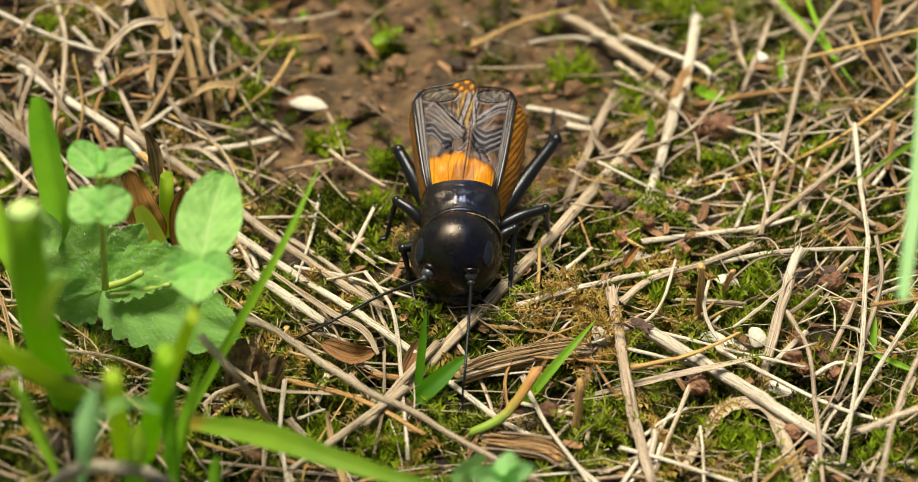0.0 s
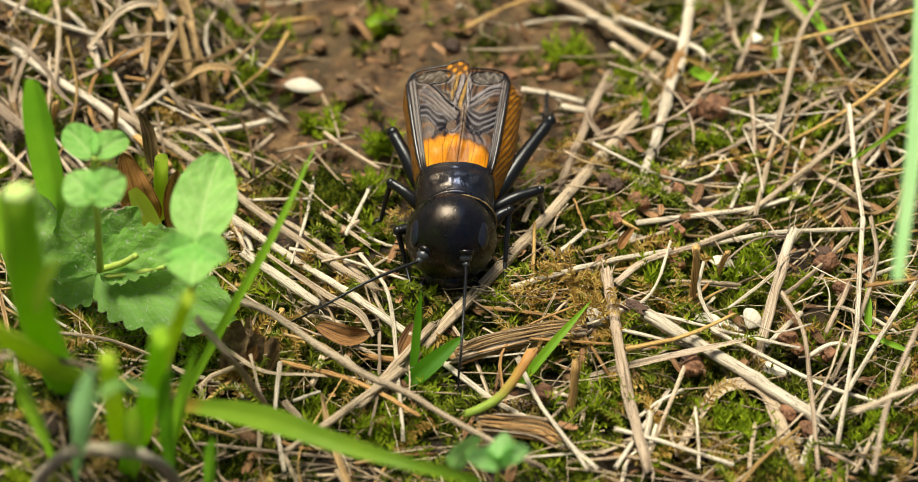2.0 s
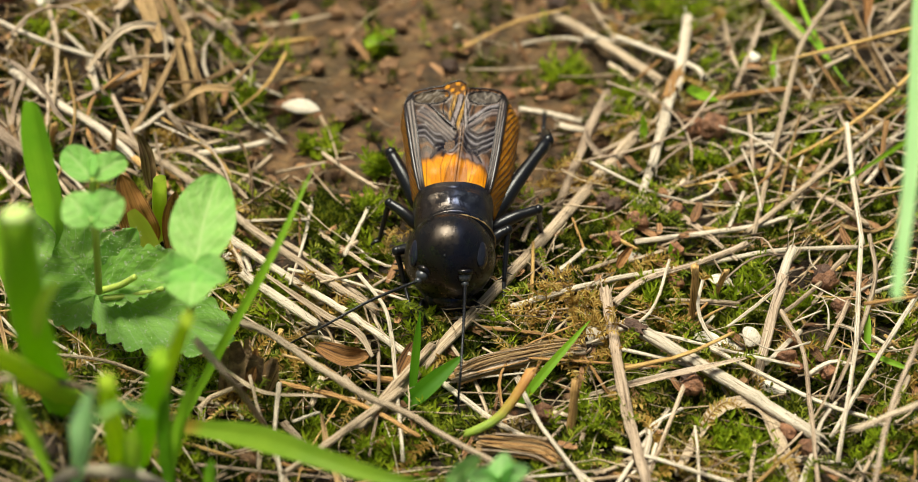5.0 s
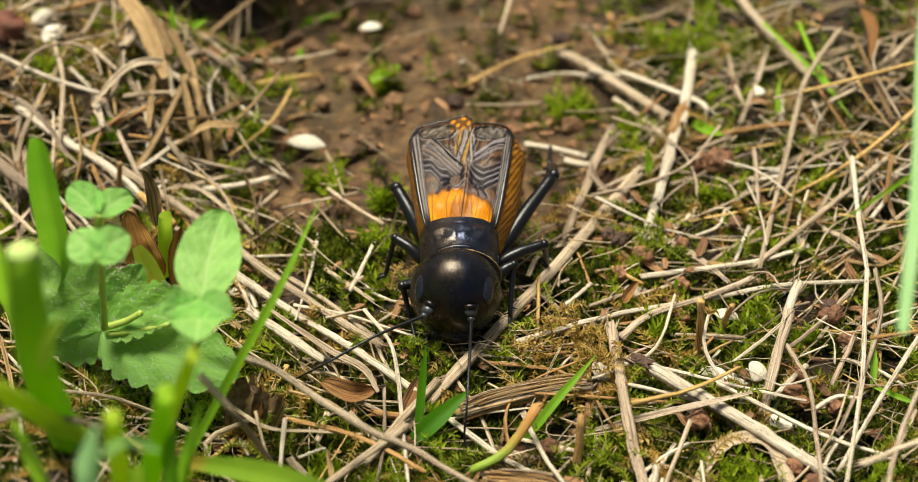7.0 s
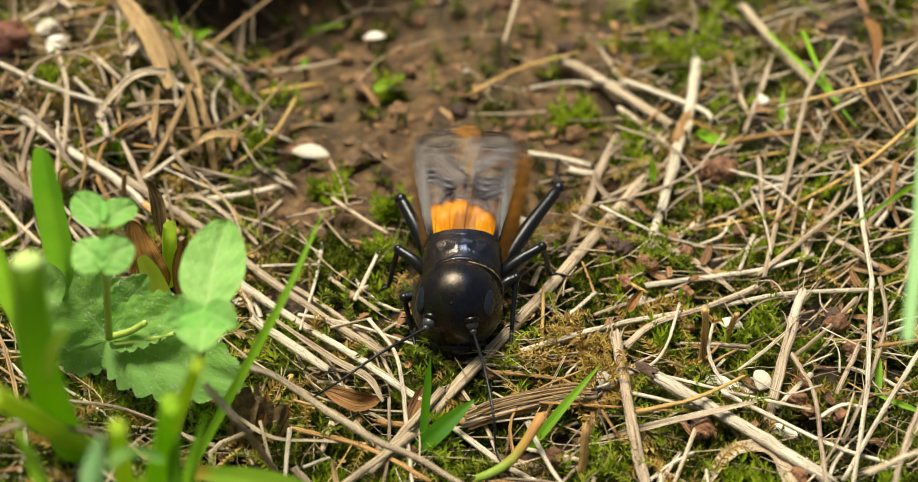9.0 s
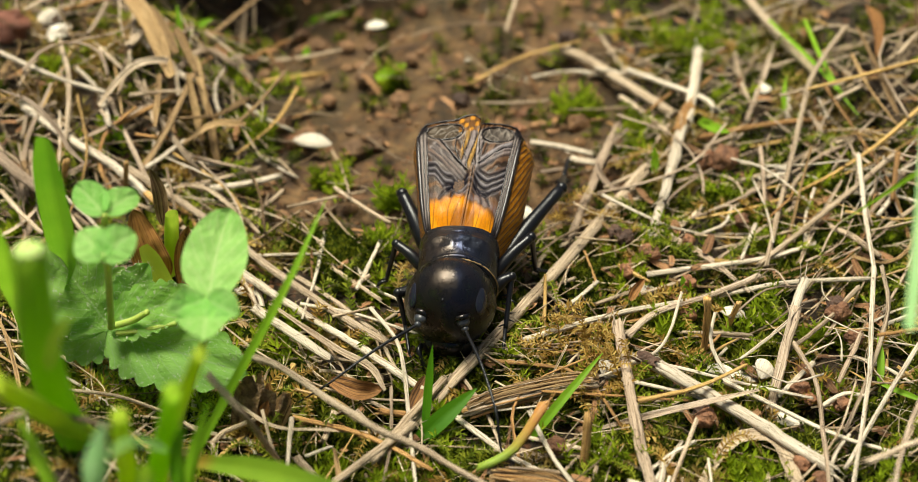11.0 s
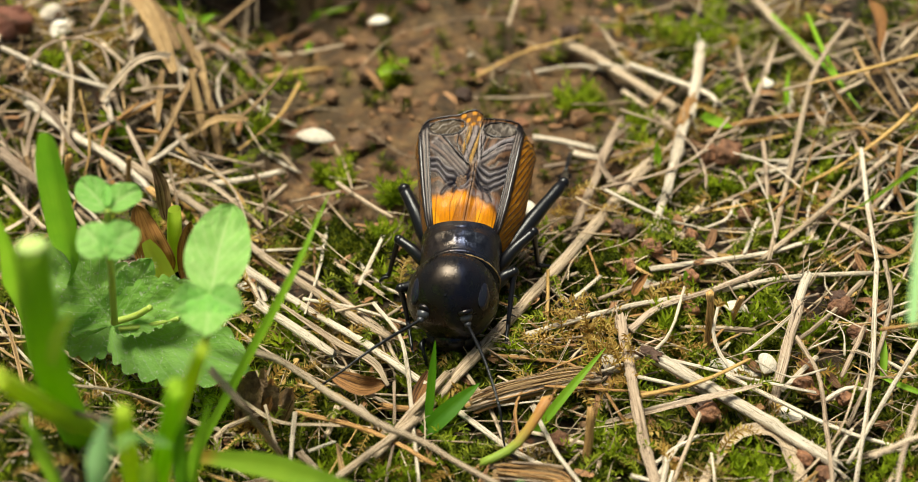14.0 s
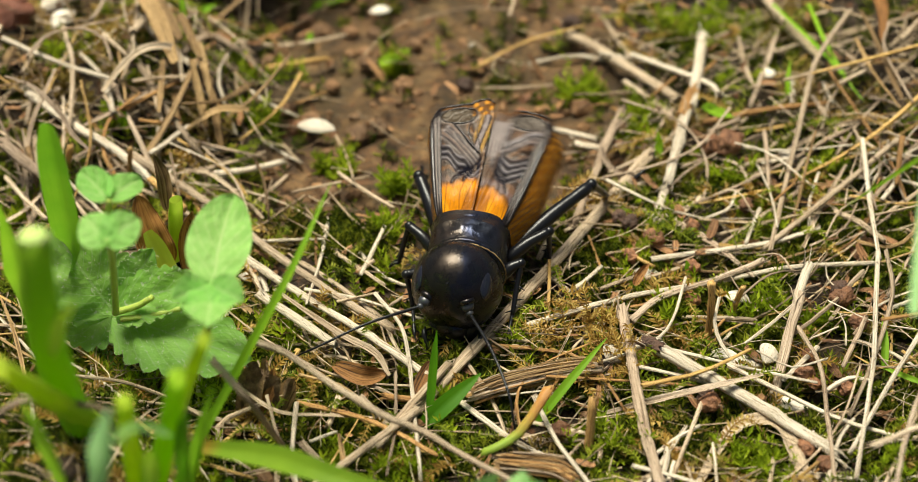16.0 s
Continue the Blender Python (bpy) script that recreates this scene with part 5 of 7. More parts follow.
def scrap(w, *p):
    leaf_sheet("withered_leaf", RUST_LEAF, w, p, 0.75, 0.0, "curled rust-brown scrap of a dead leaf", "dead leaf", ripple=0.13)


def leaf_sheet(name, mat, width, pts, cup=0.2, teeth=0.0, label="", category="leaf", parent=None, face=(0.05, -0.55, 0.83), rows=0, cols=11, heart=0.0, ripple=0.04):
    """A leaf blade, cupped and rippled: the spine runs through pts, the blade turns its upper side to face."""
    rows = rows or (46 if teeth else 18)
    path = curve_points(pts, rows)
    tang, side, nrm = frames_along(path, np.asarray(face, dtype=float))
    v, u, f = [], [], []
    ph = STRAW_RNG.uniform(0, 6)
    for i in range(rows):
        s = i / (rows - 1)
        prof = (math.sin(math.pi * min(1, 0.04 + 0.96 * s ** (0.84 - 0.2 * heart))) ** 0.55) if i < rows - 1 else 0.02
        prof = max(prof, 0.10 * (1 - s))
        for k in range(cols):
            a = (k / (cols - 1) - 0.5) * 2
            h = width / 2 * prof
            if teeth and abs(a) > 0.95:
                h *= 1 + teeth * 2 * (abs(math.sin(s * 25 + ph + 0.5 * math.sin(9 * s))) - 0.5)
            lift = cup * h * abs(a) ** 1.5 + ripple * width * math.sin(7 * s + ph + 2 * a) * abs(a) + 0.05 * width * math.exp(-(a / 0.12) ** 2) * -1
            lift += 0.035 * width * math.sin(abs(a) * 4 - s * 22) * (0.2 < abs(a) < 0.95)
            v.append(path[i] + side[i] * a * h + nrm[i] * lift)
            u.append((s * width * 1.3, a * width / 2))
    for i in range(rows - 1):
        for k in range(cols - 1):
            q = (i * cols + k, i * cols + k + 1, (i + 1) * cols + k + 1, (i + 1) * cols + k)
            f.append(q)
    root = Vector(pts[0]) if parent is None else Vector((0, 0, 0))
    form = shifted((v, f, u), root)
    ob = mesh_ob(name, form[0], form[1], mat, parent, "", form[2])
    if parent is None:
        ob.location = root * MM
        tagged(ob, label, category)
    elif label:
        tagged(ob, label)
    return ob


tan(0.96, (8.8, 32.2, 1.4), (11.4, 29.7, 1.3), (16.7, 23.6, 1.0))
pale(0.52, (13.7, 28.6, 1.7), (19.1, 24.5, 1.9), (20.0, 22.6, 2.2))
tan(0.46, (12.9, 26.0, 0.9), (16.5, 20.7, 0.9))
tan(0.43, (11.5, 33.2, 2.3), (13.5, 29.1, 1.1))
pale(0.93, (19.5, 30.2, 2.3), (17.8, 21.3, 1.9))
pale(0.88, (17.2, 20.3, 1.8), (15.1, 11.3, 2.0))
pale(0.70, (15.2, 11.9, 1.8), (14.4, 9.3, 1.5), (13.7, 7.6, 1.0))
rust(1.01, (17.9, 22.7, 2.1), (16.9, 20.0, 1.9))
grey(0.73, (12.3, 20.9, 1.7), (10.7, 16.4, 1.6), (8.0, 7.8, 1.3))
tan(0.91, (13.9, 15.1, 1.7), (7.1, 4.2, 1.4), (2.7, -2.8, 1.6), (-3.3, -11.7, 1.3), (-5.6, -15.5, 1.6))
pale(0.55, (5.6, 19.7, 1.1), (7.6, 19.4, 0.9), (10.0, 18.6, 0.8))
pale(0.64, (8.5, 17.7, 0.9), (10.4, 17.2, 0.9))
grey(0.26, (14.0, 7.8, 1.0), (13.6, 5.8, 0.9), (12.9, 4.5, 0.8))
tan(0.38, (22.6, 31.4, 1.5), (22.6, 27.1, 1.8), (22.9, 23.5, 2.1))
grey(0.42, (25.8, 31.1, 2.5), (24.0, 25.4, 2.4), (22.4, 21.0, 2.2))
tan(0.39, (20.7, 31.9, 1.1), (25.6, 33.3, 2.3))
tan(0.57, (25.7, 31.7, 3.3), (28.3, 26.1, 3.0))
tan(0.45, (30.7, 27.4, 6.5), (27.6, 22.7, 5.2), (26.0, 17.7, 4.0), (24.4, 12.5, 2.3), (22.0, 3.7, 1.6))
gold(0.36, (35.9, 21.4, 7.4), (31.6, 21.0, 6.4), (27.0, 20.5, 5.4))
gold(0.35, (35.5, 17.9, 5.8), (31.9, 15.1, 4.2), (27.3, 12.7, 2.5), (22.8, 11.0, 1.5), (17.4, 9.3, 1.5))
withered(0.60, (31.6, 27.5, 6.5), (32.4, 22.7, 6.0), (33.4, 17.5, 5.0))
withered(0.35, (30.9, 25.0, 5.6), (31.6, 20.6, 5.4), (33.2, 16.4, 4.8))
scrap(1.0, (33.0, 30.5, 6.4), (33.1, 27.0, 6.8), (32.6, 23.4, 6.2))
tan(0.80, (24.0, 37.4, 3.2), (26.2, 31.4, 3.2), (28.6, 26.6, 3.0))
tan(0.48, (32.6, 13.5, 4.1), (26.9, 8.9, 2.3), (21.5, 3.9, 1.5))
rust(0.55, (18.7, 19.5, 1.6), (23.7, 19.9, 2.4), (28.2, 20.0, 2.9))
grey(0.32, (16.5, 14.5, 1.0), (19.1, 15.9, 1.1), (21.2, 17.1, 1.4))
tan(0.36, (19.6, 13.9, 1.0), (24.6, 15.4, 1.5))
pale(0.39, (29.7, 12.5, 4.8), (29.4, 5.9, 3.6), (29.4, 1.2, 2.8))
tan(0.52, (27.2, 7.5, 2.0), (28.7, 6.1, 2.1), (30.2, 4.1, 2.0))
grey(0.35, (23.0, 16.7, 2.5), (22.7, 10.3, 1.8))
pale(0.47, (13.5, 3.2, 1.3), (21.7, 4.6, 1.4), (25.8, 6.4, 1.3))
grey(0.34, (25.1, 11.1, 1.2), (18.8, 5.1, 1.2))
pale(0.34, (21.8, 8.8, 1.3), (20.3, 4.5, 1.6))
grey(0.36, (27.2, 20.7, 3.0), (28.0, 18.3, 2.7), (29.0, 15.1, 2.5))
grey(0.23, (33.2, 24.2, 7.5), (32.6, 21.8, 6.6), (34.0, 16.4, 5.5))
tan(0.21, (29.8, 5.7, 3.1), (31.6, 6.1, 3.2), (33.1, 6.6, 3.2))
tan(0.26, (31.6, 13.3, 5.0), (34.2, 11.9, 4.9))
rust(0.43, (32.6, 12.4, 5.0), (31.8, 8.9, 3.5))
tan(0.41, (29.2, 16.7, 2.5), (26.8, 15.4, 2.1), (24.3, 12.0, 1.3))
grey(0.36, (21.3, 18.7, 2.4), (18.9, 17.7, 2.0))
tan(0.39, (17.5, 10.4, 1.2), (15.5, 7.7, 1.3))
tan(0.32, (31.5, 22.1, 4.5), (27.7, 20.1, 3.9))
pale(0.32, (28.1, 21.7, 3.6), (28.5, 19.3, 3.4))
pale(0.55, (25.8, 23.0, 2.7), (25.7, 20.9, 2.5))
tan(0.42, (36.7, 27.3, 6.0), (34.6, 24.7, 5.7))
tan(0.37, (29.7, 22.0, 4.8), (25.0, 21.2, 4.3))
grey(0.39, (33.5, 13.0, 3.0), (30.8, 9.4, 2.5), (29.8, 7.9, 2.3))
tan(0.35, (33.9, 9.4, 2.5), (31.0, 7.0, 2.2))
pale(0.46, (4.1, -4.2, 1.6), (7.3, -2.6, 1.4), (11.5, -0.7, 1.1), (17.4, 0.1, 1.6), (23.0, 1.4, 1.8), (29.3, 2.1, 1.5))
grey(0.59, (11.4, -3.9, 1.7), (13.5, -1.6, 1.7), (17.4, -0.1, 2.0), (21.1, 1.7, 2.2))
grey(0.85, (10.6, -4.1, 2.8), (10.9, -7.4, 2.5), (11.3, -14.3, 2.4), (12.4, -21.7, 1.6))
pale(0.60, (12.7, -7.1, 2.4), (11.1, -7.5, 2.4))
pale(0.98, (12.4, -7.4, 2.6), (18.3, -12.2, 2.1), (23.7, -17.2, 1.7))
stub(0.54, (16.6, -5.2, 6.0), (16.6, -4.7, -0.0))
stub(0.42, (19.0, -3.6, 4.2), (18.6, -2.2, 0.7))
pale(0.69, (23.8, -1.4, 4.3), (22.8, -4.0, 3.7))
grey(0.77, (22.9, -4.0, 3.7), (21.8, -7.2, 2.2), (20.7, -10.6, 0.8))
pale(0.28, (22.9, -3.4, 2.7), (21.0, -5.4, 2.6), (19.0, -7.2, 2.4))
gold(0.39, (11.6, -12.3, 3.3), (15.6, -10.9, 3.2), (19.0, -8.7, 3.1))
pale(0.35, (17.6, -9.1, 2.0), (24.1, -13.6, 1.5), (27.9, -15.7, 1.6))
grey(0.35, (22.6, -6.6, 3.1), (23.7, -9.8, 2.5), (23.6, -15.0, 2.1), (23.1, -22.4, 2.3))
pale(0.40, (23.9, -7.2, 1.8), (21.3, -10.1, 1.6))
pale(0.36, (29.1, 0.6, 3.8), (27.5, -8.4, 3.3), (27.1, -10.6, 2.7), (24.7, -19.9, 2.1))
tan(0.36, (29.7, 0.7, 3.8), (29.6, -3.1, 3.0), (27.4, -9.1, 2.3), (25.3, -13.4, 1.3))
pale(0.35, (31.7, -6.3, 3.9), (28.6, -11.1, 3.1), (24.7, -17.4, 1.9))
tan(0.30, (15.2, -14.1, 3.2), (12.7, -20.0, 1.4))
pale(0.31, (12.0, -17.2, 1.7), (13.3, -15.9, 1.7), (15.1, -14.6, 1.7))
ribbon(1.01, (14.7, -19.3, 1.2), (16.7, -15.6, 1.6), (18.5, -14.1, 1.7), (20.5, -14.5, 1.6), (21.3, -17.6, 1.4), (21.9, -21.6, 1.4))
pale(0.34, (10.5, -18.5, 2.0), (13.8, -19.7, 1.9), (17.7, -21.8, 2.1))
tan(0.30, (21.7, -14.1, 1.2), (24.4, -18.4, 1.5))
stub(0.58, (8.0, -14.5, 4.1), (7.7, -15.8, 0.1))
pale(0.45, (12.8, -17.0, 1.8), (12.2, -20.1, 1.5))
pale(0.22, (15.8, -16.7, 2.1), (15.6, -21.8, 1.9))
tan(0.34, (19.7, -17.6, 1.4), (18.9, -21.5, 1.6))
pale(0.49, (23.6, -18.1, 1.4), (22.1, -21.7, 1.7))
rust(0.31, (27.1, -11.3, 8.0), (28.7, -11.1, 8.1), (30.4, -11.0, 8.3))
pale(0.40, (24.1, -11.3, 1.7), (25.6, -10.4, 1.9), (26.9, -10.7, 2.0))
grey(0.33, (29.9, -15.2, 8.2), (27.2, -21.1, 8.0), (25.0, -28.2, 8.1))
tan(0.47, (29.0, -20.7, 7.9), (27.1, -21.7, 8.0), (24.6, -23.2, 8.2))
pale(0.26, (26.1, -19.0, 1.2), (26.9, -21.4, 1.2))
tan(0.28, (17.6, -9.6, 1.2), (17.9, -11.2, 1.1), (18.7, -13.4, 1.0))
tan(0.30, (14.0, -17.5, 1.3), (14.4, -20.0, 1.1))
pale(0.30, (13.2, -17.7, 1.5), (12.3, -20.6, 1.2))
tan(0.34, (30.6, -11.9, 1.8), (25.6, -22.0, 1.6))
pale(0.35, (10.4, -21.2, 1.3), (14.2, -14.7, 1.7))
grey(0.30, (23.7, -19.8, 1.5), (26.1, -21.6, 1.5))
grey(0.35, (9.2, -13.6, 1.2), (8.3, -17.3, 1.1))
tan(0.38, (12.5, 1.8, 1.0), (9.5, 0.3, 1.0))
pale(0.34, (7.4, -0.1, 1.2), (9.6, 2.6, 1.1))
tan(0.37, (20.0, -3.9, 1.5), (15.1, -3.0, 1.1))
grey(0.33, (27.4, -0.6, 1.4), (25.3, -4.0, 1.5))
tan(0.37, (28.2, 0.7, 1.9), (25.1, -3.5, 2.2), (22.6, -5.9, 2.1))
grey(0.40, (27.5, -5.0, 2.5), (25.3, -9.7, 2.4))
tan(0.34, (22.4, -19.3, 1.5), (20.9, -17.6, 1.4))
pale(0.66, (-17.3, 4.7, 1.6), (-11.9, -0.6, 1.5), (-7.5, -4.5, 1.5), (-2.9, -9.4, 1.8))
tan(0.42, (-12.1, 3.4, 1.2), (-9.5, 1.1, 1.0), (-5.4, -3.5, 1.0))
pale(0.77, (-14.8, -1.4, 2.3), (-9.6, -6.2, 2.1))
ribbon(0.48, (-13.9, -0.5, 2.1), (-9.2, -4.9, 1.8), (-6.6, -7.2, 2.0), (-5.5, -9.7, 2.1))
pale(0.29, (-11.7, 0.0, 1.6), (-7.7, -1.1, 1.5), (-3.4, -3.6, 1.8))
pale(0.31, (-6.6, -1.9, 2.7), (-4.6, -5.7, 2.5), (-3.9, -11.9, 2.3), (-3.3, -19.3, 1.8))
tan(0.21, (-9.3, -1.5, 1.7), (-8.1, -1.1, 1.7), (-6.5, -0.6, 1.7))
pale(0.46, (-1.0, -11.1, 1.2), (2.6, -14.9, 1.1), (6.3, -18.1, 1.4), (9.2, -21.4, 1.3))
tan(0.63, (-1.6, -8.6, 1.9), (-4.1, -13.0, 2.3), (-6.0, -16.7, 2.5))
tan(0.56, (-3.5, -13.3, 2.4), (-9.0, -19.8, 3.1), (-10.5, -22.1, 3.8))
twist(0.56, (-13.7, -12.8, 8.0), (-12.0, -13.2, 7.5), (-8.8, -15.7, 6.9), (-5.4, -17.8, 6.1), (-3.1, -18.4, 5.3), (0.6, -21.0, 4.8), (5.3, -23.9, 4.2))
rust(0.39, (-11.5, -12.4, 2.2), (-7.9, -13.7, 2.3), (-5.2, -15.1, 2.2), (-2.4, -17.2, 2.0))
pale(0.34, (-11.6, -13.0, 2.7), (-11.6, -17.7, 2.6), (-10.8, -22.4, 2.3))
grey(0.23, (-5.1, -9.4, 2.1), (-5.0, -14.6, 2.2), (-5.5, -19.0, 2.0))
tan(0.57, (-11.1, -15.9, 1.8), (-9.6, -17.8, 1.7))
pale(0.27, (-10.5, -16.0, 2.2), (-9.0, -15.3, 2.3))
pale(0.34, (4.3, -12.2, 2.2), (5.6, -16.4, 2.3), (7.4, -20.2, 2.4), (8.5, -22.4, 2.3))
bundle(1.68, (0.0, -11.2, 1.3), (2.6, -10.1, 1.4), (6.6, -9.1, 1.6), (8.8, -8.9, 1.7))
bundle(1.76, (1.6, -17.6, 1.3), (5.2, -18.2, 1.4), (6.9, -19.3, 1.4))
tan(0.29, (0.2, -5.0, 1.4), (2.7, -5.5, 1.4), (5.6, -5.7, 1.3))
tan(0.24, (2.7, -4.2, 1.5), (3.2, -6.8, 1.2))
scrap(0.79, (-2.7, -8.3, 2.0), (-3.5, -10.6, 2.0), (-4.0, -12.5, 2.1))
scrap(1.36, (-9.3, -8.2, 1.7), (-7.3, -9.5, 1.8), (-5.7, -9.1, 1.7))
tan(0.43, (-8.2, 2.1, 1.2), (-7.0, 3.3, 1.3))
tan(0.34, (-9.6, 4.2, 1.4), (-6.1, 0.9, 1.2))
pale(0.35, (-7.8, 2.0, 1.3), (-6.2, 6.9, 1.7))
tan(0.36, (-5.6, -13.8, 1.4), (-7.3, -11.1, 1.5))
tan(0.47, (-8.9, -11.1, 1.5), (-9.5, -13.9, 1.5))
tan(0.32, (-6.9, -9.8, 1.4), (-5.3, -10.9, 1.4))
grey(0.35, (-3.3, -14.4, 1.4), (-0.9, -16.4, 1.3))
tan(0.38, (5.8, 1.6, 1.1), (7.4, -0.2, 1.0))
tan(0.32, (3.5, -8.1, 0.9), (4.6, -10.9, 0.8))
rust(0.55, (-5.7, -11.0, 1.4), (-2.5, -11.3, 1.1))
pale(0.46, (-36.1, 23.7, 7.5), (-31.6, 21.6, 6.6), (-27.3, 20.0, 6.1))
ribbon(0.35, (-35.0, 17.4, 8.4), (-32.7, 16.6, 7.8), (-30.5, 14.4, 6.9), (-29.5, 12.7, 6.3), (-28.2, 11.5, 5.8))
pale(0.76, (-33.6, 19.1, 5.4), (-30.2, 16.6, 4.3), (-26.9, 14.4, 3.6), (-23.8, 11.7, 2.5))
tan(0.64, (-25.4, 14.0, 3.3), (-19.1, 9.7, 1.6), (-14.7, 4.4, 1.8), (-9.4, -0.6, 1.4), (-5.4, -4.2, 1.4))
tan(0.54, (-25.4, 22.1, 5.8), (-23.5, 18.7, 4.6), (-20.4, 14.6, 2.8))
tan(0.41, (-25.6, 19.8, 6.1), (-23.5, 20.2, 6.1), (-21.2, 20.6, 5.8))
rust(0.41, (-26.5, 17.7, 4.9), (-22.2, 20.6, 5.5))
rust(0.32, (-25.1, 17.2, 4.2), (-22.0, 17.1, 3.9))
pale(0.45, (-24.1, 14.3, 3.2), (-21.5, 17.0, 3.7))
ribbon(0.54, (-28.1, 19.0, 5.7), (-26.5, 20.3, 7.2), (-24.7, 20.8, 8.4), (-22.6, 22.0, 7.5), (-22.0, 20.1, 5.8))
withered(1.38, (-27.5, 30.6, 9.7), (-24.7, 25.9, 8.8), (-22.5, 20.7, 7.1))
withered(1.00, (-24.9, 28.6, 8.5), (-22.3, 23.2, 7.6))
withered(0.83, (-22.6, 26.5, 7.8), (-20.9, 22.9, 6.1))
withered(0.72, (-21.3, 21.3, 7.0), (-20.1, 17.1, 3.5))
withered(0.68, (-19.8, 19.8, 5.2), (-18.9, 15.8, 1.9))
withered(0.54, (-22.9, 23.2, 6.7), (-22.5, 17.8, 3.2))
grey(0.32, (-33.9, 21.1, 7.7), (-32.7, 23.1, 8.1), (-30.6, 24.2, 8.1), (-28.4, 23.3, 7.9), (-27.4, 20.8, 7.3))
tan(0.41, (-31.7, 25.3, 7.4), (-30.6, 21.4, 6.5), (-30.3, 15.9, 4.8))
grey(0.40, (-27.5, 20.7, 5.2), (-25.0, 15.2, 3.6), (-23.4, 12.2, 2.5))
tan(0.36, (-33.6, 24.7, 6.4), (-34.6, 21.5, 5.9))
grey(0.96, (-35.1, 13.7, 5.0), (-31.8, 10.5, 4.4))
pale(0.58, (-19.3, 13.5, 1.7), (-16.6, 14.2, 1.6), (-14.4, 15.2, 1.5))
tan(0.41, (-20.5, 13.9, 1.8), (-15.8, 16.2, 1.6))
ribbon(0.31, (-22.6, 12.5, 2.5), (-20.0, 13.1, 2.3), (-17.2, 10.7, 1.8), (-15.2, 7.9, 1.8))
tan(0.27, (-13.3, 12.0, 1.0), (-7.6, 13.6, 1.2))
tan(0.35, (-9.8, 13.8, 1.4), (-5.6, 9.5, 1.4))
gold(0.68, (-16.1, 27.5, 1.7), (-11.7, 29.9, 0.9))
stub(0.40, (-25.3, 12.6, 4.9), (-25.7, 13.0, 2.0))
stub(0.54, (-29.8, 12.7, 5.0), (-30.6, 13.8, 2.2))
stub(0.52, (-23.7, 10.8, 3.3), (-21.2, 8.1, 2.8))
tan(0.40, (-16.3, 10.4, 1.0), (-13.9, 13.7, 1.2))
rust(0.41, (-17.2, 30.7, 2.1), (-14.6, 40.2, -2.5))
tan(0.39, (5.0, 39.6, 3.0), (3.7, 33.3, 2.7))
tan(0.39, (-34.7, 11.4, 3.3), (-31.0, 6.6, 3.1))
grey(0.35, (-28.5, 14.7, 3.5), (-31.0, 13.1, 3.1))
tan(0.41, (-34.3, 18.3, 4.8), (-31.7, 20.1, 5.2))
pale(0.37, (-30.3, 23.6, 6.0), (-28.7, 21.9, 5.5))
tan(0.37, (-29.2, 26.4, 6.4), (-26.8, 23.6, 6.0))
tan(0.47, (-32.7, 32.3, 7.6), (-35.2, 30.0, 7.4))
tan(0.46, (-28.6, 30.3, 7.7), (-29.6, 26.5, 7.4))
rust(0.47, (-28.7, 31.1, 7.8), (-31.8, 29.7, 7.6))
scrap(0.67, (11.8, -0.2, 1.7), (12.2, 0.3, 2.2), (12.9, 1.0, 2.7))
withered(0.65, (-27.1, 35.6, 4.8), (-26.7, 27.0, 6.5))
withered(0.73, (-21.1, 24.6, 6.4), (-19.9, 20.0, 4.2))
withered(0.54, (-23.6, 21.9, 6.6), (-23.6, 17.0, 5.1))
tan(0.57, (-34.5, 33.5, 6.0), (-33.0, 33.0, 7.6), (-31.0, 29.3, 9.1))
withered(0.58, (-30.3, 16.5, 4.6), (-31.0, 13.6, 3.8))
grey(0.41, (-26.5, 18.2, 4.3), (-24.1, 20.0, 5.1), (-21.6, 20.3, 5.0))
withered(0.54, (-21.4, 16.0, 4.2), (-19.1, 17.6, 4.8), (-16.7, 17.6, 4.8))
withered(0.27, (-27.4, 24.0, 6.0), (-26.2, 18.1, 5.5))
tan(0.37, (-26.6, 31.5, 6.4), (-26.2, 24.6, 6.7))
tan(0.27, (-24.5, 20.3, 4.9), (-23.1, 21.2, 5.0), (-21.7, 22.3, 5.0))
tan(0.70, (-26.3, 25.3, 7.0), (-24.9, 26.8, 7.5), (-23.1, 25.0, 7.5))
grey(0.29, (-23.4, 29.0, 5.2), (-21.6, 31.7, 4.6), (-20.6, 41.0, -1.1))
withered(0.29, (-33.3, 32.0, 7.0), (-31.5, 32.4, 7.6), (-29.5, 31.2, 8.1))
pale(0.54, (-28.0, 21.0, 5.1), (-27.1, 17.1, 5.2))
ribbon(0.48, (-32.0, 35.9, 5.7), (-32.1, 31.1, 6.1))
withered(0.61, (-32.3, 15.7, 3.6), (-30.3, 9.5, 3.2))
ribbon(0.40, (-24.9, 22.0, 6.0), (-23.4, 16.7, 4.5))
tan(0.27, (-27.9, 18.6, 5.5), (-26.5, 16.7, 5.0))
tan(0.32, (-37.4, 33.0, 5.2), (-37.1, 21.8, 7.0))
ribbon(0.31, (-34.1, 16.4, 4.2), (-32.7, 11.1, 3.0))
grey(0.70, (-22.4, 23.7, 5.9), (-20.6, 27.4, 5.1), (-18.4, 27.1, 3.9))
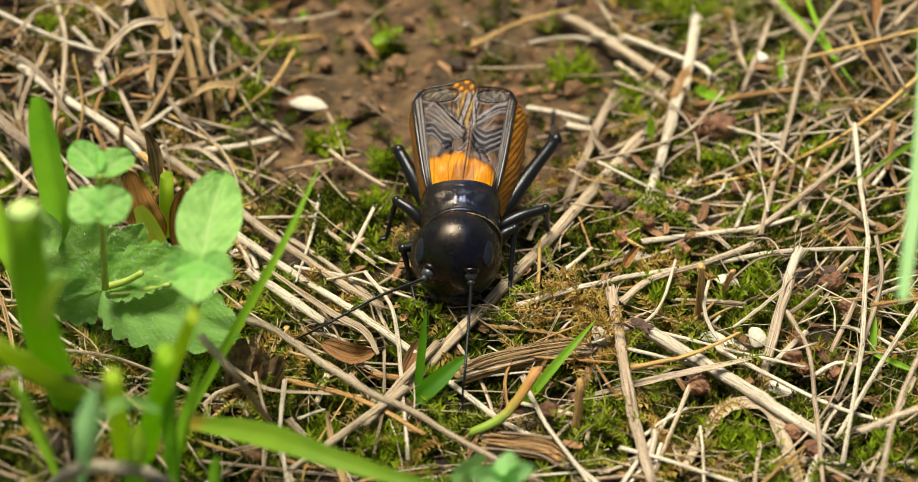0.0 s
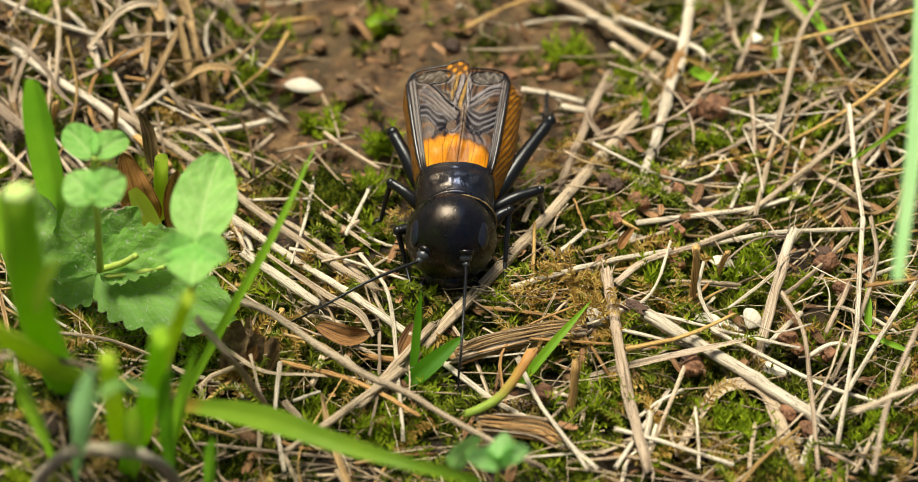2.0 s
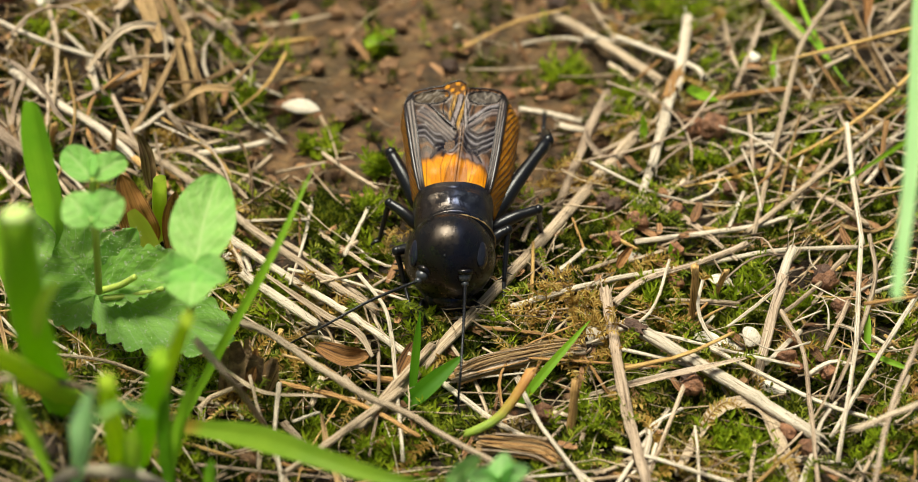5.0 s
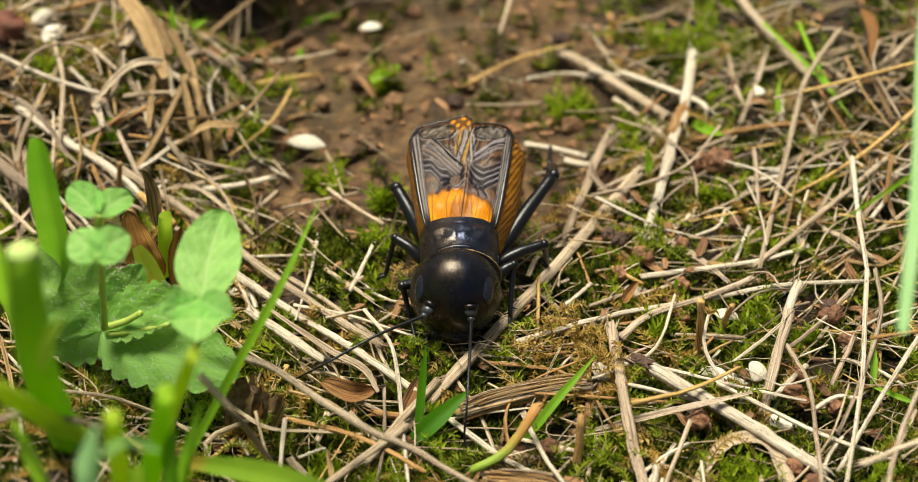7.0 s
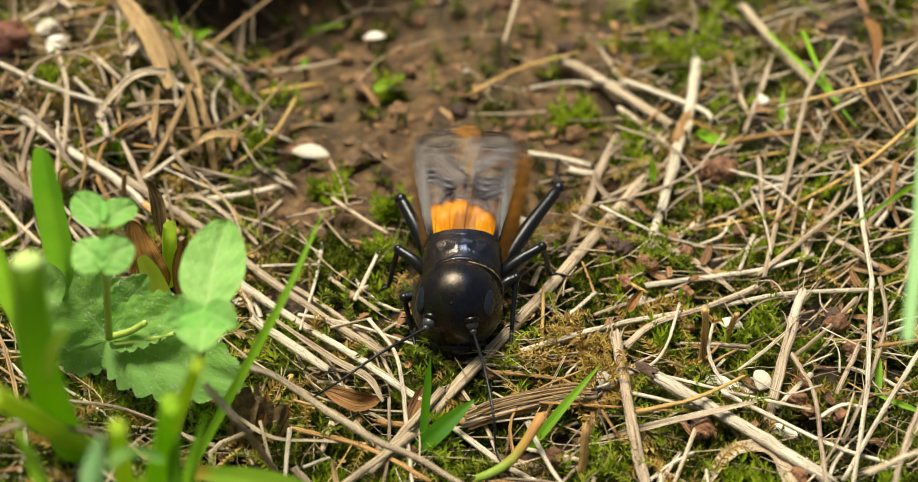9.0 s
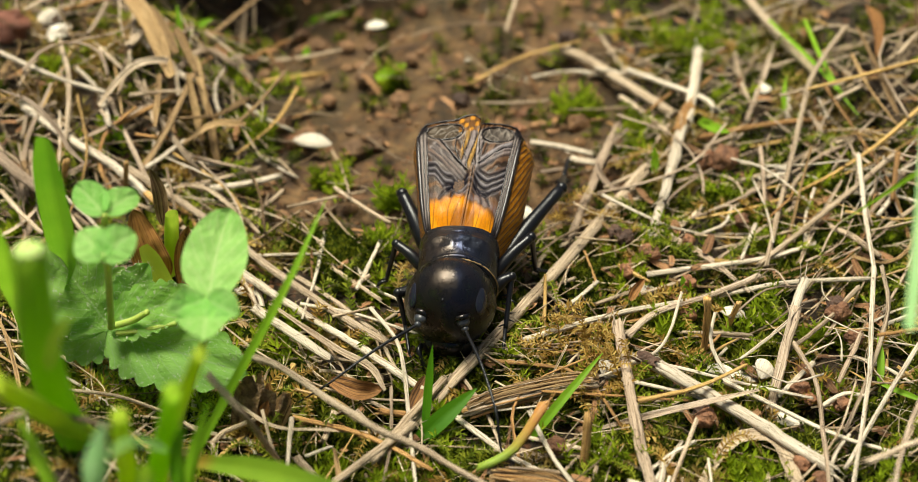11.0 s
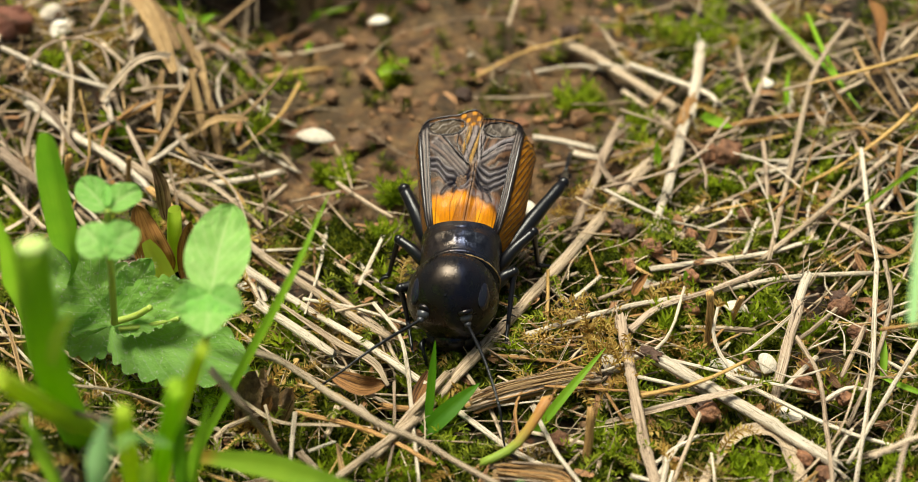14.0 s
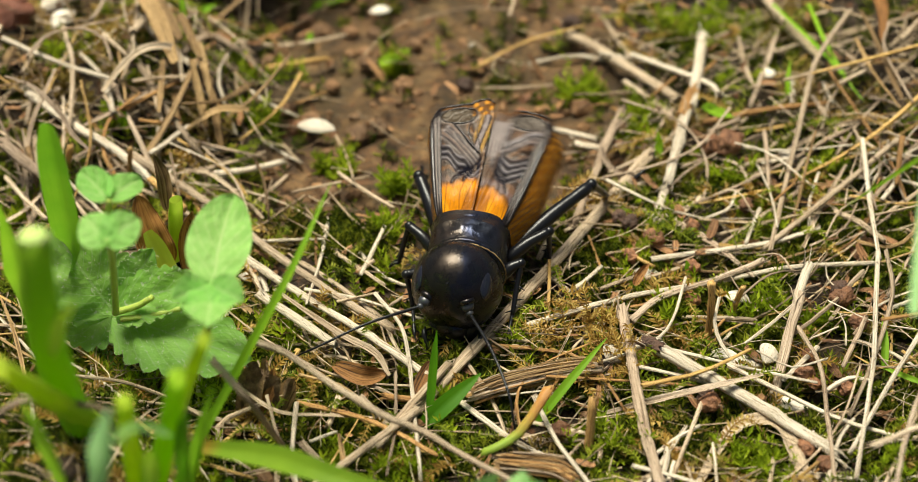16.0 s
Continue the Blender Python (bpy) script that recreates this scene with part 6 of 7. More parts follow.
grey(0.49, (-30.1, 36.1, 6.1), (-27.9, 38.9, 6.2), (-25.5, 40.0, 4.2))
pale(0.46, (-23.5, 24.7, 6.0), (-21.5, 22.0, 5.9))
ribbon(0.40, (-29.3, 16.1, 4.6), (-27.0, 17.6, 4.9), (-24.7, 19.5, 5.3))
tan(0.45, (-33.6, 19.4, 5.1), (-33.9, 17.1, 4.1))
tan(0.57, (-33.0, 15.6, 3.8), (-31.9, 11.2, 3.4))
burnt(1.00, (12.1, -7.3, 2.7), (13.0, -8.1, 2.8))



def build_hay():
    """Long thin dead stems and curled narrow blades that lie criss-cross over the turf."""
    rng = random.Random(90)
    kinds = ((STRAW, 5), (STRAW_PALE, 3), (STRAW_GREY, 3), (STRAW_GOLD, 2), (STRAW_RUST, 2), (WITHERED, 2))
    bag = [m for m, k in kinds for _ in range(k)]
    for x0, y0, spread, count in ((30.5, 9.0, 3.4, 16), (29.5, 15.5, 3.0, 9), (27.5, -9.0, 3.5, 9), (20.5, 6.5, 3.6, 10), (-30.0, 20.0, 4.0, 12)):
        for _ in range(count):
            x, y = rng.gauss(x0, spread), rng.gauss(y0, spread)
            a, ln = rng.uniform(0, 3.14), rng.uniform(3, 9)
            d = np.array((math.cos(a), math.sin(a)))
            bend = rng.gauss(0, 0.14) * ln
            pts = []
            for f in (-0.5, 0, 0.5):
                px, py = x + d[0] * ln * f - d[1] * bend * (0.25 - f * f) * 4, y + d[1] * ln * f + d[0] * bend * (0.25 - f * f) * 4
                pts.append((px, py, lie(px, py) + 1.3 + rng.uniform(0, 1.8)))
            stalk(rng.choice(bag), "thin dry grass stem in a loose tangle", rng.uniform(0.10, 0.24), pts, 0.6, 7, rng.uniform(0.4, 0.9), 0.14)
    made = 0
    while made < 70:
        x, y = rng.uniform(-36, 36), rng.uniform(-22, 17)
        # dense beside the bare soil, thin in the mossy foreground, none where the cricket walks
        if rng.random() > 0.25 + 0.75 * grassy(x, y) or rng.random() < 1.2 * bare(x, y) or (abs(x) < 9 and -9 < y < 20):
            continue
        made += 1
        a = rng.gauss(0.75, 0.6) if x > 0 else rng.gauss(2.3, 0.6)
        ln = rng.uniform(5, 17)
        bend, rise_up = rng.gauss(0, 0.16) * ln, rng.uniform(0.0, 2.4)
        d, q = np.array((math.cos(a), math.sin(a))), np.array((-math.sin(a), math.cos(a)))
        pts = []
        for f in (-0.5, -0.17, 0.17, 0.5):
            p = np.array((x, y)) + d * ln * f + q * bend * (0.25 - f * f) * 4
            pts.append((p[0], p[1], lie(p[0], p[1]) + 0.9 + rise_up * (0.5 + f) + rng.uniform(0, 0.7)))
        if made % 5 == 0:
            ribbon(rng.uniform(0.25, 0.5), *pts, mat=rng.choice((STRAW, WITHERED, STRAW_GREY)))
        else:
            stalk(rng.choice(bag), "thin dry grass stem lying across the turf", rng.uniform(0.16, 0.36), pts, 0.7, 8, rng.uniform(0.5, 0.9), 0.12)


build_hay()

# ---- living plants ----
BASE = {}


def plant(name, label, category, base):
    """The foot of a plant, to which its parts belong."""
    ob = new(name)
    ob.location = Vector(base) * MM
    BASE[ob] = np.array(base)
    tagged(ob, label, category)
    return ob


def on_plant(parent, pts):
    return np.array(pts, dtype=float) - BASE.get(parent, np.zeros(3))


def lone_stem(mat, label, width, *p):
    stalk(mat, label, width, p)


def stem(parent, name, mat, width, *p, taper=0.8, flat=1.0, label="", ends=True):
    n = 16
    path = curve_points(on_plant(parent, p), n)
    form = tube(path, np.linspace(1, taper, n) * width / 2, 10, flat, lumps=0.03, rng=STRAW_RNG, ends=ends)
    return mesh_ob(name, form[0], form[1], mat, parent, label, form[2])


def blade(parent, name, mat, width, *p, tip=0.08, root=0.7, face=(0.0, -0.6, 0.8), label="", bend=0.3, start=0.45, fall=1.7):
    """A living grass blade: a keeled ribbon that tapers to a point."""
    n = 22
    path = curve_points(on_plant(parent, p), n)
    tang, side, nrm = frames_along(path, np.asarray(face, dtype=float))
    run = np.concatenate([[0], np.cumsum(np.linalg.norm(np.diff(path, axis=0), axis=1))])
    v, u, f = [], [], []
    cols = 7
    for i in range(n):
        s = i / (n - 1)
        h = width / 2 * (root + (1 - root) * min(1, s * 4)) * (1 if s < start else tip + (1 - tip) * (1 - ((s - start) / (1 - start)) ** fall))
        for k in range(cols):
            a = (k / (cols - 1) - 0.5) * 2
            v.append(path[i] + side[i] * a * h + nrm[i] * bend * h * abs(a))
            u.append((run[i], a * h))
    for i in range(n - 1):
        for k in range(cols - 1):
            q = (i * cols + k, i * cols + k + 1, (i + 1) * cols + k + 1, (i + 1) * cols + k)
            f.append(q)
    return mesh_ob(name, v, f, mat, parent, label, u)


def cut_stem(parent, name, mat, width, *p):
    return stem(parent, name, mat, width, *p, taper=0.72, flat=0.7, ends=False)



def wide_blade(mat, label, width, *p):
    lone_blade(mat, label, width, *p, tip=0.5, root=1.0, bend=0.15)


def broad_blade(mat, label, width, *p):
    lone_blade(mat, label, width, *p, tip=0.1, root=0.35, start=0.15, fall=0.75)


def lone_blade(mat, label, width, *p, **kw):
    root = Vector(p[0])
    ob = blade(None, "green_grass", mat, width, *[tuple(Vector(q) - root) for q in p], **kw)
    ob.location = root * MM
    tagged(ob, label, "grass", group="green grass blades")


def leaf(parent, mat, cup, teeth, width, *p, heart=0.0, label="", face=(0.05, -0.6, 0.8)):
    ob = leaf_sheet("leaf", mat, width, on_plant(parent, p), cup, teeth, label, parent=parent, heart=heart, face=face)
    if teeth:
        # soft hairs on the margin and the upper side
        rng = random.Random(len(ob.data.vertices) + int(width * 100))
        verts = [v.co / MM for v in ob.data.vertices]
        norms = [v.normal.copy() for v in ob.data.vertices]
        pieces = []
        for k in range(150):
            i = rng.randrange(len(verts)) if k % 2 else rng.randrange(len(verts) // 11) * 11 + rng.choice((0, 10))
            way = (norms[i] * (1 if norms[i].z > 0 else -1) + Vector((rng.uniform(-1, 1), rng.uniform(-1, 1), rng.uniform(-0.3, 0.6))) * 0.9).normalized()
            b = verts[i]
            ln = rng.uniform(0.14, 0.4)
            pieces.append(tube(np.array([b, b + way * ln * 0.5, b + way * ln + Vector((0, 0, -0.05))]), np.array([0.013, 0.011, 0.004]), 3, ends=False))
        v, f, u = join(pieces)
        mesh_ob("leaf_hairs", v, f, HAIR, ob, "fine white hairs", u)
    return ob


herb = plant("broad_leaved_herb", "young broad-leaved herb with round light-green leaves", "herb", (-20.9, -13.6, -4.4))
stem(herb, "stem", LEAF_STEM, 0.62, (-19.6, -20.4, 2.6), (-18.0, -17.1, 7.8), (-16.1, -17.2, 13.8), (-15.6, -16.6, 16.4))
leaf(herb, LEAF, 0.18, 0.0, 4.07, (-15.7, -16.6, 16.4), (-15.4, -13.5, 17.4), (-14.7, -10.4, 18.5))
leaf(herb, LEAF, 0.22, 0.0, 3.47, (-15.4, -17.9, 17.4), (-15.4, -20.6, 18.2), (-15.3, -23.3, 18.9))
leaf(herb, LEAF, 0.25, 0.0, 2.17, (-15.7, -17.9, 17.5), (-16.4, -19.4, 18.3), (-17.5, -21.0, 19.1))
leaf(herb, LEAF, 0.25, 0.0, 2.17, (-15.6, -17.9, 17.4), (-14.5, -19.5, 18.2), (-13.3, -21.1, 18.9))
stem(herb, "stem", LEAF_STEM, 0.49, (-23.9, -7.4, 6.1), (-22.9, -11.0, 12.4), (-21.9, -15.2, 18.0), (-21.4, -18.4, 21.3))
leaf(herb, LEAF, 0.1, 0.0, 2.4, (-21.4, -18.6, 21.2), (-22.1, -17.7, 21.7), (-22.9, -16.6, 21.9))
leaf(herb, LEAF, 0.1, 0.0, 2.4, (-21.4, -18.6, 21.2), (-20.6, -17.7, 21.7), (-19.6, -16.8, 21.8))
leaf(herb, LEAF, 0.25, 0.0, 2.11, (-22.0, -13.2, 20.4), (-21.4, -11.4, 19.9), (-20.5, -9.7, 19.3))
leaf(herb, LEAF, 0.25, 0.0, 2.11, (-22.1, -13.2, 20.4), (-23.2, -11.2, 20.1), (-24.4, -9.3, 19.7))
stem(herb, "stem", LEAF_STEM, 0.43, (-22.4, -13.5, 17.4), (-22.2, -13.3, 19.0), (-22.0, -13.2, 20.4))
rosette = plant("hairy_rosette", "low rosette of hairy dark-green toothed leaves", "herb", (-24.8, -3.6, 2.8))
leaf(rosette, LEAF_DARK, 0.1, 0.09, 5.94, (-24.5, -4.9, 3.9), (-20.0, -8.3, 4.9), (-14.5, -11.7, 5.7))
leaf(rosette, LEAF_DARK, 0.1, 0.09, 6.02, (-24.5, -5.1, 4.1), (-26.2, -4.3, 6.7), (-28.3, -2.9, 9.9))
leaf(rosette, LEAF_DARK, 0.15, 0.09, 2.81, (-24.4, -4.8, 4.5), (-22.8, -4.3, 6.7), (-21.5, -3.9, 8.7))
leaf(rosette, LEAF_DARK, 0.15, 0.09, 3.56, (-24.3, -6.1, 5.0), (-21.2, -6.5, 7.0), (-17.8, -7.2, 8.6))
leaf(rosette, LEAF_DARK, 0.12, 0.09, 4.47, (-24.7, -3.7, 2.7), (-26.6, -4.6, 3.2), (-28.0, -4.8, 4.5))
leaf(rosette, LEAF_DARK, 0.12, 0.09, 3.68, (-27.8, -5.5, -0.5), (-26.0, -6.5, -0.4), (-23.5, -7.3, -0.1))
stem(rosette, "leaf_stalk", LEAF_STEM, 0.51, (-24.2, -6.6, 5.4), (-22.5, -7.1, 6.4), (-21.3, -7.5, 7.5))
stem(rosette, "leaf_stalk", LEAF_STEM, 0.44, (-23.7, -6.9, 5.1), (-21.5, -7.5, 5.9), (-19.4, -8.0, 6.9))
shoot = plant("cut_grass_shoot", "thick cut green grass shoot with blunt tip", "grass", (-24.5, -19.6, 7.1))
stem(shoot, "cut_face", STEM_PALE, 1.75, (-22.2, -31.78, 32.5), (-22.19, -31.82, 32.85), taper=0.9, flat=0.8, label="pale blunt cut")
stem(shoot, "stem", STEM_GREEN, 2.15, (-25.0, -17.6, 5.1), (-23.1, -28.5, 19.9), (-22.6, -31.3, 26.7), (-22.2, -31.8, 32.7), taper=0.9, flat=0.8, ends=False)
cut_stem(shoot, "sheath", STEM_YELLOW, 1.86, (-24.5, -16.2, 4.2), (-23.3, -30.9, 20.7), (-24.3, -36.0, 27.8))
blade(shoot, "blade", GRASS_YELLOW, 0.91, (-22.1, -32.8, 25.5), (-21.1, -33.7, 28.4), (-19.8, -34.9, 31.1))
blade(shoot, "blade", GRASS, 1.30, (-24.3, -25.1, 5.4), (-23.2, -32.2, 17.1), (-22.8, -37.2, 26.3))
tuft = plant("young_grass_tuft", "young light-green grass tuft with blunt clipped stems", "grass", (-20.6, -23.2, 2.8))
cut_stem(tuft, "stem", STEM_YELLOW, 1.27, (-21.0, -22.0, 3.7), (-18.5, -33.7, 20.4), (-17.5, -38.1, 27.2))
blade(tuft, "blade", GRASS_PALE, 1.92, (-23.1, -26.2, 5.0), (-19.6, -36.8, 20.8), (-17.8, -40.3, 28.7))
cut_stem(tuft, "stem", STEM_GREEN, 1.50, (-20.5, -23.7, 3.4), (-16.9, -31.4, 18.1), (-15.3, -34.5, 25.5))
cut_stem(tuft, "stem", STEM_YELLOW, 1.16, (-20.0, -20.7, 2.9), (-17.2, -27.7, 15.4), (-15.6, -30.0, 20.8), (-14.0, -32.3, 26.1))
blade(tuft, "blade", LEAF, 1.00, (-16.1, -34.6, 21.3), (-16.8, -39.6, 26.5), (-16.8, -45.1, 31.0))
blade(tuft, "blade", GRASS_MID, 1.3, (-17.6, -24.0, 4.0), (-15.9, -32.0, 17.6), (-14.9, -35.2, 23.4), tip=0.3)
blade(tuft, "blade", GRASS_MID, 1.1, (-15.4, -24.4, 2.0), (-14.0, -30.2, 11.6), (-13.4, -32.6, 15.6), tip=0.3)
blade(tuft, "blade", GRASS_YELLOW, 1.5, (-19.2, -28.0, 8.0), (-17.6, -33.6, 17.2), (-17.0, -35.2, 20.6), tip=0.4)
blade(tuft, "blade", GRASS, 1.01, (-18.2, -20.8, 1.6), (-15.7, -28.6, 14.4), (-13.9, -32.1, 22.3))
blade(shoot, "blade", GRASS_MID, 2.1, (-28.5, 2.7, -0.3), (-26.6, -5.6, 10.4), (-25.9, -9.2, 19.0), (-25.4, -11.4, 25.0), tip=0.42, root=0.8, start=0.62, fall=2.6, bend=0.35)
blade(shoot, "blade", GRASS, 1.64, (-30.6, -4.3, -0.4), (-28.4, -13.4, 12.9), (-27.7, -16.1, 18.5), (-27.4, -18.4, 24.4))
lone_blade(GRASS, "long slender green grass blade leaning over the straws", 0.58, (-19.4, -21.8, 2.6), (-14.0, -18.2, 11.8), (-10.9, -15.8, 16.8), (-8.5, -11.4, 20.0))
broad_blade(GRASS_LIME, "broad yellow-green grass blade bending low", 1.88, (-16.6, -24.6, 10.4), (-12.4, -26.8, 11.8), (-9.2, -29.1, 12.9), (-5.8, -30.9, 13.1), (-2.1, -32.6, 13.4), (1.9, -31.3, 10.2), (5.4, -26.5, -0.1))
lone_blade(GRASS_DEEP, "short fresh green blade sprouting from the straw", 1.25, (-3.1, -13.5, 1.2), (-1.5, -12.5, 2.2), (0.7, -10.8, 3.2))
lone_blade(GRASS_DEEP, "short fresh green blade sprouting from the straw", 0.59, (-2.8, -13.0, 1.5), (-2.5, -11.1, 3.7), (-2.2, -9.4, 5.9))
lone_blade(GRASS, "thin fresh green blade sprouting from the straw", 0.63, (4.3, -13.0, 0.5), (6.5, -11.1, 2.4), (9.3, -8.4, 4.1))
wide_blade(GRASS_PALE, "tall pale green grass blade arching over the turf", 1.18, (41.4, -7.0, -0.2), (33.0, -13.8, 29.5), (30.5, -5.3, 35.0), (28.2, -8.6, 32.6), (25.9, -21.1, 28.6), (23.4, -31.9, 26.7))
lone_blade(GRASS, "thin green grass stem leaning in from the edge", 0.40, (43.0, 0.0, 2.0), (35.5, -9.0, 22.0), (30.66, -11.0, 23.4), (28.49, -10.5, 21.0), (26.39, -10.0, 18.6), (24.22, -9.5, 16.2))
lone_blade(GRASS, "short fresh green blade among dry stalks", 0.53, (28.4, -8.6, 1.0), (28.6, -6.9, 2.0), (28.6, -5.2, 2.9))
lone_blade(GRASS, "short fresh green blade among dry stalks", 0.40, (30.4, -11.4, 2.3), (29.2, -10.5, 2.2), (27.8, -9.3, 2.0))
lone_blade(GRASS, "thin green grass blade among dry stalks", 0.37, (25.3, 32.1, 4.2), (28.6, 24.2, 4.4), (30.9, 19.1, 3.6))
lone_blade(GRASS, "thin green grass blade among dry stalks", 0.37, (28.0, 30.9, 5.0), (28.8, 25.7, 4.5), (30.3, 20.5, 3.7))
lone_blade(GRASS, "small green blade at the burrow mouth", 0.61, (-14.7, 40.8, -1.8), (-12.2, 40.3, -0.4), (-9.7, 39.2, 0.8))
lone_blade(GRASS, "small green blade on bare soil", 0.61, (-13.1, 32.4, 0.8), (-13.3, 39.2, -2.5), (-13.0, 39.7, -1.9))
lone_blade(GRASS_YELLOW, "small green blade on bare soil", 0.87, (-7.1, 28.8, 1.1), (-5.9, 29.8, 1.1), (-4.6, 30.9, 1.1))
lone_blade(GRASS, "small green blade at the burrow mouth", 0.67, (-22.4, 30.7, 4.6), (-21.3, 31.1, 5.1), (-20.3, 31.3, 5.5))
lone_blade(GRASS, "small green blade at the burrow mouth", 0.56, (-22.9, 28.4, 4.9), (-22.7, 28.8, 6.4), (-22.9, 29.9, 7.9))
lone_blade(GRASS, "short green blade in the dead grass", 0.72, (-26.7, 17.3, 3.3), (-26.5, 17.6, 4.4), (-26.6, 18.0, 5.5))
lone_blade(GRASS, "short green blade in the dead grass", 0.63, (14.8, 15.7, 1.0), (14.8, 16.3, 2.0), (14.7, 16.4, 3.0))
lone_blade(GRASS, "short green blade in the dead grass", 0.92, (18.9, 22.1, 1.3), (19.8, 20.1, 2.0), (20.8, 18.8, 2.5))
lone_blade(GRASS, "short green blade in the dead grass", 0.42, (25.5, 21.5, 2.4), (25.4, 22.4, 3.4), (25.7, 23.7, 4.5))
sprout = plant("clipped_shoot", "clipped yellow-green shoot with rust-brown withered sheath", "grass", (-20.6, -1.1, 5.8))
cut_stem(sprout, "stem", STEM_YELLOW, 1.37, (-20.6, -1.2, 5.7), (-20.2, -1.3, 8.6), (-19.9, -1.7, 11.3))
blade(sprout, "blade", STEM_YELLOW, 1.3, (-20.4, -3.4, 5.4), (-21.0, -3.3, 7.4), (-21.9, -3.0, 9.6), tip=0.5, start=0.7)
leaf_sheet("withered_sheath", RUST_SHEATH, 2.5, on_plant(sprout, [(-21.0, -2.6, 6.0), (-21.8, -2.2, 8.4), (-22.6, -1.2, 11.4)]), 0.5, label="curled rust-brown withered sheath", parent=sprout, ripple=0.10)
leaf_sheet("withered_sheath", RUST_SHEATH, 1.5, on_plant(sprout, [(-19.5, -2.0, 4.9), (-19.3, -1.6, 7.6), (-18.9, -1.4, 10.0)]), 0.5, label="rust-brown withered sheath", parent=sprout, ripple=0.08)
leaf_sheet("withered_sheath", DEAD_LEAF, 1.0, on_plant(sprout, [(-20.8, -0.4, 9.4), (-20.9, 0.2, 11.6), (-21.4, 0.6, 13.4)]), 0.6, label="frayed brown sheath end", parent=sprout, ripple=0.12)
stump = plant("withered_stump", "withered brown grass stump with frayed top", "dead plant", (-15.5, -10.5, -2.3))
rng = random.Random(12)
for k in range(17):
    f = rng.uniform(-1, 1)
    foot = (-14.1 + 0.8 * f, -12.6 + rng.uniform(-0.4, 0.5), -0.6)
    top = (-13.0 + 2.1 * f + rng.gauss(0, 0.3), -11.2 + rng.uniform(-0.9, 0.6), 4.1 + rng.uniform(-1.6, 1.0) - 0.5 * f)
    mid = tuple((a + b) / 2 + rng.gauss(0, 0.22) for a, b in zip(foot, top))
    blade(stump, "fibre", rng.choice((STUMP, STUMP, STUMP, WITHERED, RUST_LEAF)), rng.uniform(0.45, 1.5), foot, mid, top, tip=rng.uniform(0.15, 0.6), root=0.9, bend=rng.uniform(-0.7, 0.9), start=rng.uniform(0.3, 0.8))
seedling = plant("seedling", "small seedling with pale blue-green round leaves", "herb", (2.6, -16.5, -4.8))
stem(seedling, "stem", LEAF_STEM, 0.32, (2.7, -21.5, 0.0), (2.7, -25.4, 5.7), (2.6, -30.2, 11.5))
leaf(seedling, LEAF_PALE, 0.2, 0.0, 1.47, (2.6, -30.2, 11.5), (3.2, -31.1, 12.8), (4.3, -32.0, 14.1))
leaf(seedling, LEAF_PALE, 0.2, 0.0, 1.47, (2.6, -30.2, 11.5), (1.9, -31.3, 12.6), (0.7, -32.3, 13.8))
leaf(seedling, LEAF_PALE, 0.2, 0.0, 1.47, (2.6, -30.2, 11.5), (2.7, -30.8, 13.1), (2.8, -31.4, 14.9))
leaf(seedling, LEAF, 0.2, 0.0, 1.22, (-0.1, -29.2, 9.7), (0.4, -29.7, 11.4), (1.5, -30.1, 13.3))
lone_stem(STRAW_GREY, "thin brown dead stem arching close above the turf", 0.47, (-33.4, -24.2, 6.0), (-27.0, -27.6, 16.3), (-24.3, -27.1, 16.8), (-22.2, -26.6, 15.8), (-20.8, -25.5, 14.1))
lone_stem(STRAW_GREY, "thin brown dead stem hanging beside the herb", 0.47, (-15.6, -20.6, 13.7), (-13.5, -22.8, 12.6), (-12.5, -18.5, 5.2), (-12.2, -15.3, 0.1))
lone_stem(STRAW_PALE, "pale dead stem lying close before the tuft", 0.88, (-26.1, -28.9, 5.9), (-22.1, -32.9, 14.5), (-19.5, -32.7, 14.9), (-16.8, -32.4, 13.6), (-16.0, -24.7, 0.7))
lone_stem(STRAW, "tan dead stem across the herb's foot", 0.41, (-15.7, -16.6, -0.2), (-16.9, -13.9, 1.5), (-13.9, -12.1, 2.0))
lone_blade(GRASS, "tiny green seedling leaf among stalks", 0.51, (15.9, 1.6, 1.1), (15.8, 1.8, 1.6), (15.7, 2.0, 2.1))
lone_stem(STEM_OLIVE, "browning green cut stem leaning over the moss", 0.70, (5.1, -14.0, 4.7), (4.3, -15.0, 3.8), (3.2, -16.1, 2.8), (2.0, -16.6, 2.2), (0.8, -16.9, 1.8))


# ---- small things on the ground ----
def lump(name, mat, label, category, x, y, r, squash=0.8, sink=0.25):
    rng = random.Random(int(x * 91 + y * 37))
    shape, rad = lump_form(rng, r, squash)
    v, f, u = ball((0, 0, 0), rad, spin(0, 0, rng.uniform(0, 180)), 26, 18, shape)
    ob = mesh_ob(name, v, f, mat, uvs=u)
    ob.location = Vector((x, y, lie(x, y) + r * squash * (1 - sink) + (1.15 if squash > 0.7 else -0.1))) * MM
    tagged(ob, label, category)


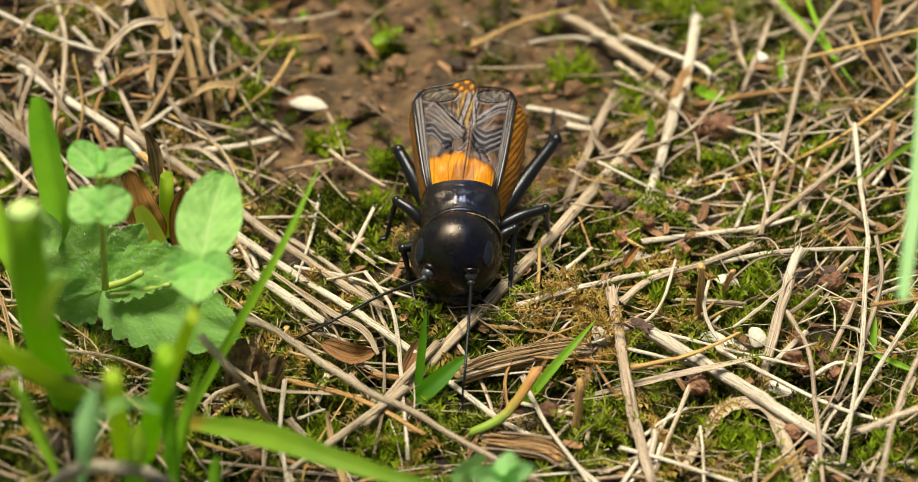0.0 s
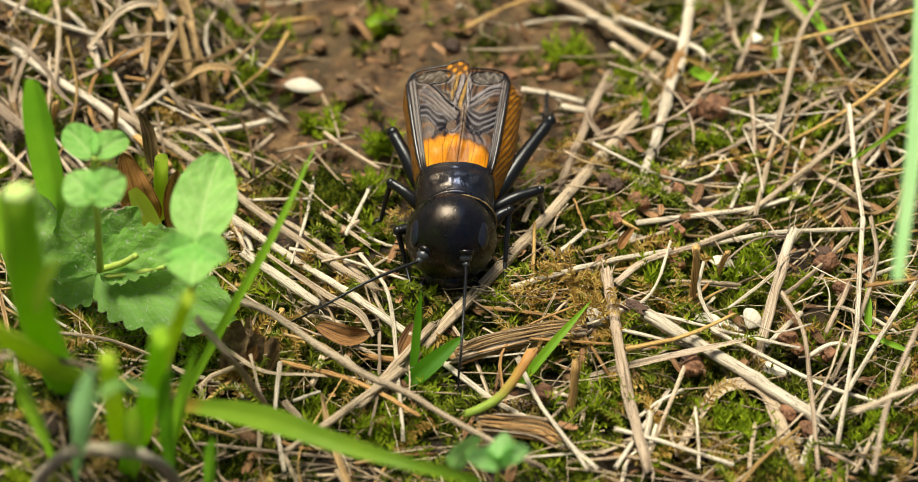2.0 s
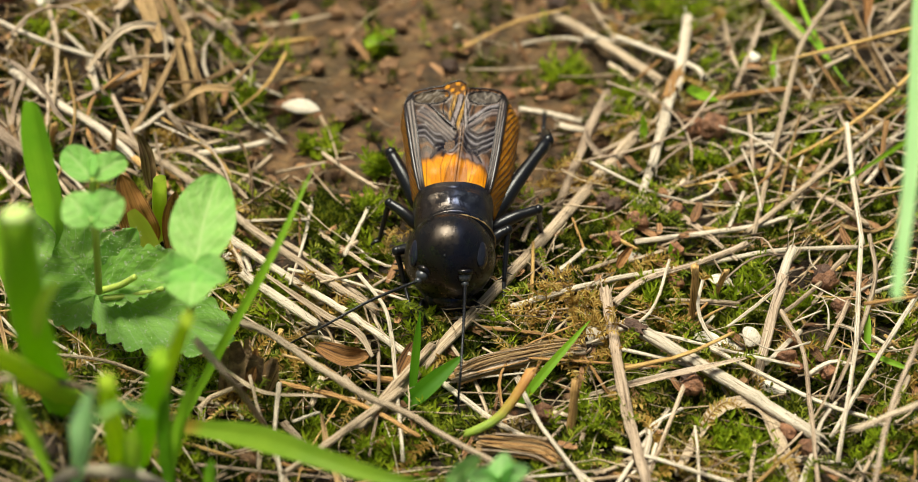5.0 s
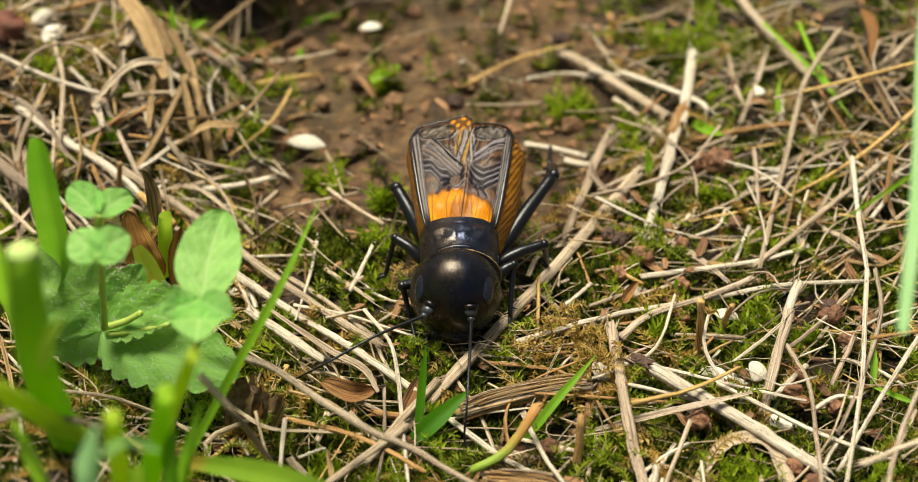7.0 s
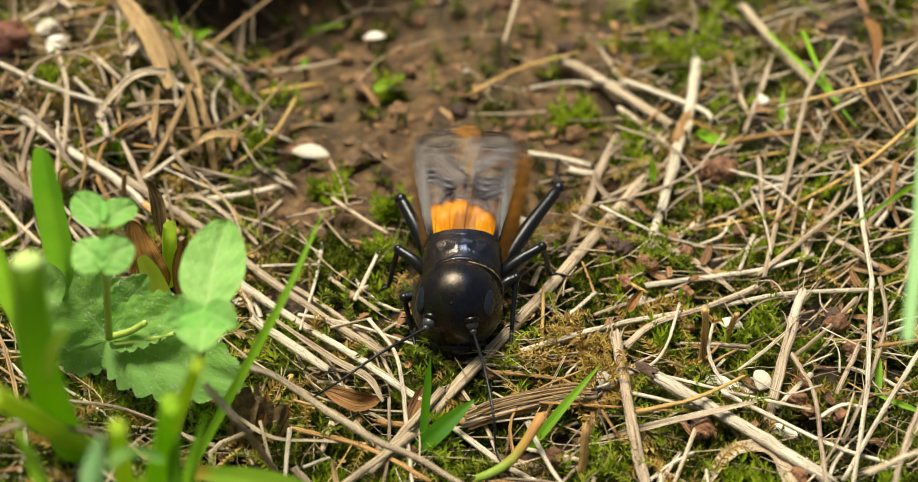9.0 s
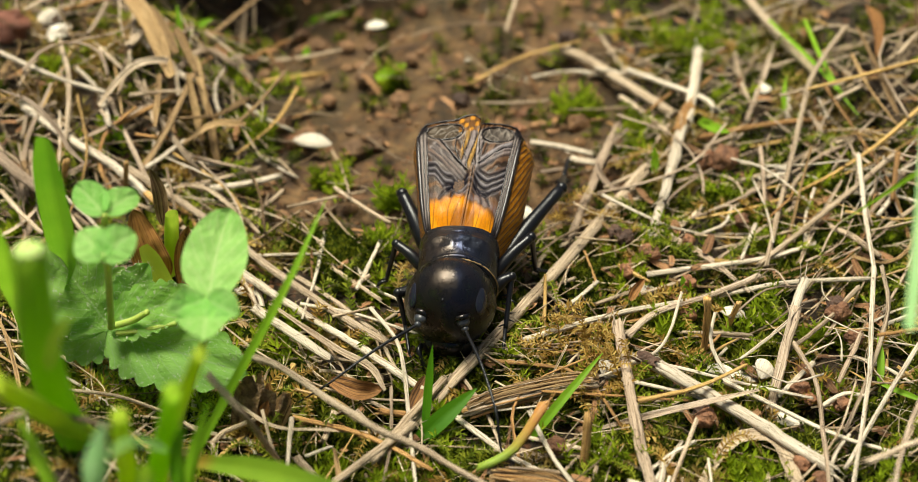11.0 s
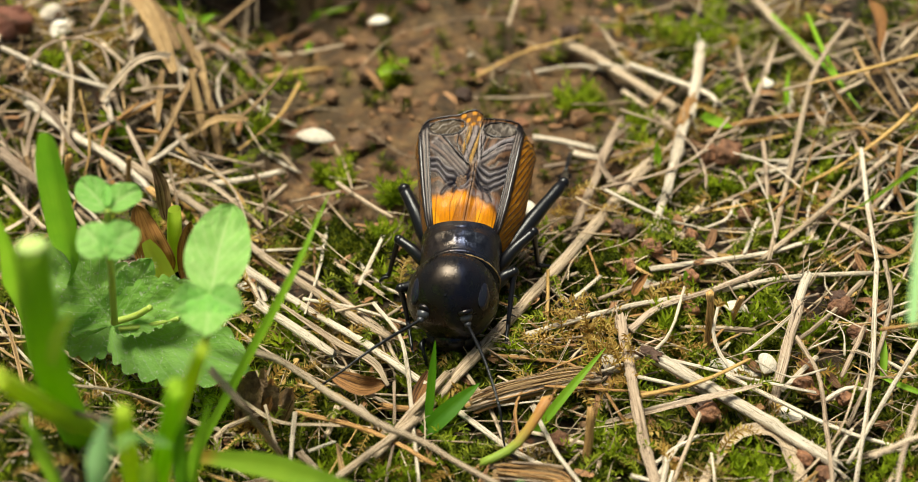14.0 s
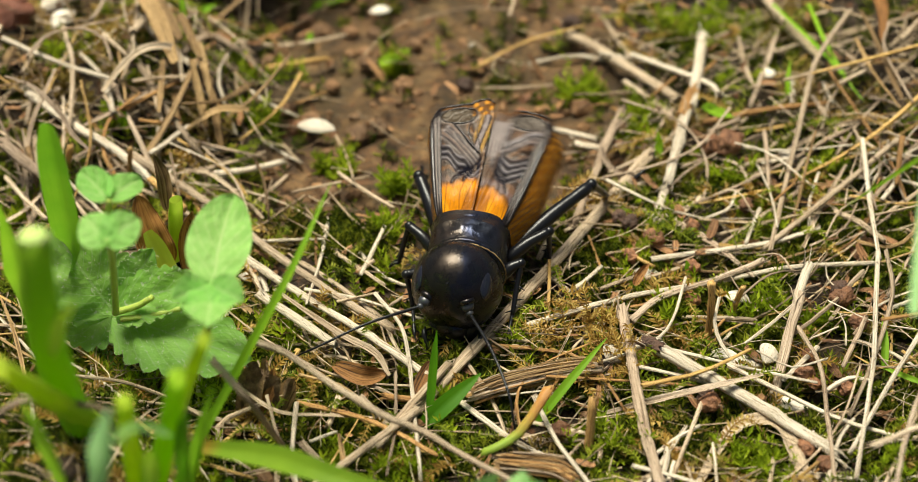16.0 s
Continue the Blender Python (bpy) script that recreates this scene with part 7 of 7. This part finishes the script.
def husk(x, y, ln, wd, turn, tilt=12, height=0.8):
    """An empty seed husk: a hollow boat of two lips."""
    v, u, f = [], [], []
    n, m = 14, 9
    for i in range(n):
        s = i / (n - 1)
        h = wd / 2 * math.sin(math.pi * min(0.995, max(0.02, s))) ** 0.7
        for k in range(m):
            a = (k / (m - 1) - 0.5) * math.pi * 0.9
            v.append((ln * (s - 0.5), h * math.sin(a), h * 0.4 * math.cos(a) + 0.1 * wd * math.sin(3 * s)))
            u.append((s * ln, a * wd / 3))
    o = len(v)
    v += [(p[0], p[1] * 0.9, p[2] - 0.06) for p in list(v)]
    u += u
    for i in range(n - 1):
        for k in range(m - 1):
            q = (i * m + k, i * m + k + 1, (i + 1) * m + k + 1, (i + 1) * m + k)
            f += [q, tuple(o + j for j in q[::-1])]
        for k in (0, m - 1):
            a, b = i * m + k, (i + 1) * m + k
            f.append((a, b, b + o, a + o))
    ob = mesh_ob("seed_husk", v, f, HUSK, uvs=u)
    ob.matrix_world = pose(x * MM, y * MM, (lie(x, y) + height) * MM, tilt, 0, turn)
    tagged(ob, "white papery seed husk lying on the turf", "seed husk", group="seed husks")


lump("soil_clod", CLOD, "reddish brown clod of soil between the stalks", "soil clod", 27.2, -4.3, 0.66, 0.80)
lump("soil_clod", CLOD, "reddish brown clod of soil between the stalks", "soil clod", 26.4, -2.0, 0.92, 0.80)
lump("soil_clod", CLOD, "reddish brown clod of soil between the stalks", "soil clod", 22.8, -9.3, 0.72, 0.80)
lump("soil_clod", CLOD, "reddish brown clod of soil between the stalks", "soil clod", 23.4, -10.1, 0.48, 0.80)
lump("soil_clod", CLOD, "reddish brown clod of soil between the stalks", "soil clod", 25.4, -10.7, 0.64, 0.80)
lump("soil_clod", CLOD, "reddish brown clod of soil between the stalks", "soil clod", 23.1, -18.0, 0.65, 0.80)
lump("soil_clod", CLOD, "reddish brown clod of soil between the stalks", "soil clod", 21.9, -16.5, 0.70, 0.80)
lump("soil_clod", CLOD, "reddish brown clod of soil between the stalks", "soil clod", 6.0, -14.6, 0.70, 0.80)
lump("soil_clod", CLOD, "reddish brown clod of soil between the stalks", "soil clod", 23.3, -7.6, 0.57, 0.80)
lump("soil_clod", CLOD, "reddish brown clod of soil between the stalks", "soil clod", 16.2, 2.1, 0.60, 0.80)
lump("soil_clod", CLOD, "reddish brown clod of soil between the stalks", "soil clod", 15.9, -1.4, 0.59, 0.80)
lump("soil_clod", CLOD, "reddish brown clod of soil between the stalks", "soil clod", 20.2, 16.1, 1.18, 0.80)
lump("soil_clod", CLOD, "reddish brown clod of soil between the stalks", "soil clod", 18.9, 16.2, 0.91, 0.80)
lump("soil_clod", CLOD, "reddish brown clod of soil between the stalks", "soil clod", 11.8, 3.4, 0.60, 0.80)
lump("soil_clod", CLOD, "reddish brown clod of soil between the stalks", "soil clod", 16.0, -12.4, 0.79, 0.80)
lump("soil_clod", CLOD, "reddish brown clod of soil between the stalks", "soil clod", 13.6, 5.2, 0.78, 0.80)
lump("soil_clod", CLOD, "reddish brown clod of soil between the stalks", "soil clod", 16.6, 6.6, 0.61, 0.80)
lump("soil_clod", CLOD, "reddish brown clod of soil between the stalks", "soil clod", 20.8, 9.4, 0.62, 0.80)
lump("soil_clod", DARK_CLOD, "dark damp clod of soil", "soil clod", 26.4, -1.0, 0.75, 0.80)
lump("soil_clod", DARK_CLOD, "dark damp clod of soil", "soil clod", 15.9, -11.6, 0.63, 0.80)
lump("soil_clod", DARK_CLOD, "dark damp clod of soil", "soil clod", 8.9, 33.4, 0.78, 0.80)
lump("soil_clod", DARK_CLOD, "dark damp clod of soil", "soil clod", 11.2, 7.4, 0.70, 0.80)
lump("soil_clod", DARK_CLOD, "dark damp clod of soil", "soil clod", 12.0, 6.8, 0.70, 0.80)
lump("soil_clod", DARK_CLOD, "dark damp clod of soil", "soil clod", 0.0, 24.6, 0.75, 0.80)
lump("pebble", RED_STONE, "reddish rounded pebble in the dead grass", "pebble", -36.4, 29.1, 1.61, 0.80)
lump("pebble", PEBBLE, "tiny pale pebble on bare soil", "pebble", 0.5, 31.3, 0.29, 0.80)
lump("soil_clod", SOIL_CLOD, "brown crumb of bare soil before the burrow", "soil clod", -10.9, 27.1, 0.67, 0.60)
lump("soil_clod", SOIL_CLOD, "brown crumb of bare soil before the burrow", "soil clod", -6.9, 21.4, 0.93, 0.60)
lump("soil_clod", SOIL_CLOD, "brown crumb of bare soil before the burrow", "soil clod", -8.7, 20.7, 1.02, 0.60)
lump("soil_clod", SOIL_CLOD, "brown crumb of bare soil before the burrow", "soil clod", -8.1, 30.0, 0.77, 0.60)
lump("soil_clod", SOIL_CLOD, "brown crumb of bare soil before the burrow", "soil clod", -12.4, 37.3, 0.91, 0.60)
lump("soil_clod", SOIL_CLOD, "brown crumb of bare soil before the burrow", "soil clod", -4.2, 32.7, 0.68, 0.60)
lump("soil_clod", SOIL_CLOD, "brown crumb of bare soil before the burrow", "soil clod", -16.2, 29.3, 0.77, 0.60)
lump("soil_clod", SOIL_CLOD, "brown crumb of bare soil before the burrow", "soil clod", 3.1, 31.4, 0.68, 0.60)
lump("soil_clod", SOIL_CLOD, "brown crumb of bare soil before the burrow", "soil clod", -5.1, 27.0, 0.86, 0.60)
lump("soil_clod", SOIL_CLOD, "brown crumb of bare soil before the burrow", "soil clod", -12.5, 22.3, 0.84, 0.60)
lump("soil_clod", SOIL_CLOD, "brown crumb of bare soil before the burrow", "soil clod", -14.4, 23.3, 0.75, 0.60)
lump("soil_clod", SOIL_CLOD, "brown crumb of bare soil before the burrow", "soil clod", -9.7, 34.7, 0.69, 0.60)
husk(-11.9, 20.6, 3.15, 1.58, -14, 12, 0.9)
husk(20.5, -7.5, 1.94, 1.61, 70, 30, 1.6)
husk(18.8, -7.6, 3.24, 1.21, -8, 12, 0.9)
husk(17.5, -7.1, 2.03, 0.97, -5, 12, 1.2)
husk(9.9, -7.3, 1.62, 1.86, 60, 20, 1.5)
husk(-33.6, 31.8, 2.87, 1.91, 40, 12, 0.9)
husk(-32.6, 29.5, 2.84, 1.70, 60, 12, 0.9)
husk(12.8, 2.1, 2.34, 1.19, -8, 12, 0.9)
husk(19.1, -1.0, 1.92, 1.09, -20, 12, 0.9)
husk(21.7, -11.5, 2.38, 1.19, -25, 12, 0.9)
husk(-15.9, 2.0, 1.70, 0.93, -20, 12, 0.9)
husk(24.2, 25.0, 1.41, 1.13, 20, 12, 0.9)
husk(-7.2, 36.6, 1.88, 1.09, 10, 12, 0.9)
husk(24.6, 15.2, 1.17, 1.35, 70, 12, 0.9)
husk(4.6, 11.3, 1.60, 1.33, 60, 12, 0.9)


# ---- what moves ----
def motions():
    # the cricket: millimetres aside and ahead from its first place, then its turn
    steps = [
        (0.0, 0, 0, 0), (4.0, -0.04, -0.02, 0.4), (8.0, 0.0, 0.03, 0.3), (8.7, 0, 0, 0.2), (9.6, -0.34, -1.15, -4.1), (10.5, -0.35, -1.17, -4.2), (12.0, -0.34, -1.22, -4.0),
        (14.0, -0.38, -1.22, -4.0), (15.0, -0.31, -1.22, -4.2), (15.5, -0.16, -1.17, -4.6), (15.8, 0.1, -1.15, -6.6), (16.0, 0.27, -1.13, -8.1),
    ]
    walk(cricket, [(t, pose(x * MM, (4 + y) * MM, 0, 0, 0, a)) for t, x, y, a in steps])

    def swing(ob, rows):
        at = ob.location.copy()
        walk(ob, [(t, pose(at.x, at.y, at.z, rx, ry, rz)) for t, rx, ry, rz in rows])

    swing(antenna_a, [(0.0, 0, 0, 0), (8.2, 0, 0, 0), (9.6, 0, 0, 14), (10.5, 0, 0, 14), (15.2, 0, 0, 13), (15.6, 0, 0, 6), (16.0, 0, 0, 2)])
    swing(antenna_b, [(0.0, 0, 0, 0), (8.2, 0, 0, 0), (9.6, 0, 0, 22), (10.5, 0, 0, 22), (15.2, 0, 0, 22), (16.0, 0, 0, 30)])
    def stride(ob, rows):
        """Bend a leg so that its knee, ankle and toe point to the given places of the cricket's own space."""
        hip, knee, ankle, toe, tibia, tarsus = LEG_JOINTS[ob]
        thigh, shin, foot = knee - hip, ankle - knee, toe - ankle
        at = ob.location.copy()
        keys = ([], [], [])
        for t, k, a, e in rows:
            k, a, e = Vector(k), Vector(a), Vector(e)
            q1 = thigh.rotation_difference(k - hip)
            new_knee = hip + q1 @ thigh
            q2 = shin.rotation_difference(a - new_knee)
            new_ankle = new_knee + q2 @ shin
            q3 = foot.rotation_difference(e - new_ankle)
            back = q1.inverted()
            keys[0].append((t, Matrix.LocRotScale(at, q1, None)))
            keys[1].append((t, Matrix.LocRotScale(thigh * MM, back @ q2, None)))
            keys[2].append((t, Matrix.LocRotScale((back @ (new_ankle - hip)) * MM, back @ q3, None)))
        for part_ob, row in zip((ob, tibia, tarsus), keys):
            walk(part_ob, row)

    rest = LEG_JOINTS[middle_b][1:4]
    tucked = ((4.67, 3.4, 5.3), (5.5, 4.9, 1.3), (7.7, 5.5, 1.0))
    stride(middle_b, [(0.0, *rest), (8.7, *rest), (9.1, (5.6, 3.2, 5.6), (6.2, 4.4, 2.4), (7.8, 4.6, 2.0)), (9.6, *tucked), (15.5, *tucked), (16.0, (5.3, 3.4, 5.1), (5.5, 4.9, 1.3), (7.2, 5.5, 1.1))])
    rest = LEG_JOINTS[hind_b][1:4]
    out = ((8.3, 8.6, 6.0), (9.1, 12.6, 1.6), (10.9, 15.0, 1.5))
    stride(hind_b, [(0.0, *rest), (15.5, *rest), (15.75, (7.6, 9.1, 6.1), (7.9, 15.0, 2.2), (8.8, 17.6, 2.0)), (15.9, *out), (16.0, *out)])
    swing(hind_a, [(0.0, 0, 0, 0), (16.0, 0, 0, 0)])

    # the wings rub in chirps; between them they rest half raised
    beats = ((4.0, 0.7), (4.9, 1), (5.6, 1), (7.3, 1), (7.5, 1), (7.6, 1), (8.0, 1), (8.2, 1), (9.0, 1), (9.6, 1), (12.0, 0.45), (12.8, 1), (13.0, 1), (13.5, 1), (14.5, 0.45), (15.6, 1), (15.88, 1))
    rows_a, rows_b = [(0.0, 0, 0, 0)], [(0.0, 0, 0, 0)]

    def lifted(t):
        return 7.0 * rise(8.5, 9.6, t)

    tick = 1 / FPS
    for t, force in beats:
        for dt, k in ((-2, 0), (-1, -1), (1, 1), (2, 0)):
            u = t + dt * tick
            if u > rows_b[-1][0] + 0.5 * tick and u < 16.0 + 1.5 * tick:
                rows_a.append((u, lifted(u), 0, 9.0 * k * force))
                rows_b.append((u, lifted(u), 0, -13.0 * k * force))
    for u, k in ((16.0 - tick, 0.0), (16.0, 0.6), (16.0 + tick, 1.1)):
        rows_a.append((u, lifted(u), 0, 4.0 * k))
        rows_b.append((u, lifted(u), 0, -13.0 * k))
    swing(wing_a, rows_a)
    swing(wing_b, rows_b)


motions()
